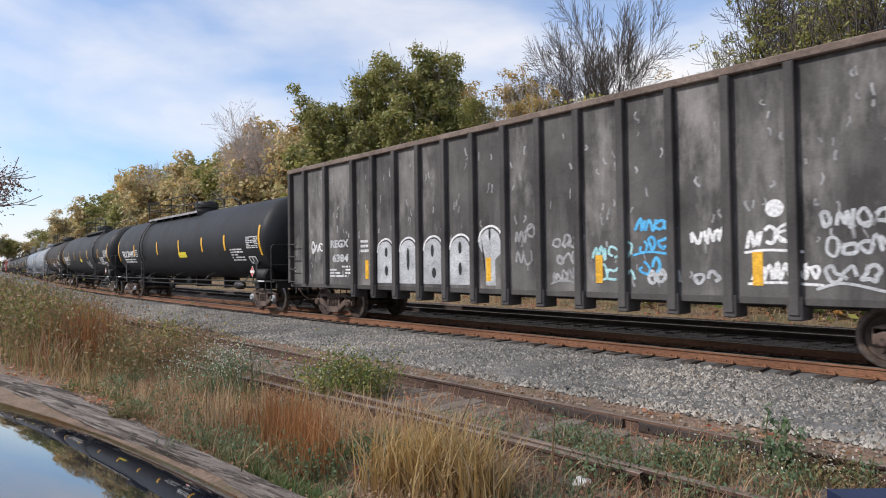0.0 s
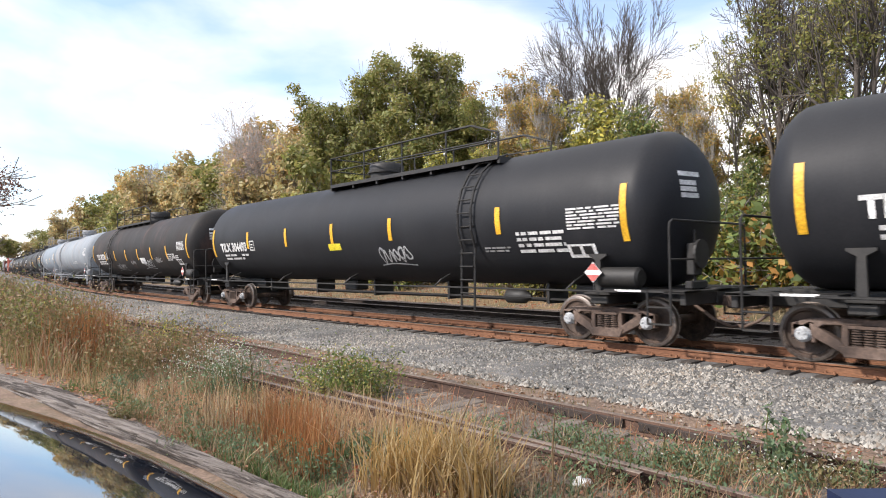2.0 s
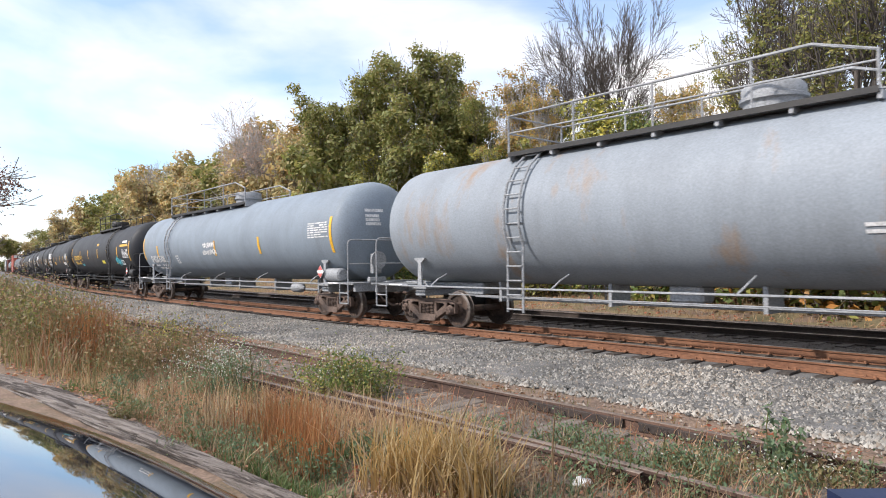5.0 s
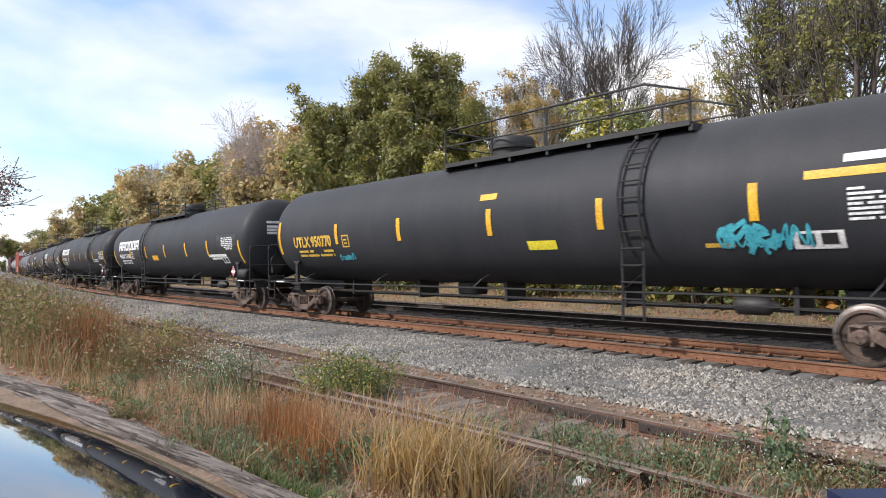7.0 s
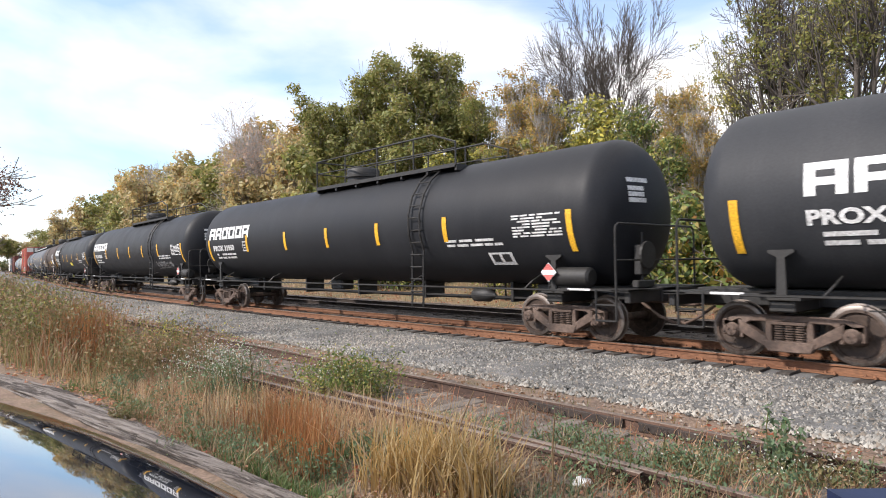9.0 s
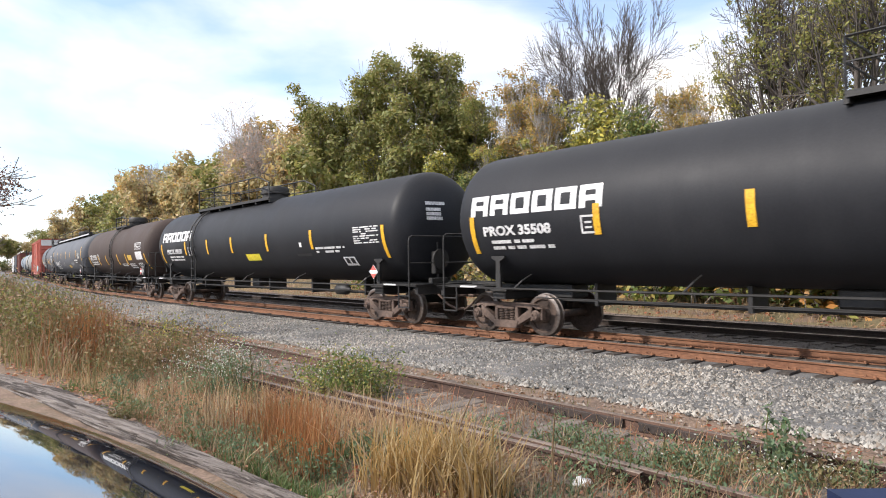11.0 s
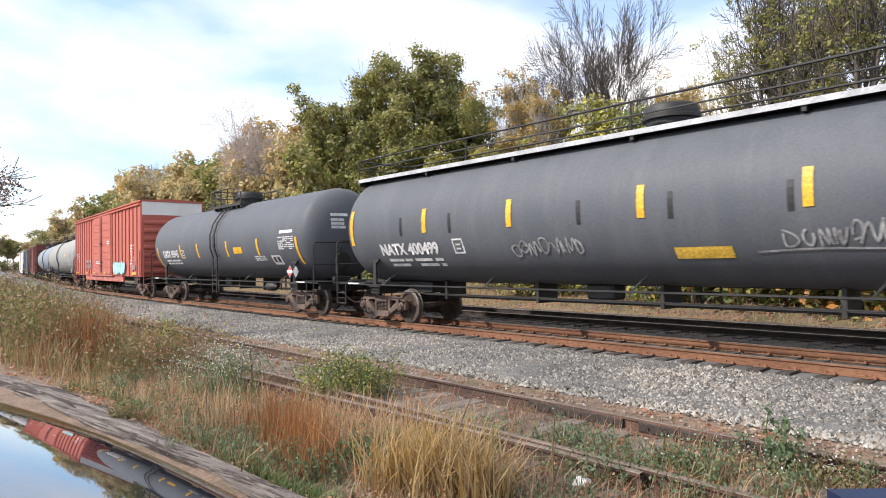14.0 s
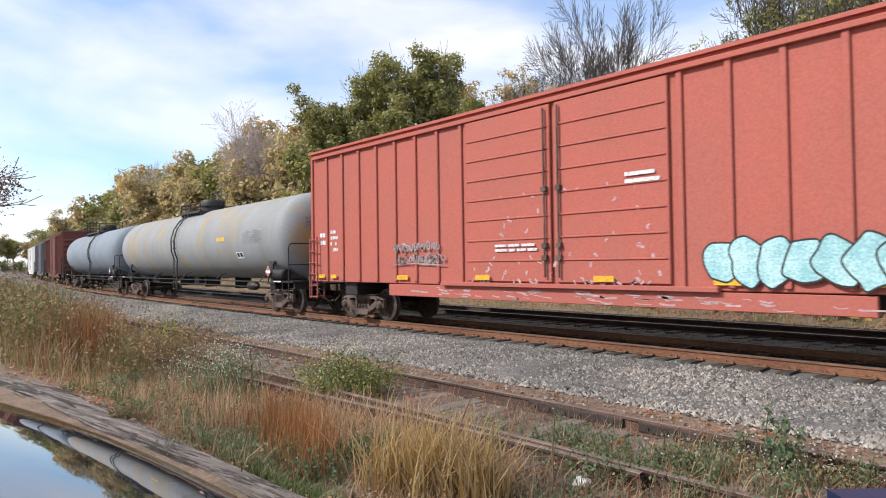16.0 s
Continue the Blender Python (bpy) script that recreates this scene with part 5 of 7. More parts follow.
# couplings, metres along the line at the start: one more than there are cars
COUPLINGS = [0.50, -19.96, -42.05, -64.06, -86.19, -107.23, -128.76, -150.45, -171.95, -193.47, -214.84, -236.38, -253.70, -274.82, -292.35, -313.12, -335.43, -355.99, -376.55, -397.10, -417.66]
SPECS = [
    "gondola",
    dict(paint="tank_black", seed=1, toe="fade_spray", label="clean black tank car with yellow reflector strips", white_caps=True, mark=("TILX 304491", -8.48, -6.15, -0.46), square=(-5.75, -0.29), strips=(-6.07, -2.04, 1.17, 4.11, 6.58), plat=(-5.24, 2.06), dome_x=0.51, ladder_x=-4.52, panels=(("fill", 0.98, 2.00, -0.62, -0.38, "bright_yellow"), (7, 8.64, 9.66, -0.4, 0.05, "stencil"), (5, 7.04, 8.22, -0.85, -0.35, "stencil"), ("box", 8.53, 9.15, -0.95, -0.68, "label"))),
    dict(paint="tank_black", seed=2, label="black tank car with reflector strips and a pale tag", white_caps=True, mark=("TILX 304493", -8.53, -6.27, -0.47), square=(-5.81, -0.3), strips=(-6.11, -3.23, -0.35, 2.56, 6.54), strip_h=-0.1, plat=(-1.23, 6.07), dome_x=0.41, ladder_x=5.55, panels=(("fill", -0.62, 0.05, -0.6, -0.4, "bright_yellow"), (7, 8.43, 9.66, -0.4, 0.05, "stencil"), (4, 7.04, 8.33, -0.85, -0.35, "stencil"), (2, 5.99, 6.78, -0.8, -0.66, "fade_spray"), ("box", 8.33, 9.00, -0.95, -0.68, "label")), tags=((1.80, 3.19, -1.05, -0.5, "silver", 4, 51),)),
    dict(paint="tank_rusty", seed=3, label="rust-stained black tank car with graffiti tags", mark=("TILX 302736", -8.17, -5.96, -0.52), square=(-5.44, -0.35), strips=(-5.85, -3.5, -0.92, 1.6, 4.15, 6.75), strip_h=-0.35, plat=(-5.14, 2.16), dome_x=0.51, ladder_x=-4.41, panels=(("fill", 1.85, 2.78, -0.85, -0.55, "label"), (7, 8.43, 9.46, -0.3, 0.1, "stencil"), (4, 6.65, 8.4, -0.75, -0.4, "stencil"), ("box", 8.02, 8.64, -0.95, -0.68, "label")), tags=((-4.16, -1.95, -1.2, -0.75, "fade_spray", 5, 52), (-0.41, 0.77, -0.92, -0.65, "fade_spray", 3, 54), (2.06, 3.80, -1.1, -0.6, "silver", 5, 53), (4.52, 5.76, -0.9, -0.5, "fade_spray", 2, 58))),
    dict(paint="tank_grey", trim="grey_iron", seed=4, label="pale grey tank car with rust stains", bands=False, plat=(-5.14, 2.16), dome_x=0.31, ladder_x=-4.52, ink="fade_spray", panels=((7, 8.12, 9.35, -0.2, 0.35, "stencil"), (2, 2.06, 4.73, -0.7, -0.5, "stencil"), ("box", 7.50, 8.22, -0.95, -0.7, "label"))),
    dict(paint="tank_bluegrey", trim="grey_iron", seed=5, label="blue-grey tank car with a grey ladder", mark=("SHGX 5100", -8.1, -6.1, -0.8), square=(-4.32, -0.7), strips=(-6.85, 0.41, 4.52), strip_h=-0.3, plat=(-6.4, 2.16), dome_x=0.31, ladder_x=-5.25, panels=((7, 8.12, 9.35, -0.2, 0.3, "stencil"),), tags=((-1.03, 0.62, -0.6, 0.0, "label", 3, 60),)),
    dict(paint="tank_charcoal", seed=6, label="dark grey tank car with yellow stencils and teal graffiti", mark=("UTLX 950770", -8.12, -5.86, -0.45), square=(-5.09, -0.34), ink="gold", strips=(-5.54, -2.51, 0.82, 3.77, 6.65), plat=(-1.23, 5.35), dome_x=0.21, ladder_x=4.46, panels=(("fill", 0.51, 1.03, 0.39, 0.53, "yellow"), ("fill", 1.85, 2.62, -0.77, -0.58, "bright_yellow"), ("fill", 7.40, 9.25, 0.15, 0.28, "yellow"), ("fill", 7.92, 9.00, 0.36, 0.48, "label"), (7, 7.97, 9.30, -0.5, 0.0, "label"), ("box", 7.17, 7.88, -0.88, -0.61, "label"), ("fill", 5.76, 6.27, -0.82, -0.75, "gold")), tags=((5.96, 7.30, -0.95, -0.4, "teal", 6, 55), (-5.76, -4.83, -0.95, -0.7, "teal", 3, 56))),
    dict(paint="tank_charcoal", seed=7, band_out=-0.2, band_h=(-0.93, -0.07), label="charcoal tank car with a large white block emblem", emblem=(-7.81, -3.80, -0.1, 0.4), mark=("PROX 31938", -7.81, -5.65, -0.52), mark_size=0.3, square=(-5.19, -0.38), strips=(-5.55, -2.67, 0.41, 3.44, 6.12), strip_h=-0.28, plat=(-3.70, 1.85), dome_x=0.21, ladder_x=-3.09, panels=(("fill", -1.70, -0.80, -0.7, -0.46, "yellow"), ("fill", 7.20, 9.15, -0.7, 0.2, "black_patch"), ("fill", 6.07, 7.97, -0.66, -0.55, "label"), ("fill", 6.37, 7.40, -0.76, -0.68, "label"), ("box", 7.40, 8.02, -0.92, -0.68, "label"), (7, 7.71, 8.84, -0.4, 0.1, "label"))),
    dict(paint="tank_black", seed=8, band_out=-0.25, band_h=(-0.82, 0.02), label="black tank car with a white block emblem and data panel", emblem=(-8.79, -5.14, 0.02, 0.48), mark=("PROX 31950", -8.43, -6.48, -0.42), mark_size=0.28, square=(-5.55, -0.3), strips=(-5.35, -2.44, 0.19, 2.82, 5.62), strip_h=-0.21, plat=(-1.23, 5.45), dome_x=0.00, ladder_x=4.55, panels=((8, 7.81, 9.15, -0.5, 0.0, "stencil"), (2, 5.60, 7.45, -0.66, -0.45, "stencil"), ("box", 6.89, 7.61, -1.08, -0.8, "label"))),
    dict(paint="tank_black", seed=9, band_out=-0.25, band_h=(-0.82, 0.02), label="black tank car with a white block emblem and pale tags", emblem=(-8.79, -5.14, 0.02, 0.48), mark=("PROX 35508", -8.43, -6.48, -0.42), mark_size=0.28, square=(-5.55, -0.3), strips=(-5.35, -2.44, 0.19, 2.82, 5.62), strip_h=-0.21, plat=(-1.23, 5.45), dome_x=0.00, ladder_x=4.55, panels=((8, 7.81, 9.15, -0.5, 0.0, "stencil"), (2, 5.60, 7.45, -0.66, -0.45, "stencil")), tags=((4.73, 7.61, -1.1, -0.7, "fade_spray", 4, 57),)),
    dict(paint="tank_black", seed=10, band_out=-0.3, band_h=(-0.86, 0.03), reservoir=False, label="black tank car with a white block emblem, fresh paint", emblem=(-8.64, -4.93, 0.1, 0.54), mark=("PROX 39209", -8.07, -6.12, -0.44), mark_size=0.28, square=(-5.19, -0.37), strips=(-5.67, -3.15, -0.70, 2.32, 5.43), strip_h=-0.23, plat=(-5.45, 1.44), dome_x=0.00, ladder_x=-4.72, panels=(("fill", 0.41, 1.54, -0.84, -0.6, "bright_yellow"), (2, 5.61, 7.30, -0.68, -0.45, "stencil"), ("box", 6.99, 7.61, -1.06, -0.8, "label"), (8, 7.86, 9.10, -0.45, 0.05, "stencil"), ("fill", 4.32, 5.24, -0.74, -0.66, "black_patch"), ("fill", 4.63, 4.78, -0.45, -0.3, "label"))),
    dict(paint="tank_brown", seed=11, band_out=-0.1, band_h=(-1.1, -0.32), reservoir=False, dark_placard=True, label="faded brown tank car with white stencils", mark=("GATX 95937", -6.53, -4.37, -0.52), square=(-3.83, -0.36), strips=(-3.95, -1.75, 1.34, 3.34), strip_h=-0.58, plat=(-1.23, 1.44), rail_h=0.5, dome_x=0.05, dome_paint="iron", ladder_x=0.13, panels=((6, 5.65, 6.94, -0.1, 0.3, "stencil"), ("fill", 5.61, 6.89, -0.62, -0.2, "label"), ("fill", 3.75, 4.63, -0.64, -0.35, "gold"), (3, 3.60, 4.88, -1.1, -0.8, "stencil"), (2, 1.90, 3.14, -0.97, -0.8, "stencil"), ("box", 5.55, 6.37, -1.05, -0.8, "label"))),
    dict(paint="tank_slate", trim="iron", seed=12, toe="silver", band_h=(-0.5, 0.5), band_out=-0.05, reservoir=False, label="slate grey tank car with a long roof walkway and black panels", mark=("NATX 400499", -7.61, -5.2, -0.78), mark_size=0.4, square=(-4.47, -0.62), strips=(-5.60, -2.72, 0.51, 3.31, 6.57), strip_h=0.05, plat=(-9.25, 9.25), rail_h=0.5, dome_x=0.31, ladder_x=0.3, ladder=False, panels=(("fill", 4.99, 7.30, -0.74, -0.36, "black_patch"), ("fill", 6.94, 8.53, -0.76, 0.12, "black_patch"), ("fill", 1.03, 2.06, -1.0, -0.8, "gold"), *((("fill", x - 0.05, x + 0.05, -0.3, 0.18, "black_patch")) for x in (-6.56, -4.66, -0.87, 1.09, 3.06, 5.04)), (1, 5.35, 7.20, -0.52, -0.36, "label"), (1, 5.91, 6.73, -0.68, -0.54, "label"), (7, 7.30, 8.33, -0.35, 0.1, "label"), ("box", 7.14, 7.81, -1.06, -0.8, "label")), tags=((-2.98, -0.72, -0.95, -0.5, "fade_spray", 3, 61), (2.57, 4.83, -0.9, -0.45, "fade_spray", 4, 62))),
    dict(paint="tank_slate", seed=13, band_out=-0.3, band_h=(-1.0, -0.1), reservoir=False, dark_placard=True, label="weathered slate grey tank car with faded marks", mark=("GATX 95945", -6.1, -4.0, -0.6), square=(-3.42, -0.48), strips=(-3.64, -1.54, 1.61, 4.37), strip_h=-0.36, plat=(-0.93, 1.75), rail_h=0.6, dome_x=0.41, ladder_x=0.41, panels=(("fill", 2.21, 2.98, -0.56, -0.32, "yellow"), ("box", 5.24, 5.91, -1.0, -0.68, "stencil"), (7, 6.01, 7.14, -0.5, -0.05, "stencil"), (3, 3.91, 4.78, -0.86, -0.66, "stencil"), ("fill", 6.17, 7.09, 0.05, 0.15, "label"))),
    "red_box",
    dict(paint="tank_cream", trim="iron", seed=15, label="stained cream-grey tank car without reflector strips", bands=False, plat=(-1.23, 1.23), rail_h=0.3, dome_x=0.21, ladder_x=-0.51, ink="fade_spray", panels=(("fill", 4.63, 5.45, -0.05, 0.1, "gold"), (6, 7.20, 8.84, -0.2, 0.3, "fade_spray"), ("box", 6.37, 6.99, -0.75, -0.5, "label"))),
    dict(paint="tank_bluegrey", trim="iron", seed=16, label="pale blue-grey tank car in the train", bands=False, dome_x=0.00, ink="fade_spray"),
    "brown_box",
    "grey_box",
    "white_box",
]
CARS = []
for spec, front, rear in zip(SPECS, COUPLINGS, COUPLINGS[1:]):
    length = front - rear
    if spec == "gondola":
        built = gondola_car(length)
    elif spec == "red_box":
        built = box_car(length, "box_red", "red_iron", True)
    elif spec == "brown_box":
        built = box_car(length, "box_brown", "iron", False)
    elif spec == "grey_box":
        built = box_car(length, "tank_slate", "iron", False, "dull grey boxcar far down the train")
    elif spec == "white_box":
        built = box_car(length, "white_paint", "iron", False, "dirty white boxcar far down the train")
    else:
        built = tank_car(spec, length)
    CARS.append((*built, (front + rear) / 2))


def car_pose(s):
    x, y, a = along(s)
    return pose(x, y, 0, 0, 0, -math.degrees(a))


def motions():
    """The whole train rolls by at an even speed, and its wheels turn."""
    last = 16.0
    for car, sets, s0 in CARS:
        walk(car, [(0.5 * k, car_pose(s0 + V * 0.5 * k)) for k in range(33)])
        for wheelset, x in sets:
            turn = math.degrees(V / WHEEL_R)
            walk(wheelset, [(k / FPS, pose(x, 0, WHEEL_R, 0, (turn * k / FPS) % 360, 0)) for k in range(int(last * FPS) + 1)])



# ---- plants ----
M["bark"] = grainy("grey_brown_bark", (0.15, 0.13, 0.11), (0.30, 0.27, 0.235), 2.0, fine=18, bump_d=0.02, stretch=(2, 2, 0.4))
M["dark_bark"] = grainy("dark_bark", (0.055, 0.045, 0.038), (0.13, 0.11, 0.095), 2.0, fine=18, bump_d=0.02, stretch=(2, 2, 0.4))
M["pale_bark"] = grainy("pale_grey_bark", (0.32, 0.295, 0.27), (0.48, 0.455, 0.43), 2.0, fine=18, bump_d=0.02, stretch=(2, 2, 0.4))
M["leaf_green"] = leafy("oak_leaves", [(0.153, 0.175, 0.055), (0.201, 0.228, 0.068), (0.283, 0.292, 0.088), (0.342, 0.318, 0.110), (0.260, 0.217, 0.083)], through_light=0.4)
M["leaf_dark"] = leafy("dark_green_leaves", [(0.085, 0.131, 0.041), (0.131, 0.188, 0.056), (0.188, 0.263, 0.075), (0.300, 0.319, 0.094), (0.375, 0.319, 0.094)], through_light=0.4)
M["leaf_gold"] = leafy("golden_leaves", [(0.386, 0.253, 0.090), (0.514, 0.334, 0.107), (0.429, 0.349, 0.125), (0.272, 0.285, 0.107), (0.571, 0.380, 0.143)], through_light=0.4)
M["leaf_yellow"] = leafy("yellow_green_leaves", [(0.238, 0.264, 0.077), (0.365, 0.369, 0.099), (0.620, 0.545, 0.111), (0.365, 0.316, 0.111), (0.201, 0.229, 0.077)], through_light=0.4)
M["leaf_pink"] = leafy("russet_leaves", [(0.55, 0.36, 0.31), (0.64, 0.44, 0.38), (0.48, 0.34, 0.27), (0.55, 0.41, 0.30)])
M["leaf_rust"] = leafy("rust_brown_leaves", [(0.20, 0.070, 0.040), (0.27, 0.10, 0.05), (0.14, 0.060, 0.042), (0.16, 0.085, 0.045)])
M["leaf_mixed"] = leafy("mixed_autumn_leaves", [(0.109, 0.156, 0.043), (0.172, 0.218, 0.058), (0.530, 0.234, 0.062), (0.312, 0.296, 0.078), (0.133, 0.180, 0.052)], through_light=0.4)
M["leaf_olive"] = leafy("olive_far_leaves", [(0.418, 0.365, 0.192), (0.557, 0.452, 0.227), (0.383, 0.383, 0.192), (0.643, 0.487, 0.244), (0.504, 0.365, 0.209)], through_light=0.4)
M["straw"] = leafy("straw_blades", [(0.46, 0.33, 0.19), (0.56, 0.42, 0.26), (0.34, 0.22, 0.12), (0.52, 0.42, 0.29), (0.28, 0.18, 0.105)])
M["rust_grass"] = leafy("rust_grass_blades", [(0.36, 0.15, 0.06), (0.42, 0.20, 0.085), (0.25, 0.10, 0.045), (0.40, 0.24, 0.11)])
M["gold_grass"] = leafy("golden_straw_blades", [(0.46, 0.30, 0.12), (0.54, 0.38, 0.17), (0.36, 0.22, 0.08), (0.58, 0.46, 0.27), (0.40, 0.26, 0.10)])
M["thicket"] = leafy("brown_thicket_blades", [(0.34, 0.21, 0.125), (0.46, 0.31, 0.20), (0.20, 0.14, 0.08), (0.54, 0.40, 0.27), (0.38, 0.16, 0.09)])
M["green_grass"] = leafy("green_blades", [(0.15, 0.16, 0.065), (0.22, 0.20, 0.09), (0.30, 0.24, 0.13), (0.16, 0.16, 0.07), (0.36, 0.26, 0.15), (0.26, 0.15, 0.085)])
M["lush_green"] = leafy("fresh_green_leaves", [(0.07, 0.13, 0.035), (0.10, 0.18, 0.05), (0.13, 0.19, 0.06), (0.19, 0.19, 0.08), (0.08, 0.11, 0.04)], through_light=0.3)
M["blue_green"] = leafy("blue_green_weeds", [(0.13, 0.185, 0.115), (0.165, 0.253, 0.143), (0.132, 0.209, 0.099), (0.220, 0.275, 0.154)])
M["litter"] = leafy("fallen_leaves", [(0.34, 0.19, 0.115), (0.46, 0.28, 0.175), (0.22, 0.12, 0.08), (0.54, 0.38, 0.27), (0.40, 0.12, 0.07)])
M["petal"] = leafy("white_petals", [(0.68, 0.68, 0.62), (0.75, 0.74, 0.70), (0.6, 0.6, 0.5)])
M["stone"] = leafy("ballast_stones", [(0.06, 0.058, 0.056), (0.15, 0.145, 0.14), (0.23, 0.222, 0.213), (0.39, 0.375, 0.36), (0.20, 0.17, 0.145)], 0.9, 0.0)
# stones of the two tracks' bed, darker and browner than the shoulder's
M["dark_stone"] = leafy("dark_bed_stones", [(0.03, 0.026, 0.023), (0.06, 0.05, 0.043), (0.12, 0.10, 0.088), (0.05, 0.036, 0.028)], 0.9, 0.0)
M["brown_stone"] = leafy("siding_stones", [(0.18, 0.14, 0.12), (0.26, 0.22, 0.19), (0.14, 0.10, 0.085), (0.32, 0.28, 0.25)], 0.9, 0.0)


def raw_mesh(name, verts, faces, mat):
    me = bpy.data.meshes.new(name)
    verts, faces = np.asarray(verts, float), np.asarray(faces, int)
    n, k = faces.shape
    me.vertices.add(len(verts))
    me.vertices.foreach_set("co", verts.ravel())
    me.loops.add(n * k)
    me.loops.foreach_set("vertex_index", faces.ravel())
    me.polygons.add(n)
    me.polygons.foreach_set("loop_start", np.arange(0, n * k, k))
    me.update(calc_edges=True)
    me.materials.append(mat)
    return me


def leaf_cards(rng, centres, spread, count, size, flat=0.0):
    """Small pointed leaves, each a folded diamond, scattered round the centres."""
    c = centres[rng.integers(0, len(centres), count)] + rng.normal(0, 1, (count, 3)) * spread
    a = rng.normal(0, 1, (count, 3))
    a[:, 2] *= 1 - flat
    a /= np.linalg.norm(a, axis=1)[:, None]
    b = np.cross(a, rng.normal(0, 1, (count, 3)))
    b /= np.linalg.norm(b, axis=1)[:, None]
    s = size * rng.uniform(0.6, 1.4, (count, 1))
    v = np.stack([c - a * s, c + b * s * 0.5, c + a * s, c - b * s * 0.5], 1).reshape(-1, 3)
    return v, np.arange(count * 4).reshape(-1, 4)


def clump_leaves(rng, centres, radius, count, size):
    """Leaves on the outside of uneven round clumps, each facing out and upwards."""
    k = rng.integers(0, len(centres), count)
    rad = radius * rng.uniform(0.55, 1.3, len(centres))
    d = rng.normal(0, 1, (count, 3)) + np.array([0, 0, 0.35])
    d /= np.linalg.norm(d, axis=1)[:, None]
    r = (rad[k] * rng.uniform(0.35, 1.0, count) ** 0.5)[:, None]
    c = centres[k] + d * r * np.array([1.0, 1.0, 0.72]) + rng.normal(0, 0.2, (count, 3)) * radius
    n = d + np.array([0, 0, 0.45]) + rng.normal(0, 0.55, (count, 3))
    n /= np.linalg.norm(n, axis=1)[:, None]
    a = np.cross(n, rng.normal(0, 1, (count, 3)))
    a /= np.linalg.norm(a, axis=1)[:, None]
    b = np.cross(n, a)
    s = size * rng.uniform(0.6, 1.4, (count, 1))
    v = np.stack([c - a * s, c + b * s * 0.55, c + a * s, c - b * s * 0.55], 1).reshape(-1, 3)
    return v, np.arange(count * 4).reshape(-1, 4)


def limbs(segs, sides=5):
    """Tapered tubes, all with the same number of sides."""
    P, Q = np.array([s[0] for s in segs]), np.array([s[1] for s in segs])
    r1, r2 = np.array([s[2] for s in segs]), np.array([s[3] for s in segs])
    d = Q - P
    d /= np.linalg.norm(d, axis=1)[:, None] + 1e-9
    ref = np.where(np.abs(d[:, 2:3]) > 0.9, np.array([[1.0, 0, 0]]), np.array([[0, 0, 1.0]]))
    u = np.cross(d, ref)
    u /= np.linalg.norm(u, axis=1)[:, None]
    w = np.cross(d, u)
    ang = np.arange(sides) * 2 * np.pi / sides
    ca, sa = np.cos(ang)[None, :, None], np.sin(ang)[None, :, None]
    ring = u[:, None] * ca + w[:, None] * sa
    A, B = P[:, None] + ring * r1[:, None, None], Q[:, None] + ring * r2[:, None, None]
    v = np.concatenate([A, B], 1).reshape(-1, 3)
    base = np.arange(len(segs))[:, None] * 2 * sides
    i = np.arange(sides)[None]
    j = (i + 1) % sides
    f = np.stack([base + i, base + j, base + sides + j, base + sides + i], -1).reshape(-1, 4)
    return v, f


def grow(rng, p, d, length, r, level, segs, tips, k):
    n = 3
    for i in range(n):
        d = d + Vector((rng.gauss(0, 1), rng.gauss(0, 1), rng.gauss(0, 1))) * k["wobble"] + Vector((0, 0, k["rise"]))
        d.normalize()
        q = p + d * (length / n)
        r2 = max(k["thin"], r * 0.83)
        segs.append((tuple(p), tuple(q), r, r2))
        if level > 0 and (i > 0 or level < k["levels"]):
            for _ in range(k["kids"] if rng.random() < 0.75 else 1):
                side = d.orthogonal().normalized()
                side.rotate(Matrix.Rotation(rng.uniform(0, 6.283), 3, d))
                a = radians(rng.uniform(*k["spread"]))
                c = d * math.cos(a) + side * math.sin(a)
                grow(rng, q.copy(), c, length * rng.uniform(0.5, 0.78), r2 * 0.62, level - 1, segs, tips, k)
        if level <= 1:
            tips.append(tuple(q))
        p, r = q, r2
    if level > 0:
        grow(rng, p, d, length * 0.62, r * 0.8, level - 1, segs, tips, k)


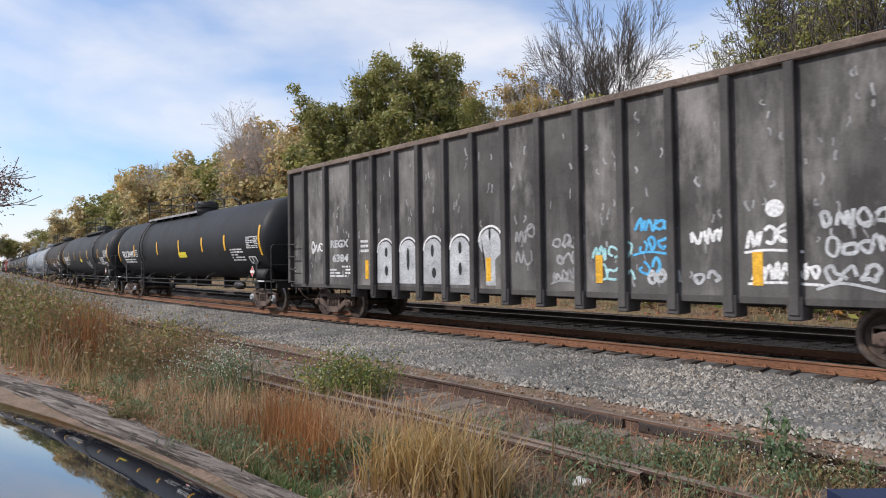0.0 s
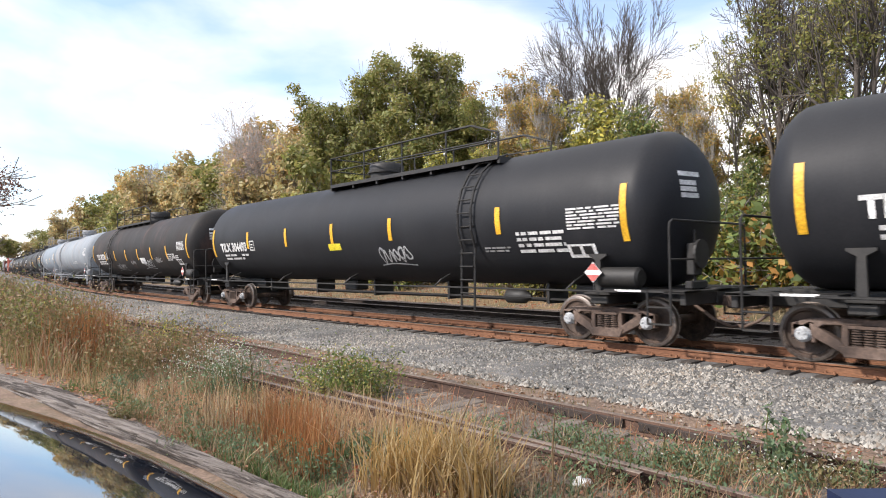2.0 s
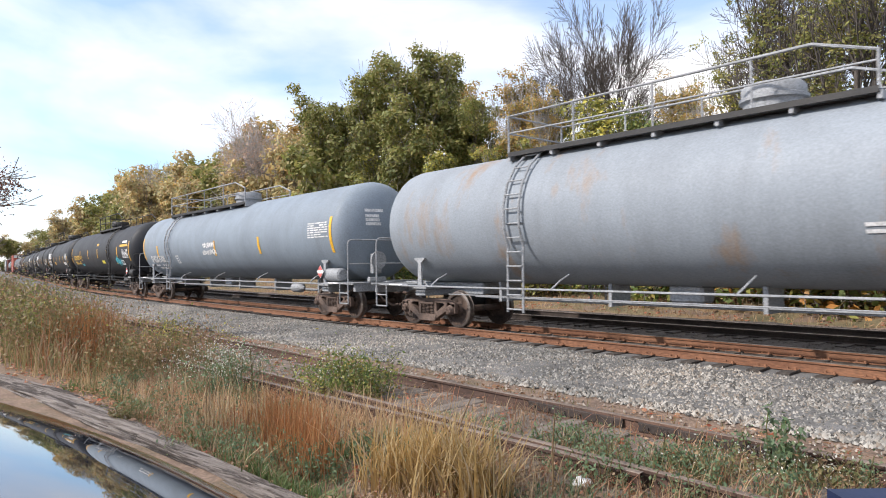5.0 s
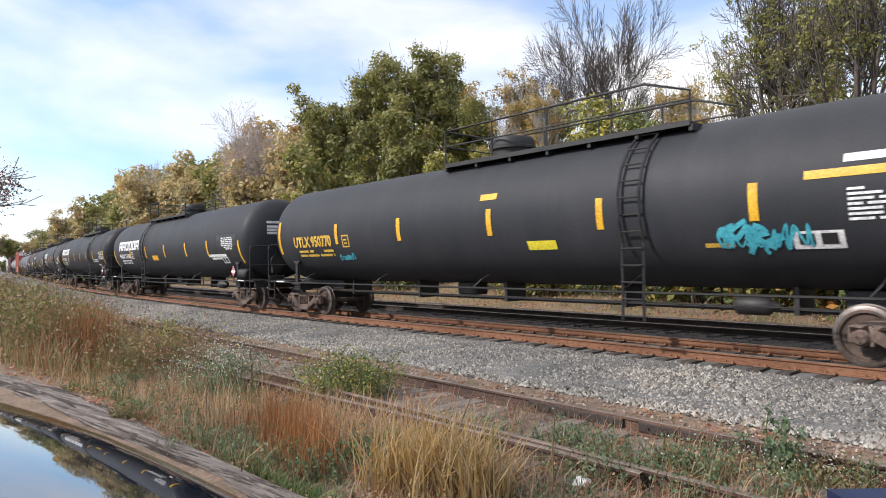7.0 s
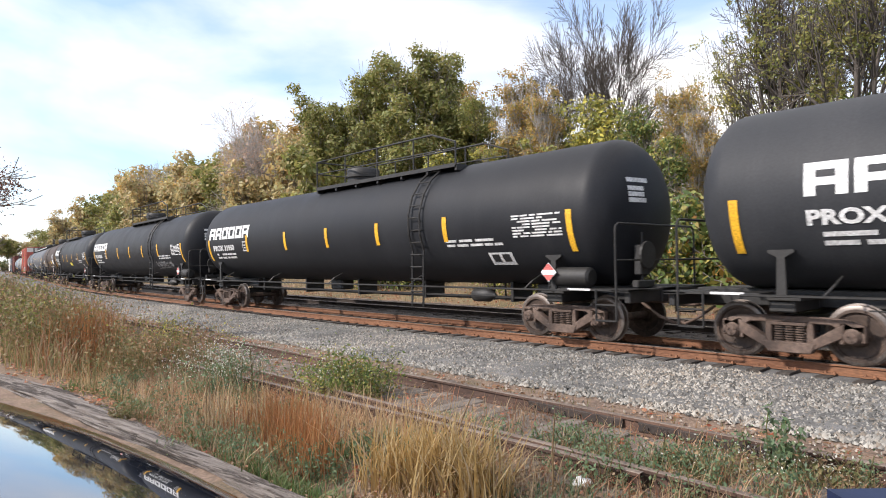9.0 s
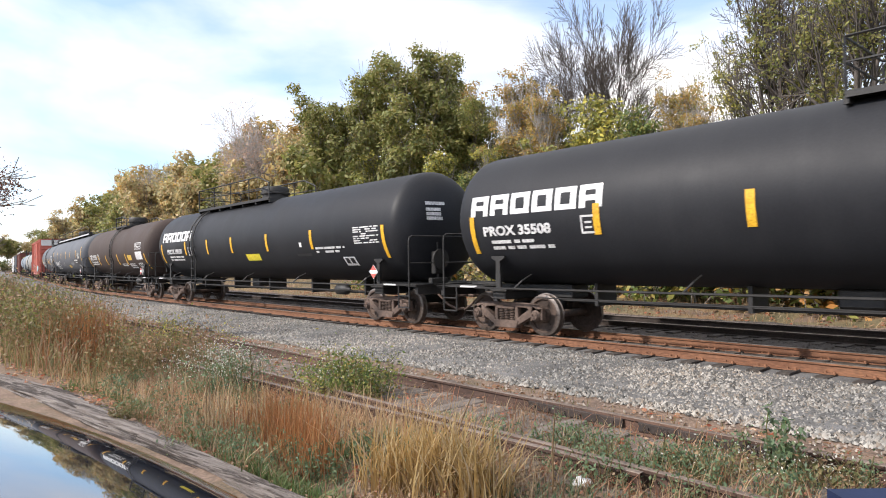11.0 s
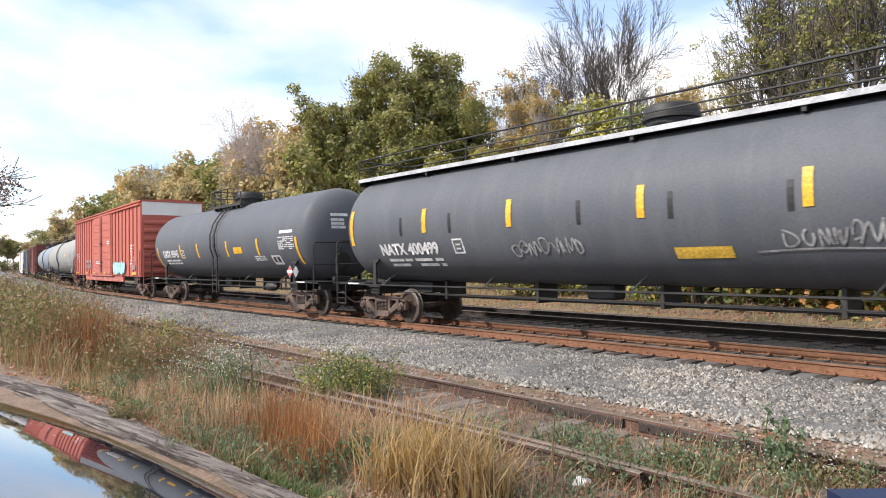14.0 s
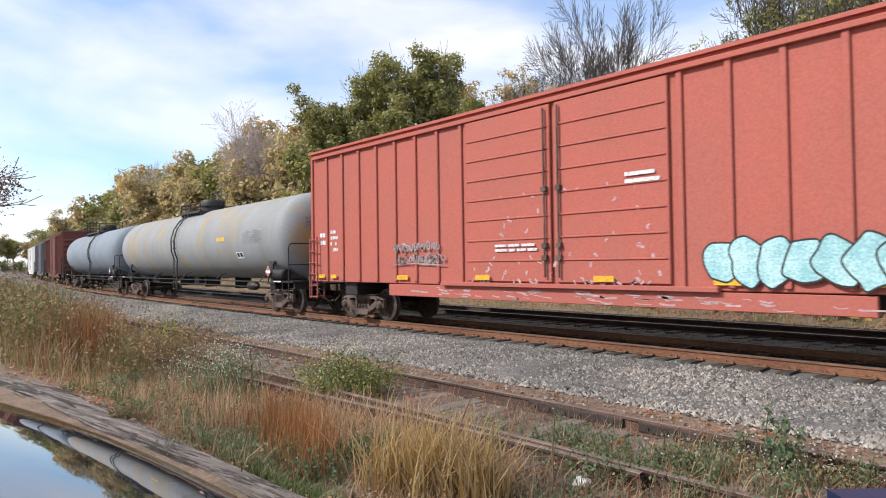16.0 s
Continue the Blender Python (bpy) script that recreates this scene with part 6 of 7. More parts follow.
def make_tree(name, label, seed, bark, leaf, leaves, size, height=10.0, levels=4, kids=2, spread=(22, 55), wobble=0.13, rise=0.10, thin=0.012, trunk=0.34, puff=0.35, base=0.16, clumps=0, wide=0.0, low=0.0, shell=False):
    """One tree about so high, with trunk and crown as its parts."""
    rng = random.Random(seed)
    k = dict(wobble=wobble, rise=rise, thin=thin, kids=kids, spread=spread, levels=levels)
    segs, tips = [], []
    grow(rng, Vector((0, 0, -0.4)), Vector((0, 0, 1)), height * trunk, base, levels, segs, tips, k)
    top = max(s[1][2] for s in segs)
    f = height / top
    reach = np.percentile(np.hypot(*np.array(tips)[:, :2].T), 92)
    fw = wide / reach if wide else f
    sized = lambda c: (c[0] * fw, c[1] * fw, c[2] * f)
    segs = [(sized(a), sized(b), r, s) for a, b, r, s in segs]
    t = thing(name, label, "tree", "trees behind the tracks")
    thick = [s for s in segs if s[2] > 0.06]
    part("trunk", raw_mesh("trunk", *limbs(thick, 6), M[bark]), None, t, "branching trunk and limbs")
    tagged(part("twig_growth", raw_mesh("twig_growth", *limbs([s for s in segs if s[2] <= 0.06], 4), M[bark]), None, t, "fine branches and twigs"), kind="stuff")
    if leaves:
        nr = np.random.default_rng(seed)
        pts = np.array([sized(c) for c in tips])
        pts = pts[pts[:, 2] > low * height]
        if clumps:
            pts = pts[nr.choice(len(pts), min(clumps, len(pts)), False)]
        tagged(part("crown", raw_mesh("crown", *(clump_leaves if shell else leaf_cards)(nr, pts, puff, leaves, size), M[leaf]), None, t, "loose crown of small leaves"), kind="stuff")
    return t


def plant(base, places):
    """The first place takes the base tree itself, the others copies of it."""
    made = []
    for i, (x, y, s, turn) in enumerate(places):
        m = pose(x, y, ground_z(x, y, across(x, y)) - 0.1, 0, 0, turn)
        if i == 0:
            base.matrix_basis = m @ Matrix.Diagonal((s, s, s, 1))
        else:
            o = copy_thing(base, m)
            o.matrix_basis = m @ Matrix.Diagonal((s, s, s, 1))


oak = make_tree("oak_tree", "broad green oak tree with dense early-autumn leaves", 3, "bark", "leaf_green", 44000, 0.14, 18.2, 4, 2, (34, 72), 0.17, 0.02, trunk=0.24, puff=0.8, base=0.28, clumps=230, wide=5.4, low=0.2, shell=True)
plant(oak, [(-41.0, 33, 1.05, 40), (-46.8, 31.0, 0.86, 200), (-36.0, 34.5, 0.78, 90), (-44.6, 32.5, 0.98, 300)])
green = make_tree("ivy_tree", "leafy yellow-green tree draped with vines", 27, "bark", "leaf_yellow", 13000, 0.13, 11.0, 4, 2, (28, 60), 0.16, 0.05, trunk=0.3, puff=0.6, base=0.2, clumps=150, wide=3.4, low=0.05, shell=True)
plant(green, [(-39.0, 30, 0.92, 0), (-52.0, 30, 0.72, 80), (-33.5, 31, 0.86, 200), (-24.6, 33, 1.08, 310), (-62.0, 31, 0.7, 40)])
gold = make_tree("golden_tree", "slim tree with thinning golden-brown leaves", 5, "pale_bark", "leaf_gold", 7500, 0.1, 14.6, 4, 2, (24, 55), 0.13, 0.05, trunk=0.3, puff=0.5, base=0.2, clumps=150, wide=3.4, low=0.2, shell=True)
plant(gold, [(-29.2, 34, 1.0, 0), (-43.6, 41, 1.2, 140), (-26.9, 34, 0.86, 70), (-14.6, 31, 0.60, 30), (-75.0, 34, 0.92, 250), (-69.5, 36, 0.85, 130), (-101.0, 40, 1.1, 20), (-17.6, 33, 0.72, 120)])
bare = make_tree("bare_tree", "tall leafless tree with fine grey twigs", 8, "dark_bark", None, 0, 0.1, 18.2, 5, 2, (18, 46), 0.09, 0.04, thin=0.011, trunk=0.27, base=0.2, wide=4.4)
plant(bare, [(-24.4, 36, 1.03, 10), (-33.0, 42, 0.92, 120), (-15.2, 38, 0.98, 230)])
russet = make_tree("russet_tree", "spreading half-bare tree with pinkish russet leaves", 11, "pale_bark", "leaf_pink", 9000, 0.085, 18.2, 4, 3, (20, 46), 0.09, 0.03, thin=0.016, trunk=0.24, puff=0.4, base=0.24, wide=5.8, low=0.5)
plant(russet, [(-66.5, 34, 1.02, 0), (-73.5, 36, 0.80, 130)])
silver = make_tree("pale_tree", "pale thin tree with few grey-white leaves", 12, "pale_bark", "leaf_olive", 2600, 0.11, 24.0, 4, 2, (20, 46), 0.1, 0.04, thin=0.03, trunk=0.26, puff=0.5, base=0.3, wide=7.5, low=0.4)
plant(silver, [(-150.0, 48, 1.0, 0), (-136.0, 46, 0.9, 140), (-166.0, 52, 0.98, 220)])
tall = make_tree("tall_tree", "tall open tree with sparse dull green leaves", 14, "dark_bark", "leaf_green", 5600, 0.08, 15.4, 3, 3, (25, 62), 0.13, 0.07, trunk=0.34, puff=0.42, base=0.24, clumps=130, wide=3.2, low=0.2, shell=True)
plant(tall, [(-12.6, 32, 1.0, 0), (-7.6, 29, 1.05, 110), (-1.0, 31, 1.0, 20), (4.0, 31, 1.0, 160)])
thin_tree = make_tree("yellowing_tree", "slender open tree with sparse yellow-green leaves", 15, "bark", "leaf_yellow", 3600, 0.08, 14.6, 3, 3, (22, 54), 0.11, 0.08, trunk=0.34, puff=0.42, base=0.16, clumps=110, wide=2.8, low=0.3, shell=True)
plant(thin_tree, [(-10.2, 33, 1.05, 60), (-15.5, 35, 0.9, 270), (-4.6, 34, 0.95, 30)])
vine = make_tree("vine_clad_tree", "short tree smothered in dark green vines", 17, "bark", "leaf_dark", 14000, 0.085, 9.0, 4, 2, (30, 70), 0.18, 0.06, trunk=0.4, puff=0.5, base=0.2, clumps=130, wide=2.0, low=0.05, shell=True)
plant(vine, [(-16.3, 28.2, 0.98, 0), (-31.0, 30, 0.75, 100), (-9.2, 29, 0.85, 200), (-20.5, 29.5, 0.70, 300), (-12.4, 28, 0.62, 150), (-5.6, 29, 0.8, 40)])
olive = make_tree("olive_tree", "bushy olive-brown tree of the distant treeline", 19, "bark", "leaf_olive", 4600, 0.25, 13.0, 3, 3, (28, 66), 0.16, 0.05, trunk=0.32, puff=1.0, base=0.2, clumps=90, wide=4.2, low=0.1, shell=True)
mossy = make_tree("far_green_tree", "rounded dull green tree of the distant treeline", 20, "bark", "leaf_green", 4600, 0.25, 13.0, 3, 3, (28, 66), 0.16, 0.05, trunk=0.32, puff=1.05, base=0.2, clumps=90, wide=4.4, low=0.1, shell=True)
amber = make_tree("far_golden_tree", "golden-brown tree of the distant treeline", 22, "pale_bark", "leaf_gold", 4200, 0.24, 14.0, 3, 3, (24, 58), 0.14, 0.06, trunk=0.32, puff=0.95, base=0.2, clumps=90, wide=3.8, low=0.15, shell=True)
rng = random.Random(4)
stands = [[], [], []]
for i in range(38):
    x, y, a = along(-48 - i * 3.3 - rng.uniform(0, 2), 15 + rng.uniform(0, 6))
    stands[rng.choice((0, 0, 0, 1, 2))].append((x, y, rng.uniform(0.75, 1.05) + 0.01 * i, rng.uniform(0, 360)))
for i in range(36):
    x, y, a = along(-64 - i * 4.8 - rng.uniform(0, 3), 25 + rng.uniform(0, 7))
    stands[rng.choice((0, 1, 2))].append((x, y, rng.uniform(1.12, 1.42) + 0.016 * i, rng.uniform(0, 360)))
for i in range(13):
    stands[rng.choice((0, 1, 2))].append((4 - 3.2 * i + rng.uniform(-1, 1), 39 + rng.uniform(-1.5, 3), rng.uniform(0.5, 0.72), rng.uniform(0, 360)))
for i in range(22):
    x, y, a = along(-180 - i * 9 - rng.uniform(0, 4), 14 + rng.uniform(0, 12))
    stands[rng.choice((0, 1, 1))].append((x, y, rng.uniform(1.2, 1.55), rng.uniform(0, 360)))
for i in range(14):
    x, y, a = along(-436 - rng.uniform(0, 22), -34 + 5 * i)
    stands[rng.choice((0, 1))].append((x, y, rng.uniform(1.3, 1.7), rng.uniform(0, 360)))
for kind, places in zip((olive, mossy, amber), stands):
    plant(kind, places)


def make_shrub(label, seed, leaf, leaves, size, spread, bark="bark", height=3.2):
    rng = random.Random(seed)
    segs, tips = [], []
    k = dict(wobble=0.2, rise=0.05, thin=0.008, kids=2, spread=(20, 60), levels=3)
    for i in range(6):
        d = Vector((rng.uniform(-0.6, 0.6), rng.uniform(-0.6, 0.6), 1)).normalized()
        grow(rng, Vector((rng.uniform(-0.5, 0.5), rng.uniform(-0.4, 0.4), -0.2)), d, height * 0.42, 0.04, 2, segs, tips, k)
    t = thing("shrub", label, "shrub", "shrubs beyond the tracks")
    tagged(part("stem_growth", raw_mesh("stem_growth", *limbs(segs, 4), M[bark]), None, t), kind="stuff")
    tagged(part("foliage", raw_mesh("foliage", *clump_leaves(np.random.default_rng(seed), np.array(tips)[::3], spread * 1.1, leaves, size), M[leaf]), None, t, "dense small leaves"), kind="stuff")
    return t


rng = random.Random(21)
shrubs = [make_shrub("thick green shrub tangled with vines", 31, "leaf_dark", 3000, 0.10, 0.42, height=3.6), make_shrub("autumn shrub with green and orange leaves", 32, "leaf_mixed", 2800, 0.10, 0.40), make_shrub("yellowing thin shrub on the bank", 33, "leaf_yellow", 3000, 0.075, 0.4), make_shrub("bare brown thicket of tangled stems", 34, "leaf_olive", 900, 0.09, 0.4)]
beds = [[], [], [], []]
for i in range(74):
    s = 14 - i * 1.75 - (0.03 * i * i if i > 30 else 0)
    x, y, a = along(s, rng.uniform(11.6, 16.5))
    kind = rng.choices((0, 1, 2, 3), (4, 3, 2, 2) if i < 30 else (1, 2, 3, 3))[0]
    beds[kind].append((x, y, rng.uniform(0.8, 1.5) * (1.15 if i < 18 else 0.95), rng.uniform(0, 360)))
for i in range(18):
    x, y, a = along(-424 - rng.uniform(0, 8), -34 + 4.2 * i)
    beds[i % 2 * 3].append((x, y, rng.uniform(2.0, 2.6), rng.uniform(0, 360)))
for sh, places in zip(shrubs, beds):
    plant(sh, places)

# the tree whose branches hang in at the edge, on the camera's side
hang = make_tree("rust_leaved_tree", "small tree with drooping rust-brown leaves", 23, "bark", "leaf_rust", 22000, 0.04, 7.0, 4, 2, (35, 75), 0.16, 0.03, trunk=0.32, puff=0.2, base=0.12, clumps=190)
plant(hang, [(-23.7, -0.62, 1.08, 60)])


# ---- low growth ----
def blades(name, label, mat, rng, base, height, width, lean, kind="stuff", curl=0.6, category="grass"):
    """Curved tapering blades, one at each base point."""
    n = len(base)
    h = height * rng.uniform(0.55, 1.25, (n, 1))
    a = rng.uniform(0, 2 * np.pi, n)
    out = np.stack([np.cos(a), np.sin(a), np.zeros(n)], 1)
    side = np.stack([-np.sin(a + 0.6), np.cos(a + 0.6), np.zeros(n)], 1)
    ln = lean * rng.uniform(0.1, 1.5, (n, 1))
    ws = width * rng.uniform(0.6, 1.4, (n, 1))
    rows = []
    for t, wf in ((0, 1.0), (0.35, 0.9), (0.7, 0.65), (1.0, 0.08)):
        c = base + out * ln * h * t ** 1.8 + np.array([0, 0, 1.0]) * h * (t - curl * ln * t * t * 0.5)
        rows += [c - side * ws * wf * 0.5, c + side * ws * wf * 0.5]
    v = np.stack(rows, 1).reshape(-1, 3)
    b = np.arange(n)[:, None] * 8
    f = np.concatenate([b + np.array([[k, k + 1, k + 3, k + 2]]) for k in (0, 2, 4)], 1).reshape(-1, 4)
    return tagged(new(name, raw_mesh(name, v, f, M[mat])), label, category, kind=kind)


def on_ground(xy):
    return np.array([(x, y, ground_z(x, y, across(x, y)) - 0.02) for x, y in xy])


def patchy(rng, n, x0, x1, y0, y1, scale=0.6, cut=-0.1, seed=0.0):
    """Points in a stretch, thick in some patches and thin in others, clear of log and water."""
    out = []
    while len(out) < n:
        x, y = rng.uniform(x0, x1), rng.uniform(y0, y1)
        if noise.noise((x * scale, y * scale, seed)) > cut + rng.uniform(-0.3, 0.3) and y > log_y(x) + log_w(x) + 0.06:
            out.append((x, y))
    return out


def blob(rng, n, x, y, rx, ry):
    return [(x + rng.normal(0, rx), y + rng.normal(0, ry)) for _ in range(n)]




g = np.random.default_rng(6)
blades("low_grass", "short green and tan grass on the verge", "green_grass", g, on_ground(patchy(g, 9000, -34, 1.5, 1.0, 5.0, 0.8, 0.0, 1.0)), 0.14, 0.009, 0.7)
blades("dry_grass", "dry straw-coloured grass on the verge", "straw", g, on_ground(patchy(g, 5000, -34, 1.5, 1.2, 5.2, 0.45, 0.12, 5.0)), 0.2, 0.009, 0.6)
blades("brown_grass", "withered brown grass on the verge", "thicket", g, on_ground(patchy(g, 12000, -13, 1.0, 2.5, 5.3, 0.9, -0.1, 15.0)), 0.2, 0.010, 0.8)
blades("verge_weeds", "mixed green weeds on the verge", "blue_green", g, on_ground(patchy(g, 3600, -13, 1.0, 2.5, 5.6, 1.1, 0.22, 21.0)), 0.16, 0.016, 0.8)
blades("verge_straw", "thin bleached straw on the verge", "straw", g, on_ground(patchy(g, 2600, -13, 1.0, 2.5, 5.5, 0.9, 0.0, 27.0)), 0.34, 0.008, 0.6)
blades("siding_grass", "thin grass growing between the siding rails", "green_grass", g, on_ground(patchy(g, 3000, -26, 2, 4.3, 7.4, 0.8, 0.15, 8.0)), 0.13, 0.008, 0.5)
blades("rail_grass", "dead brown grass along the siding rail", "thicket", g, on_ground(patchy(g, 2600, -7, 1.5, 4.4, 6.6, 1.2, 0.05, 33.0)), 0.26, 0.010, 0.6)
rust_spots = [(-14.3, 3.05, 0.4, 0.22), (-15.2, 3.1, 0.4, 0.22), (-15.2, 3.7, 0.45, 0.22)]
blades("rust_thicket", "tall rust-orange grass standing in a thicket", "rust_grass", g, on_ground(sum([blob(g, 260, *b) for b in rust_spots], [])), 1.2, 0.014, 0.16)
rust_tufts = [(-6.35, 3.35, 0.22, 0.16), (-6.0, 3.4, 0.2, 0.14), (-6.75, 3.6, 0.25, 0.2), (-7.2, 3.5, 0.25, 0.2), (-5.6, 3.2, 0.25, 0.15)]
blades("rust_grass", "rust-orange grass in tufts beside the siding", "rust_grass", g, on_ground(sum([blob(g, 210, *b) for b in rust_tufts], [])), 0.52, 0.010, 0.22)
straw_spots = [(-4.2, 3.5, 0.14, 0.12), (-4.05, 3.8, 0.15, 0.12), (-4.45, 3.75, 0.16, 0.14), (-4.6, 3.45, 0.16, 0.12), (-3.8, 3.7, 0.14, 0.12)]
blades("straw_tufts", "tufts of tall bent straw-coloured grass", "gold_grass", g, on_ground(sum([blob(g, 130, *b) for b in straw_spots], [])), 0.60, 0.015, 0.42)
blades("bent_straw", "pale broken straw blades arching over", "straw", g, on_ground(sum([blob(g, 22, *b) for b in straw_spots], [])), 0.74, 0.013, 0.9)
pale_spots = [(-7.7, 3.1, 0.25, 0.15), (-7.3, 3.4, 0.3, 0.2), (-6.3, 3.8, 0.4, 0.3), (-5.4, 4.0, 0.35, 0.3), (-8.4, 3.6, 0.3, 0.3), (-6.9, 4.2, 0.4, 0.3), (-5.9, 4.4, 0.35, 0.25), (-9.4, 3.4, 0.5, 0.3)]
blades("pale_tufts", "sparse pale dead grass stems", "straw", g, on_ground(sum([blob(g, 46, *b) for b in pale_spots], [])), 0.56, 0.010, 0.22)
lush_spots = [(-5.3, 2.68, 0.22, 0.07), (-5.7, 2.74, 0.3, 0.08), (-6.3, 2.78, 0.3, 0.08), (-7.1, 2.8, 0.35, 0.08), (-9.4, 2.75, 0.4, 0.1), (-11.2, 2.6, 0.4, 0.12), (-5.75, 3.65, 0.14, 0.12), (-4.9, 2.8, 0.2, 0.1)]
blades("lush_grass", "fresh green grass along the log", "lush_green", g, on_ground(sum([blob(g, 260, *b) for b in lush_spots], [])), 0.17, 0.013, 0.7)
blades("left_thicket", "dense brown and green weeds far along the verge", "thicket", g, on_ground(patchy(g, 4500, -60, -12, 1.9, 4.9, 0.5, -0.1, 2.0)), 0.8, 0.013, 0.25)
blades("left_greens", "green weeds far along the verge", "green_grass", g, on_ground(patchy(g, 6000, -60, -10.5, 1.9, 4.9, 0.5, 0.0, 12.0)), 0.62, 0.014, 0.35)
cover = on_ground(patchy(g, 900, -24, 0.5, 2.3, 5.6, 0.9, -0.05, 41.0))
tagged(new("ground_cover", raw_mesh("ground_cover", *clump_leaves(g, cover, 0.13, 14000, 0.021), M["lush_green"])), "low creeping green plants between the grasses", "weeds", kind="stuff")
dead = on_ground(patchy(g, 900, -26, 0.5, 2.3, 5.4, 0.8, -0.05, 57.0))
tagged(new("dead_growth", raw_mesh("dead_growth", *clump_leaves(g, dead, 0.20, 26000, 0.021), M["thicket"])), "withered brown leaves and seed heads among the grass", "weeds", kind="stuff")
teal_spots = [(-3.3, 5.35, 0.35, 0.25), (-2.85, 5.4, 0.4, 0.25), (-3.9, 5.7, 0.5, 0.2), (-5.3, 3.6, 0.25, 0.2), (-1.8, 5.6, 0.5, 0.3), (-5.9, 2.95, 0.3, 0.15), (-10.5, 3.1, 0.8, 0.3), (-11.7, 3.0, 0.6, 0.3), (-5.6, 3.4, 0.3, 0.2), (-6.3, 3.0, 0.4, 0.15), (-7.6, 2.95, 0.5, 0.15), (-9.0, 2.9, 0.5, 0.2), (-4.6, 4.6, 0.4, 0.3), (-8.6, 3.6, 0.6, 0.3), (-2.9, 4.9, 0.4, 0.25), (-2.3, 5.3, 0.4, 0.3), (-3.4, 4.9, 0.4, 0.25), (-1.9, 5.1, 0.4, 0.3), (-4.1, 5.0, 0.4, 0.3), (-5.0, 5.0, 0.4, 0.25)]
bank_pts = []
for _ in range(9000):
    x, y, a = along(g.uniform(-70, 12), g.uniform(8.8, 14.0))
    bank_pts.append((x, y, ground_z(x, y, across(x, y)) - 0.02))
blades("bank_grass", "dry grass on the bank beyond the second track", "straw", g, np.array(bank_pts), 0.35, 0.016, 0.5)


def weed(name, label, seed, leaf, x, y, stems, height, leaves, size, spread, flowers=0, group="weeds beside the siding", bend=0.35):
    """A clump of leafy stems, with or without small white flower heads on top."""
    rng = random.Random(seed)
    nr = np.random.default_rng(seed)
    segs, mids, tops = [], [], []
    for _ in range(stems):
        p = Vector((rng.gauss(0, spread * 0.4), rng.gauss(0, spread * 0.4), -0.03))
        d = Vector((rng.gauss(0, bend), rng.gauss(0, bend), 1)).normalized()
        hh = height * rng.uniform(0.65, 1.1)
        for i in range(4):
            q = p + d * hh / 4
            segs.append((tuple(p), tuple(q), 0.006, 0.005))
            mids += [tuple(q), tuple((p + q) / 2)]
            d = (d + Vector((rng.gauss(0, 0.15), rng.gauss(0, 0.15), -0.04))).normalized()
            p = q
        tops.append(tuple(p))
    t = thing(name, label, "weed", group, pose(x, y, ground_z(x, y, across(x, y))))
    tagged(part("stem_growth", raw_mesh("stem_growth", *limbs(segs, 3), M["green_grass"]), None, t), kind="stuff")
    tagged(part("foliage", raw_mesh("foliage", *leaf_cards(nr, np.array(mids), spread * 0.16, leaves, size), M[leaf]), None, t), kind="stuff")
    if flowers:
        tagged(part("blossom", raw_mesh("blossom", *leaf_cards(nr, np.array(tops), spread * 0.22, flowers, 0.013), M["petal"]), None, t, "tiny white flower heads"), kind="stuff")
    return t


weed("aster_bush", "leafy green bush with a few tiny white flowers", 61, "leaf_dark", -8.1, 5.2, 70, 0.70, 3600, 0.026, 0.62, 420)
weed("aster_bush", "grey-green aster clump covered in white flowers", 62, "blue_green", -9.6, 4.0, 54, 0.74, 1700, 0.024, 0.62, 1300)
weed("aster_bush", "thin green weed clump beside the bush", 63, "leaf_dark", -7.6, 5.35, 24, 0.55, 900, 0.028, 0.4, 60)
weed("tall_weed", "tall drooping grey-green weed", 64, "blue_green", -2.35, 6.05, 7, 0.62, 420, 0.032, 0.2, 0, bend=0.1)
for i, (x, y, rx, ry) in enumerate(teal_spots):
    for k in range(4):
        weed("feathery_weed", "feathery blue-green weed beside the rail", 70 + 7 * i + k, "blue_green", x + g.normal(0, rx * 1.3), y + g.normal(0, ry * 1.4), 7, 0.32, 150, 0.020, 0.25)
for i, (x, y) in enumerate(((-2.6, 5.85), (-2.3, 6.1), (-2.9, 5.7), (-2.1, 6.3), (-1.9, 6.0))):
    weed("daisy_clump", "low clump dotted with small white daisies", 140 + i, "green_grass", x, y, 26, 0.26, 350, 0.022, 0.42, 90)
for i in range(40):
    x = -12 - 0.75 * i - 0.012 * i * i
    weed("roadside_shrub", "tangled brown-green weed clump", 170 + i, ("green_grass", "thicket", "green_grass", "leaf_yellow", "thicket")[i % 5], x + g.uniform(-0.6, 0.6), g.uniform(2.5, 4.7) + 0.002 * max(0, -x - 20) ** 1.6, 24, g.uniform(0.75, 1.15) if x > -16 else g.uniform(1.1, 1.6), 1500, 0.030, 1.2, 0, "weeds along the verge")
for i in range(16):
    x = -14.5 - 1.1 * i
    weed("roadside_shrub", "tall tangled green and brown weed clump", 420 + i, ("green_grass", "leaf_green", "thicket", "green_grass")[i % 4], x, 2.15 + 0.07 * i + g.uniform(-0.2, 0.5), 26, 1.5 + 0.03 * i, 1900, 0.036, 1.1, 0, "weeds along the verge")
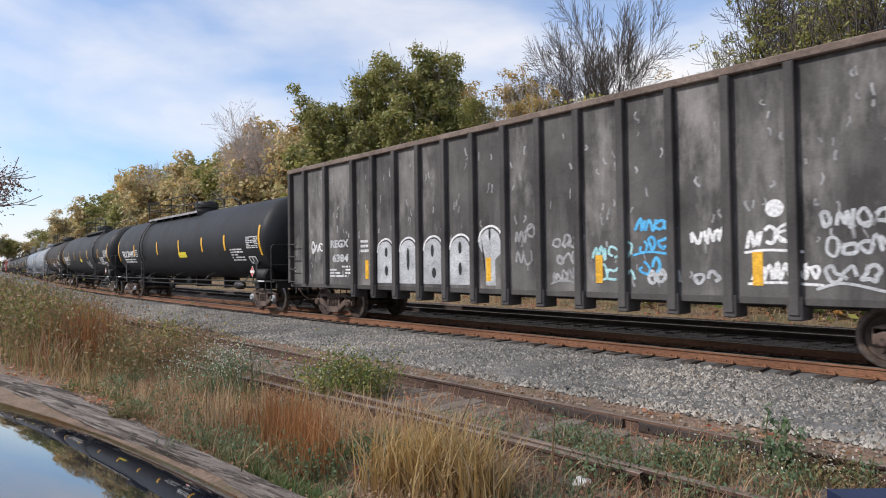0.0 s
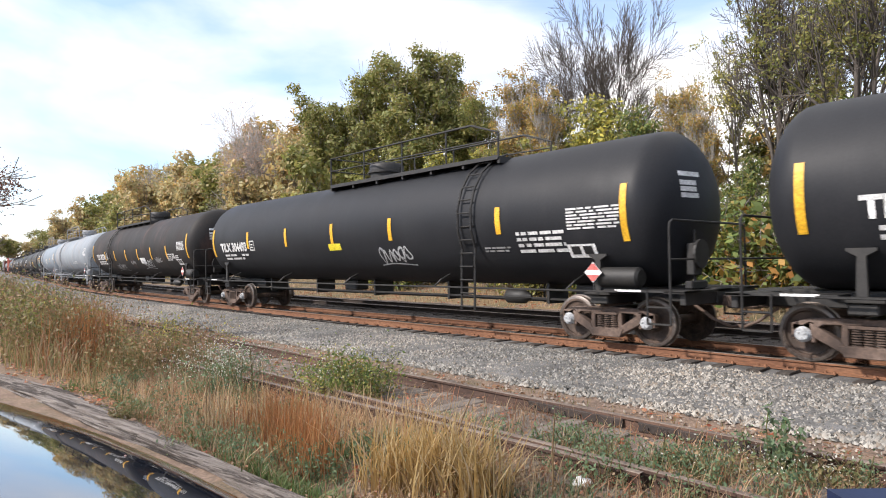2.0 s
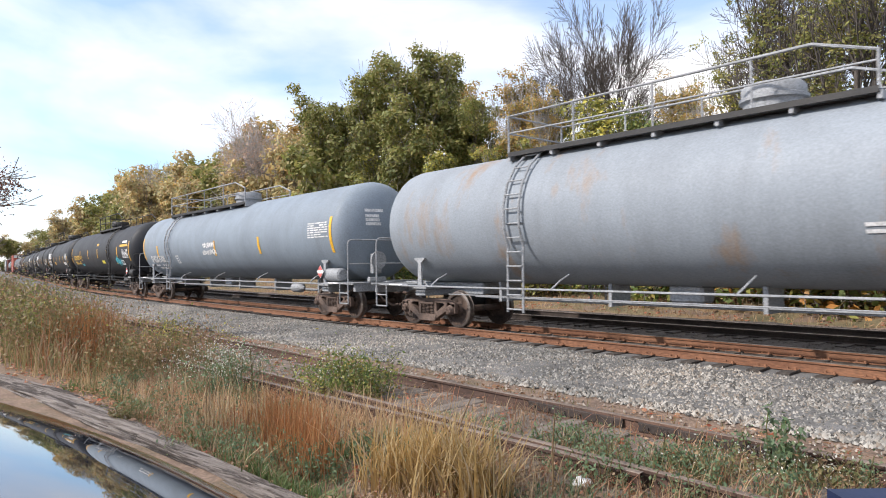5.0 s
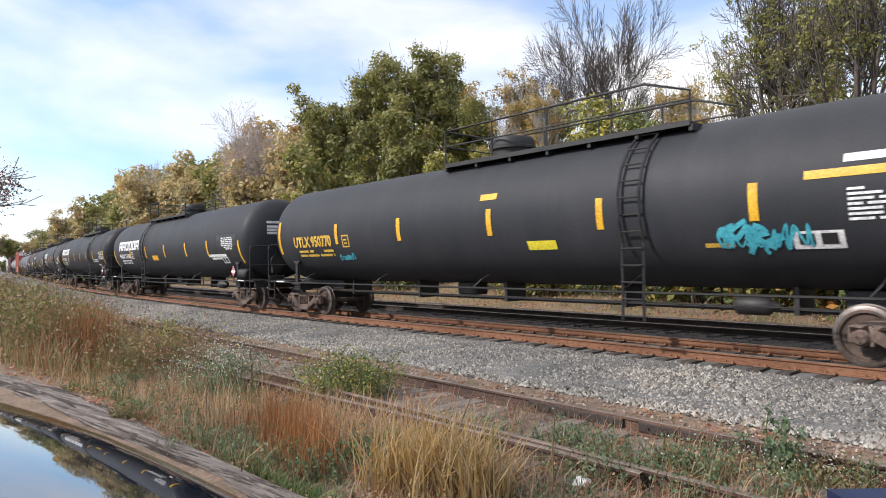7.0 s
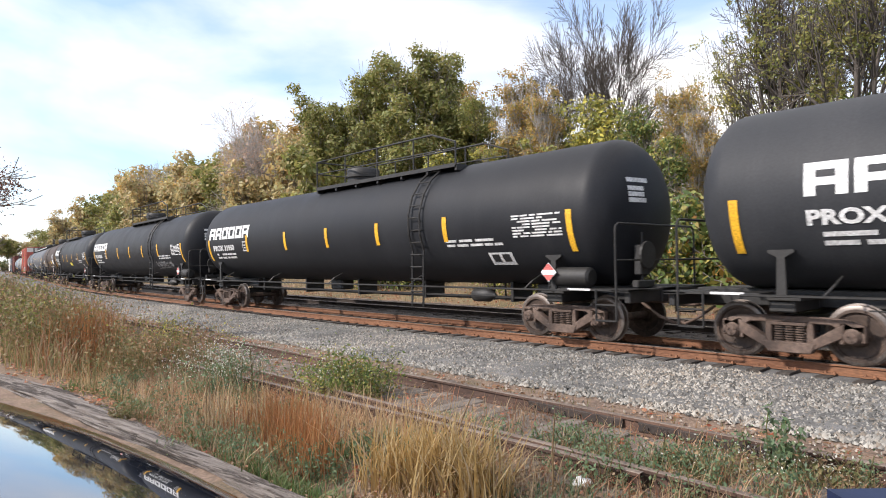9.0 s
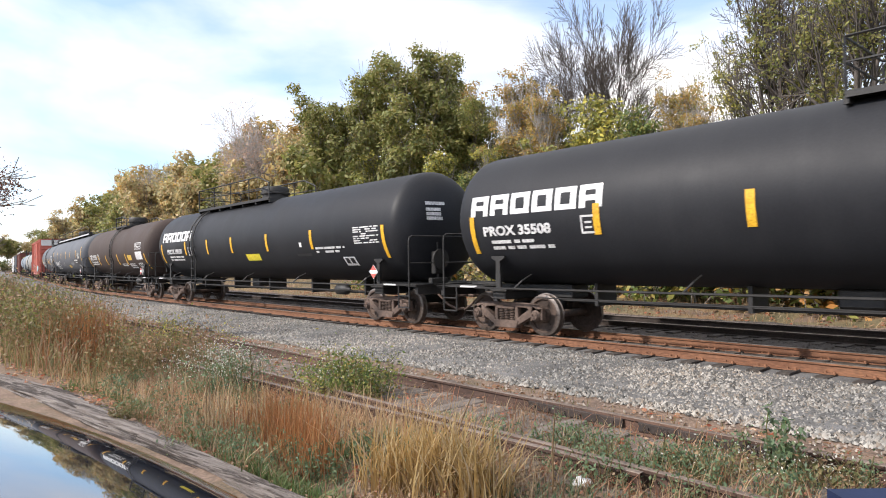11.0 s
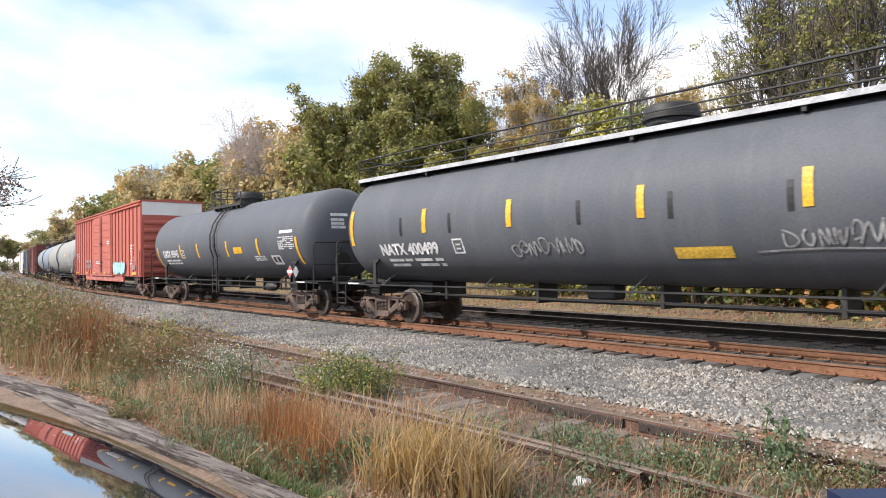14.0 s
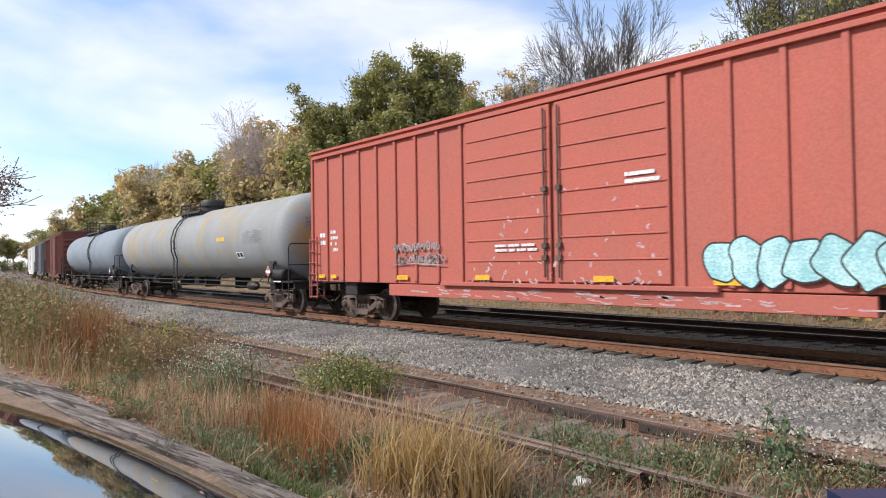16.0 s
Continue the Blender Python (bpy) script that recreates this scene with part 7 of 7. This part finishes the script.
for i, (x, y) in enumerate(((-7.85, 3.0), (-7.75, 3.08), (-7.65, 3.0), (-7.3, 3.4), (-3.5, 4.3), (-5.0, 4.5))):
    st = thing("dead_stalk", "bare straw-coloured dead stalk", "weed", "dead stalks", pose(x, y, ground_z(x, y, across(x, y)) - 0.02))
    lean = Vector((g.normal(0, 0.25), g.normal(0, 0.25), 1)).normalized()
    part("stalk", raw_mesh("stalk", *limbs([((0, 0, 0), tuple(lean * 0.4), 0.010, 0.008), (tuple(lean * 0.4), tuple(lean * 0.72 + Vector((0.03, 0, 0))), 0.008, 0.005)], 5), M["straw"]), None, st)

lit = np.array([(x, y, ground_z(x, y, across(x, y)) + 0.012) for x, y in [(g.uniform(-30, 1), g.uniform(1.2, 7.4)) for _ in range(9000)] if y > log_y(x) + 0.1])
tagged(new("leaf_litter", raw_mesh("leaf_litter", *leaf_cards(g, lit, 0.03, 26000, 0.034, 0.85), M["litter"])), "brown fallen leaves scattered over the ground", "leaves", kind="stuff")
lb = []
for _ in range(3000):
    x, y, a = along(g.uniform(-40, 12), g.uniform(8.8, 13))
    lb.append((x, y, ground_z(x, y, across(x, y)) + 0.05))
tagged(new("bank_litter", raw_mesh("bank_litter", *leaf_cards(g, np.array(lb), 0.03, 6000, 0.06, 0.8), M["litter"])), "orange-brown fallen leaves on the far bank", "leaves", kind="stuff")


# ---- stones ----
def stones(name, label, mat, rng, n, s0, s1, w0, w1, size, dense=2.0, lift=0.02):
    """Crushed stones as uneven lumps half sunk in the bed, closer together near the camera."""
    oct_v = np.array([(1, 0, -0.5), (-1, 0, -0.5), (0, 1, -0.5), (0, -1, -0.5), (0, 0, 0.9)], float)
    oct_f = np.array([(0, 2, 4), (2, 1, 4), (1, 3, 4), (3, 0, 4)])
    s = s1 - (s1 - s0) * rng.uniform(0, 1, n) ** dense
    w = rng.uniform(w0, w1, n)
    P = []
    for a, b in zip(s, w):
        x, y, _ = along(a, b - CY)
        P.append((x, y, ground_z(x, y, b) + lift))
    P = np.array(P)
    k = size * rng.uniform(0.55, 1.35, (n, 1, 1))
    v = oct_v[None] * rng.uniform(0.55, 1.2, (n, 5, 1)) * k + rng.normal(0, 0.25, (n, 5, 3)) * k
    v[:, :, 2] *= 0.8
    ang = rng.uniform(0, 6.283, n)
    c, sn = np.cos(ang)[:, None], np.sin(ang)[:, None]
    vx, vy = v[:, :, 0] * c - v[:, :, 1] * sn, v[:, :, 0] * sn + v[:, :, 1] * c
    v = np.stack([vx, vy, v[:, :, 2]], -1) + P[:, None]
    f = (oct_f[None] + (np.arange(n) * 5)[:, None, None]).reshape(-1, 3)
    return tagged(new(name, raw_mesh(name, v.reshape(-1, 3), f, M[mat])), label, "stones", kind="stuff")


stones("ballast_stones", "loose pale grey crushed stones of the ballast shoulder", "stone", g, 112000, -80, 4, 7.55, 10.7, 0.034, 2.1, 0.024)
stones("dark_stones", "dark brown stones between the rails", "dark_stone", g, 20000, -50, 4, 11.3, 19.5, 0.032, 1.6, 0.03)
stones("siding_stones", "brownish old stones of the siding", "brown_stone", g, 11000, -32, 4, 4.3, 7.8, 0.024, 1.7, 0.02)


# ---- the old log ----
def log_timber():
    """A weathered squared log, split and hollowed along its top."""
    bm = bmesh.new()
    n, prev = 64, None
    xs = [-22 + 0.06 * i for i in range(316)]
    splits = (0.5, 0.95, 1.35, 1.75, 2.15, 2.6, 3.0, 3.5)
    for i, x in enumerate(xs):
        y = log_y(x)
        rr = 1.0 + 0.10 * noise.noise((x * 0.5, 3, 1))
        cur = []
        for k in range(n):
            a = 2 * math.pi * k / n
            ca, sa = math.cos(a), math.sin(a)
            sq = lambda c: math.copysign(abs(c) ** 0.6, c)
            bumpy = 1 + 0.09 * noise.noise((x * 0.9, a * 1.6, 2)) + 0.20 * noise.noise((x * 0.6, a * 4.0, 7)) + 0.05 * noise.noise((x * 4.0, a * 9.0, 4))
            crack = 0.30 * max(0.0, noise.noise((x * 0.35, 0, 5)) + 0.25) * math.exp(-((a - math.pi * 0.62) / 0.30) ** 2) if -14 < x < -7.5 else 0.0
            for q, ak in enumerate(splits):
                gap = noise.noise((x * 0.55 + 7 * q, q * 3.1, 2)) + 0.12
                if gap > 0:
                    crack += 0.13 * min(1.0, gap * 3) * math.exp(-((a - ak - 0.22 * noise.noise((x * 0.4, q, 9))) / 0.07) ** 2)
            f = rr * bumpy * (1 - crack * 2.2)
            cur.append(bm.verts.new((x, y + f * sq(ca) * log_w(x), -0.30 + f * sq(sa) * 0.145)))
        if prev:
            for k in range(n):
                j = (k + 1) % n
                bm.faces.new((prev[k], prev[j], cur[j], cur[k]))
        else:
            bm.faces.new(cur)
        prev = cur
    bm.faces.new(prev[::-1])
    bmesh.ops.recalc_face_normals(bm, faces=bm.faces)
    return bm


lm, lnt, lbs = base_mat("weathered_wood")
grain = noise_node(lnt, 9.0, 8, 0.75, (0.16, 1.6, 1.6))
split = noise_node(lnt, 4.0, 6, 0.7, (0.14, 2.4, 2.4), offset=(4, 2, 1))
lc = ramp_node(lnt, grain, [(0.38, (0.045, 0.034, 0.028)), (0.46, (0.15, 0.125, 0.11)), (0.66, (0.31, 0.275, 0.245))])
lc = mix_col(lnt, ramp_node(lnt, split, [(0.43, (1, 1, 1)), (0.48, (0, 0, 0))]), lc, (0.045, 0.034, 0.028))
lnt.links.new(lc, lbs.inputs["Base Color"])
for nd in lnt.nodes:
    if nd.bl_idname == "ShaderNodeMapping":
        nd.vector_type = "TEXTURE"
        nd.inputs["Rotation"].default_value = (0, 0, 0.16)
        nd.inputs["Scale"].default_value = (9.0, 0.5, 0.5)
lbs.inputs["Roughness"].default_value = 0.9
bump(lnt, lbs, grain, 1.0, 0.06)
log = thing("fallen_log", "long weathered grey log, cracked and splitting, lying in the grass", "log")
part("log_wood", log_timber(), lm, log, "", True)
bm = bmesh.new()
for k in range(3):
    rr = 0.05 + 0.035 * k
    stroke(bm, [(rr * math.cos(a) * 1.5, rr * math.sin(a)) for a in [2 * math.pi * i / 10 for i in range(11)]], 0.012, lambda x, z: (-6.75 + x, 2.34 + z * 0.7, -0.135 + z * 0.02))
part("knot", bm, M["tie"], log, "dark knot in the wood")
for i, x in enumerate((-8.5, -8.6)):
    weed("log_weed", "small green weed growing out of the log", 220 + i, "green_grass", x, 2.33, 8, 0.22, 200, 0.02, 0.2)


# ---- scraps ----
def lump(name, label, x, y, z, s, mat, seed, category):
    rng = random.Random(seed)
    bm = bmesh.new()
    bmesh.ops.create_icosphere(bm, subdivisions=2, radius=1)
    for v in bm.verts:
        k = 1 + 0.25 * noise.noise(v.co * 1.5 + Vector((seed, 0, 0)))
        v.co = Vector((v.co.x * s[0], v.co.y * s[1], v.co.z * s[2])) * k
    ob = tagged(new(name, mesh_of(bm, name, M[mat], True)), label, category)
    ob.matrix_basis = pose(x, y, z, 0, 0, rng.uniform(0, 180))


lump("stone_block", "white rough stone lying in the grass", -3.46, 4.63, -0.27, (0.10, 0.07, 0.06), "label", 1, "stone")
lump("crumpled_bag", "pale crumpled plastic bag beside the rail", -2.91, 6.55, -0.20, (0.14, 0.07, 0.06), "silver", 2, "litter")
lump("paper_scrap", "white scrap of litter in the weeds", -19.5, 4.6, 0.05, (0.07, 0.05, 0.06), "label", 3, "litter")

# the dark glossy vehicle parked beside the camera
def bonnet_edge(x):
    """Plan of the bonnet's far edge: bows in towards the nose."""
    pts = ((-3.3, -0.10), (-3.05, 0.20), (-2.78, 0.354), (-2.37, 0.452), (-1.99, 0.52), (-1.66, 0.562), (-1.38, 0.585), (-1.19, 0.597), (-0.75, 0.61), (-0.5, 0.615))
    for (xa, ya), (xb, yb) in zip(pts, pts[1:]):
        if xa <= x <= xb:
            return ya + (yb - ya) * (x - xa) / (xb - xa)
    return -0.1


SLOPES = ((0.0, 75), (0.03, 42), (0.07, 27), (0.13, 19), (0.24, 14.5), (0.36, 9.8), (0.48, 7.2), (0.65, 5.2))


def bonnet_z(d):
    """Height below the crown, d metres in from the edge."""
    drop, u = 0.0, 0.65
    while u > d + 1e-6:
        step = min(0.005, u - d)
        m = u - step / 2
        for (da, sa), (db, sb) in zip(SLOPES, SLOPES[1:]):
            if da <= m <= db:
                drop += step * math.tan(radians(sa + (sb - sa) * (m - da) / (db - da)))
        u -= step
    return -drop


CROWN = 1.340
DEPTHS = [0.0, 0.006, 0.012, 0.02, 0.03, 0.042, 0.055, 0.07, 0.09, 0.11, 0.13, 0.155, 0.18, 0.21, 0.25, 0.3, 0.35, 0.4, 0.46, 0.52, 0.58, 0.65]
DROPS = [bonnet_z(d) for d in DEPTHS]
blue_m = car_paint("dark_blue_car_paint", (0.010, 0.013, 0.022), (0.014, 0.017, 0.026), 0.3, 0.2, 0.12)
bb = blue_m.node_tree.nodes["Principled BSDF"]
for link in list(bb.inputs["Roughness"].links) + list(bb.inputs["Normal"].links):
    blue_m.node_tree.links.remove(link)
bb.inputs["Roughness"].default_value = 0.03
bb.inputs["Specular IOR Level"].default_value = 0.5
bb.inputs["IOR"].default_value = 1.5
bb.inputs["Coat Weight"].default_value, bb.inputs["Coat Roughness"].default_value, bb.inputs["Coat IOR"].default_value = 0.6, 0.01, 1.5
car_by = thing("parked_vehicle", "dark glossy vehicle bonnet mirroring sky, trees and train", "vehicle", "", pose(0, 0, 0))
bm, prev = bmesh.new(), None
for i in range(84):
    x = -2.98 + 0.03 * i
    e, sag = sum(bonnet_edge(min(-0.5, max(-3.3, x + 0.05 * q))) for q in range(-4, 5)) / 9, -0.25 * max(0.0, (-2.75 - x)) ** 1.5
    row = [(x, e + 0.012, CROWN + DROPS[0] + sag - 0.35), (x, e + 0.004, CROWN + DROPS[0] + sag - 0.03)]
    row += [(x, e - d, CROWN + z + sag) for d, z in zip(DEPTHS, DROPS)]
    row += [(x, -1.1 - e + d, CROWN + z + sag) for d, z in reversed(list(zip(DEPTHS, DROPS)))]
    cur = [bm.verts.new(c) for c in row]
    if prev:
        for k in range(len(cur) - 1):
            bm.faces.new((prev[k], prev[k + 1], cur[k + 1], cur[k]))
    prev = cur
bmesh.ops.recalc_face_normals(bm, faces=bm.faces)
part("bonnet", bm, blue_m, car_by, "glossy dark curved bonnet", True)
bm = box(bmesh.new(), -2.9, -0.55, -1.45, 0.28, 0.15, 0.95, 0.08)
part("front_body", bm, blue_m, car_by)
for x in (-2.45,):
    for y0 in (-1.52, 0.14):
        bm = lathe_y(bmesh.new(), [(y0, 0.25), (y0 + 0.02, 0.36), (y0 + 0.24, 0.36), (y0 + 0.26, 0.25)], 24, (x, 0, 0.16))
        part("tyre", bm, M["iron"], car_by, "black tyre", True)
bm = bmesh.new()
bmesh.ops.create_cube(bm, size=1)
for v in bm.verts:
    v.co = Vector((v.co.x * 0.95, v.co.y * 0.3, v.co.z * 1.44))
bmesh.ops.bevel(bm, geom=list(bm.edges), offset=0.1, segments=5, affect="EDGES")
part("open_door", bm, car_paint("blue_trim_paint", (0.012, 0.022, 0.06), (0.02, 0.03, 0.06), 0.3, 0.2, 0.3), car_by, "dark blue door standing open", True).matrix_basis = pose(-0.13, 1.51, 0.532, 0, 0, 48.4)

# ---- sleepers and tie plates, one by one ----
SLEEPERS = [sleeper_mesh("sleeper", M["tie"], seed=i) for i in range(4)]
OLD = [sleeper_mesh("sleeper", M["old_tie"], 2.5, 0.22, 0.15, seed=9 + i) for i in range(4)]
PLATE = plate_mesh()
rng = random.Random(2)
for trk, meshes, off, z, count, gap, first, plates in ((main_track, SLEEPERS, 0.0, -0.155, 150, 0.52, 12.0, 60), (second_track, SLEEPERS, 4.05, -0.155, 90, 0.55, 12.0, 0), (siding, OLD, -6.3, -0.262, 75, 0.58, 8.0, 0)):
    for i in range(count):
        s = first - gap * i + rng.uniform(-0.03, 0.03)
        x, y, a = along(s, off + rng.uniform(-0.05, 0.05))
        part("sleeper", meshes[i % 4], None, trk).matrix_basis = pose(x, y, z + rng.uniform(-0.015, 0.01), 0, 0, -math.degrees(a) + rng.uniform(-2, 2))
        if i < plates:
            for d in (-GAUGE, GAUGE):
                x, y, a = along(s, off + d)
                part("tie_plate", PLATE, None, trk).matrix_basis = pose(x, y, z + 0.0, 0, 0, -math.degrees(a))

# small print too fine to pick apart
for ob in bpy.data.objects:
    if ob.name.startswith("stencil_panel"):
        tagged(ob, kind="stuff")


motions()
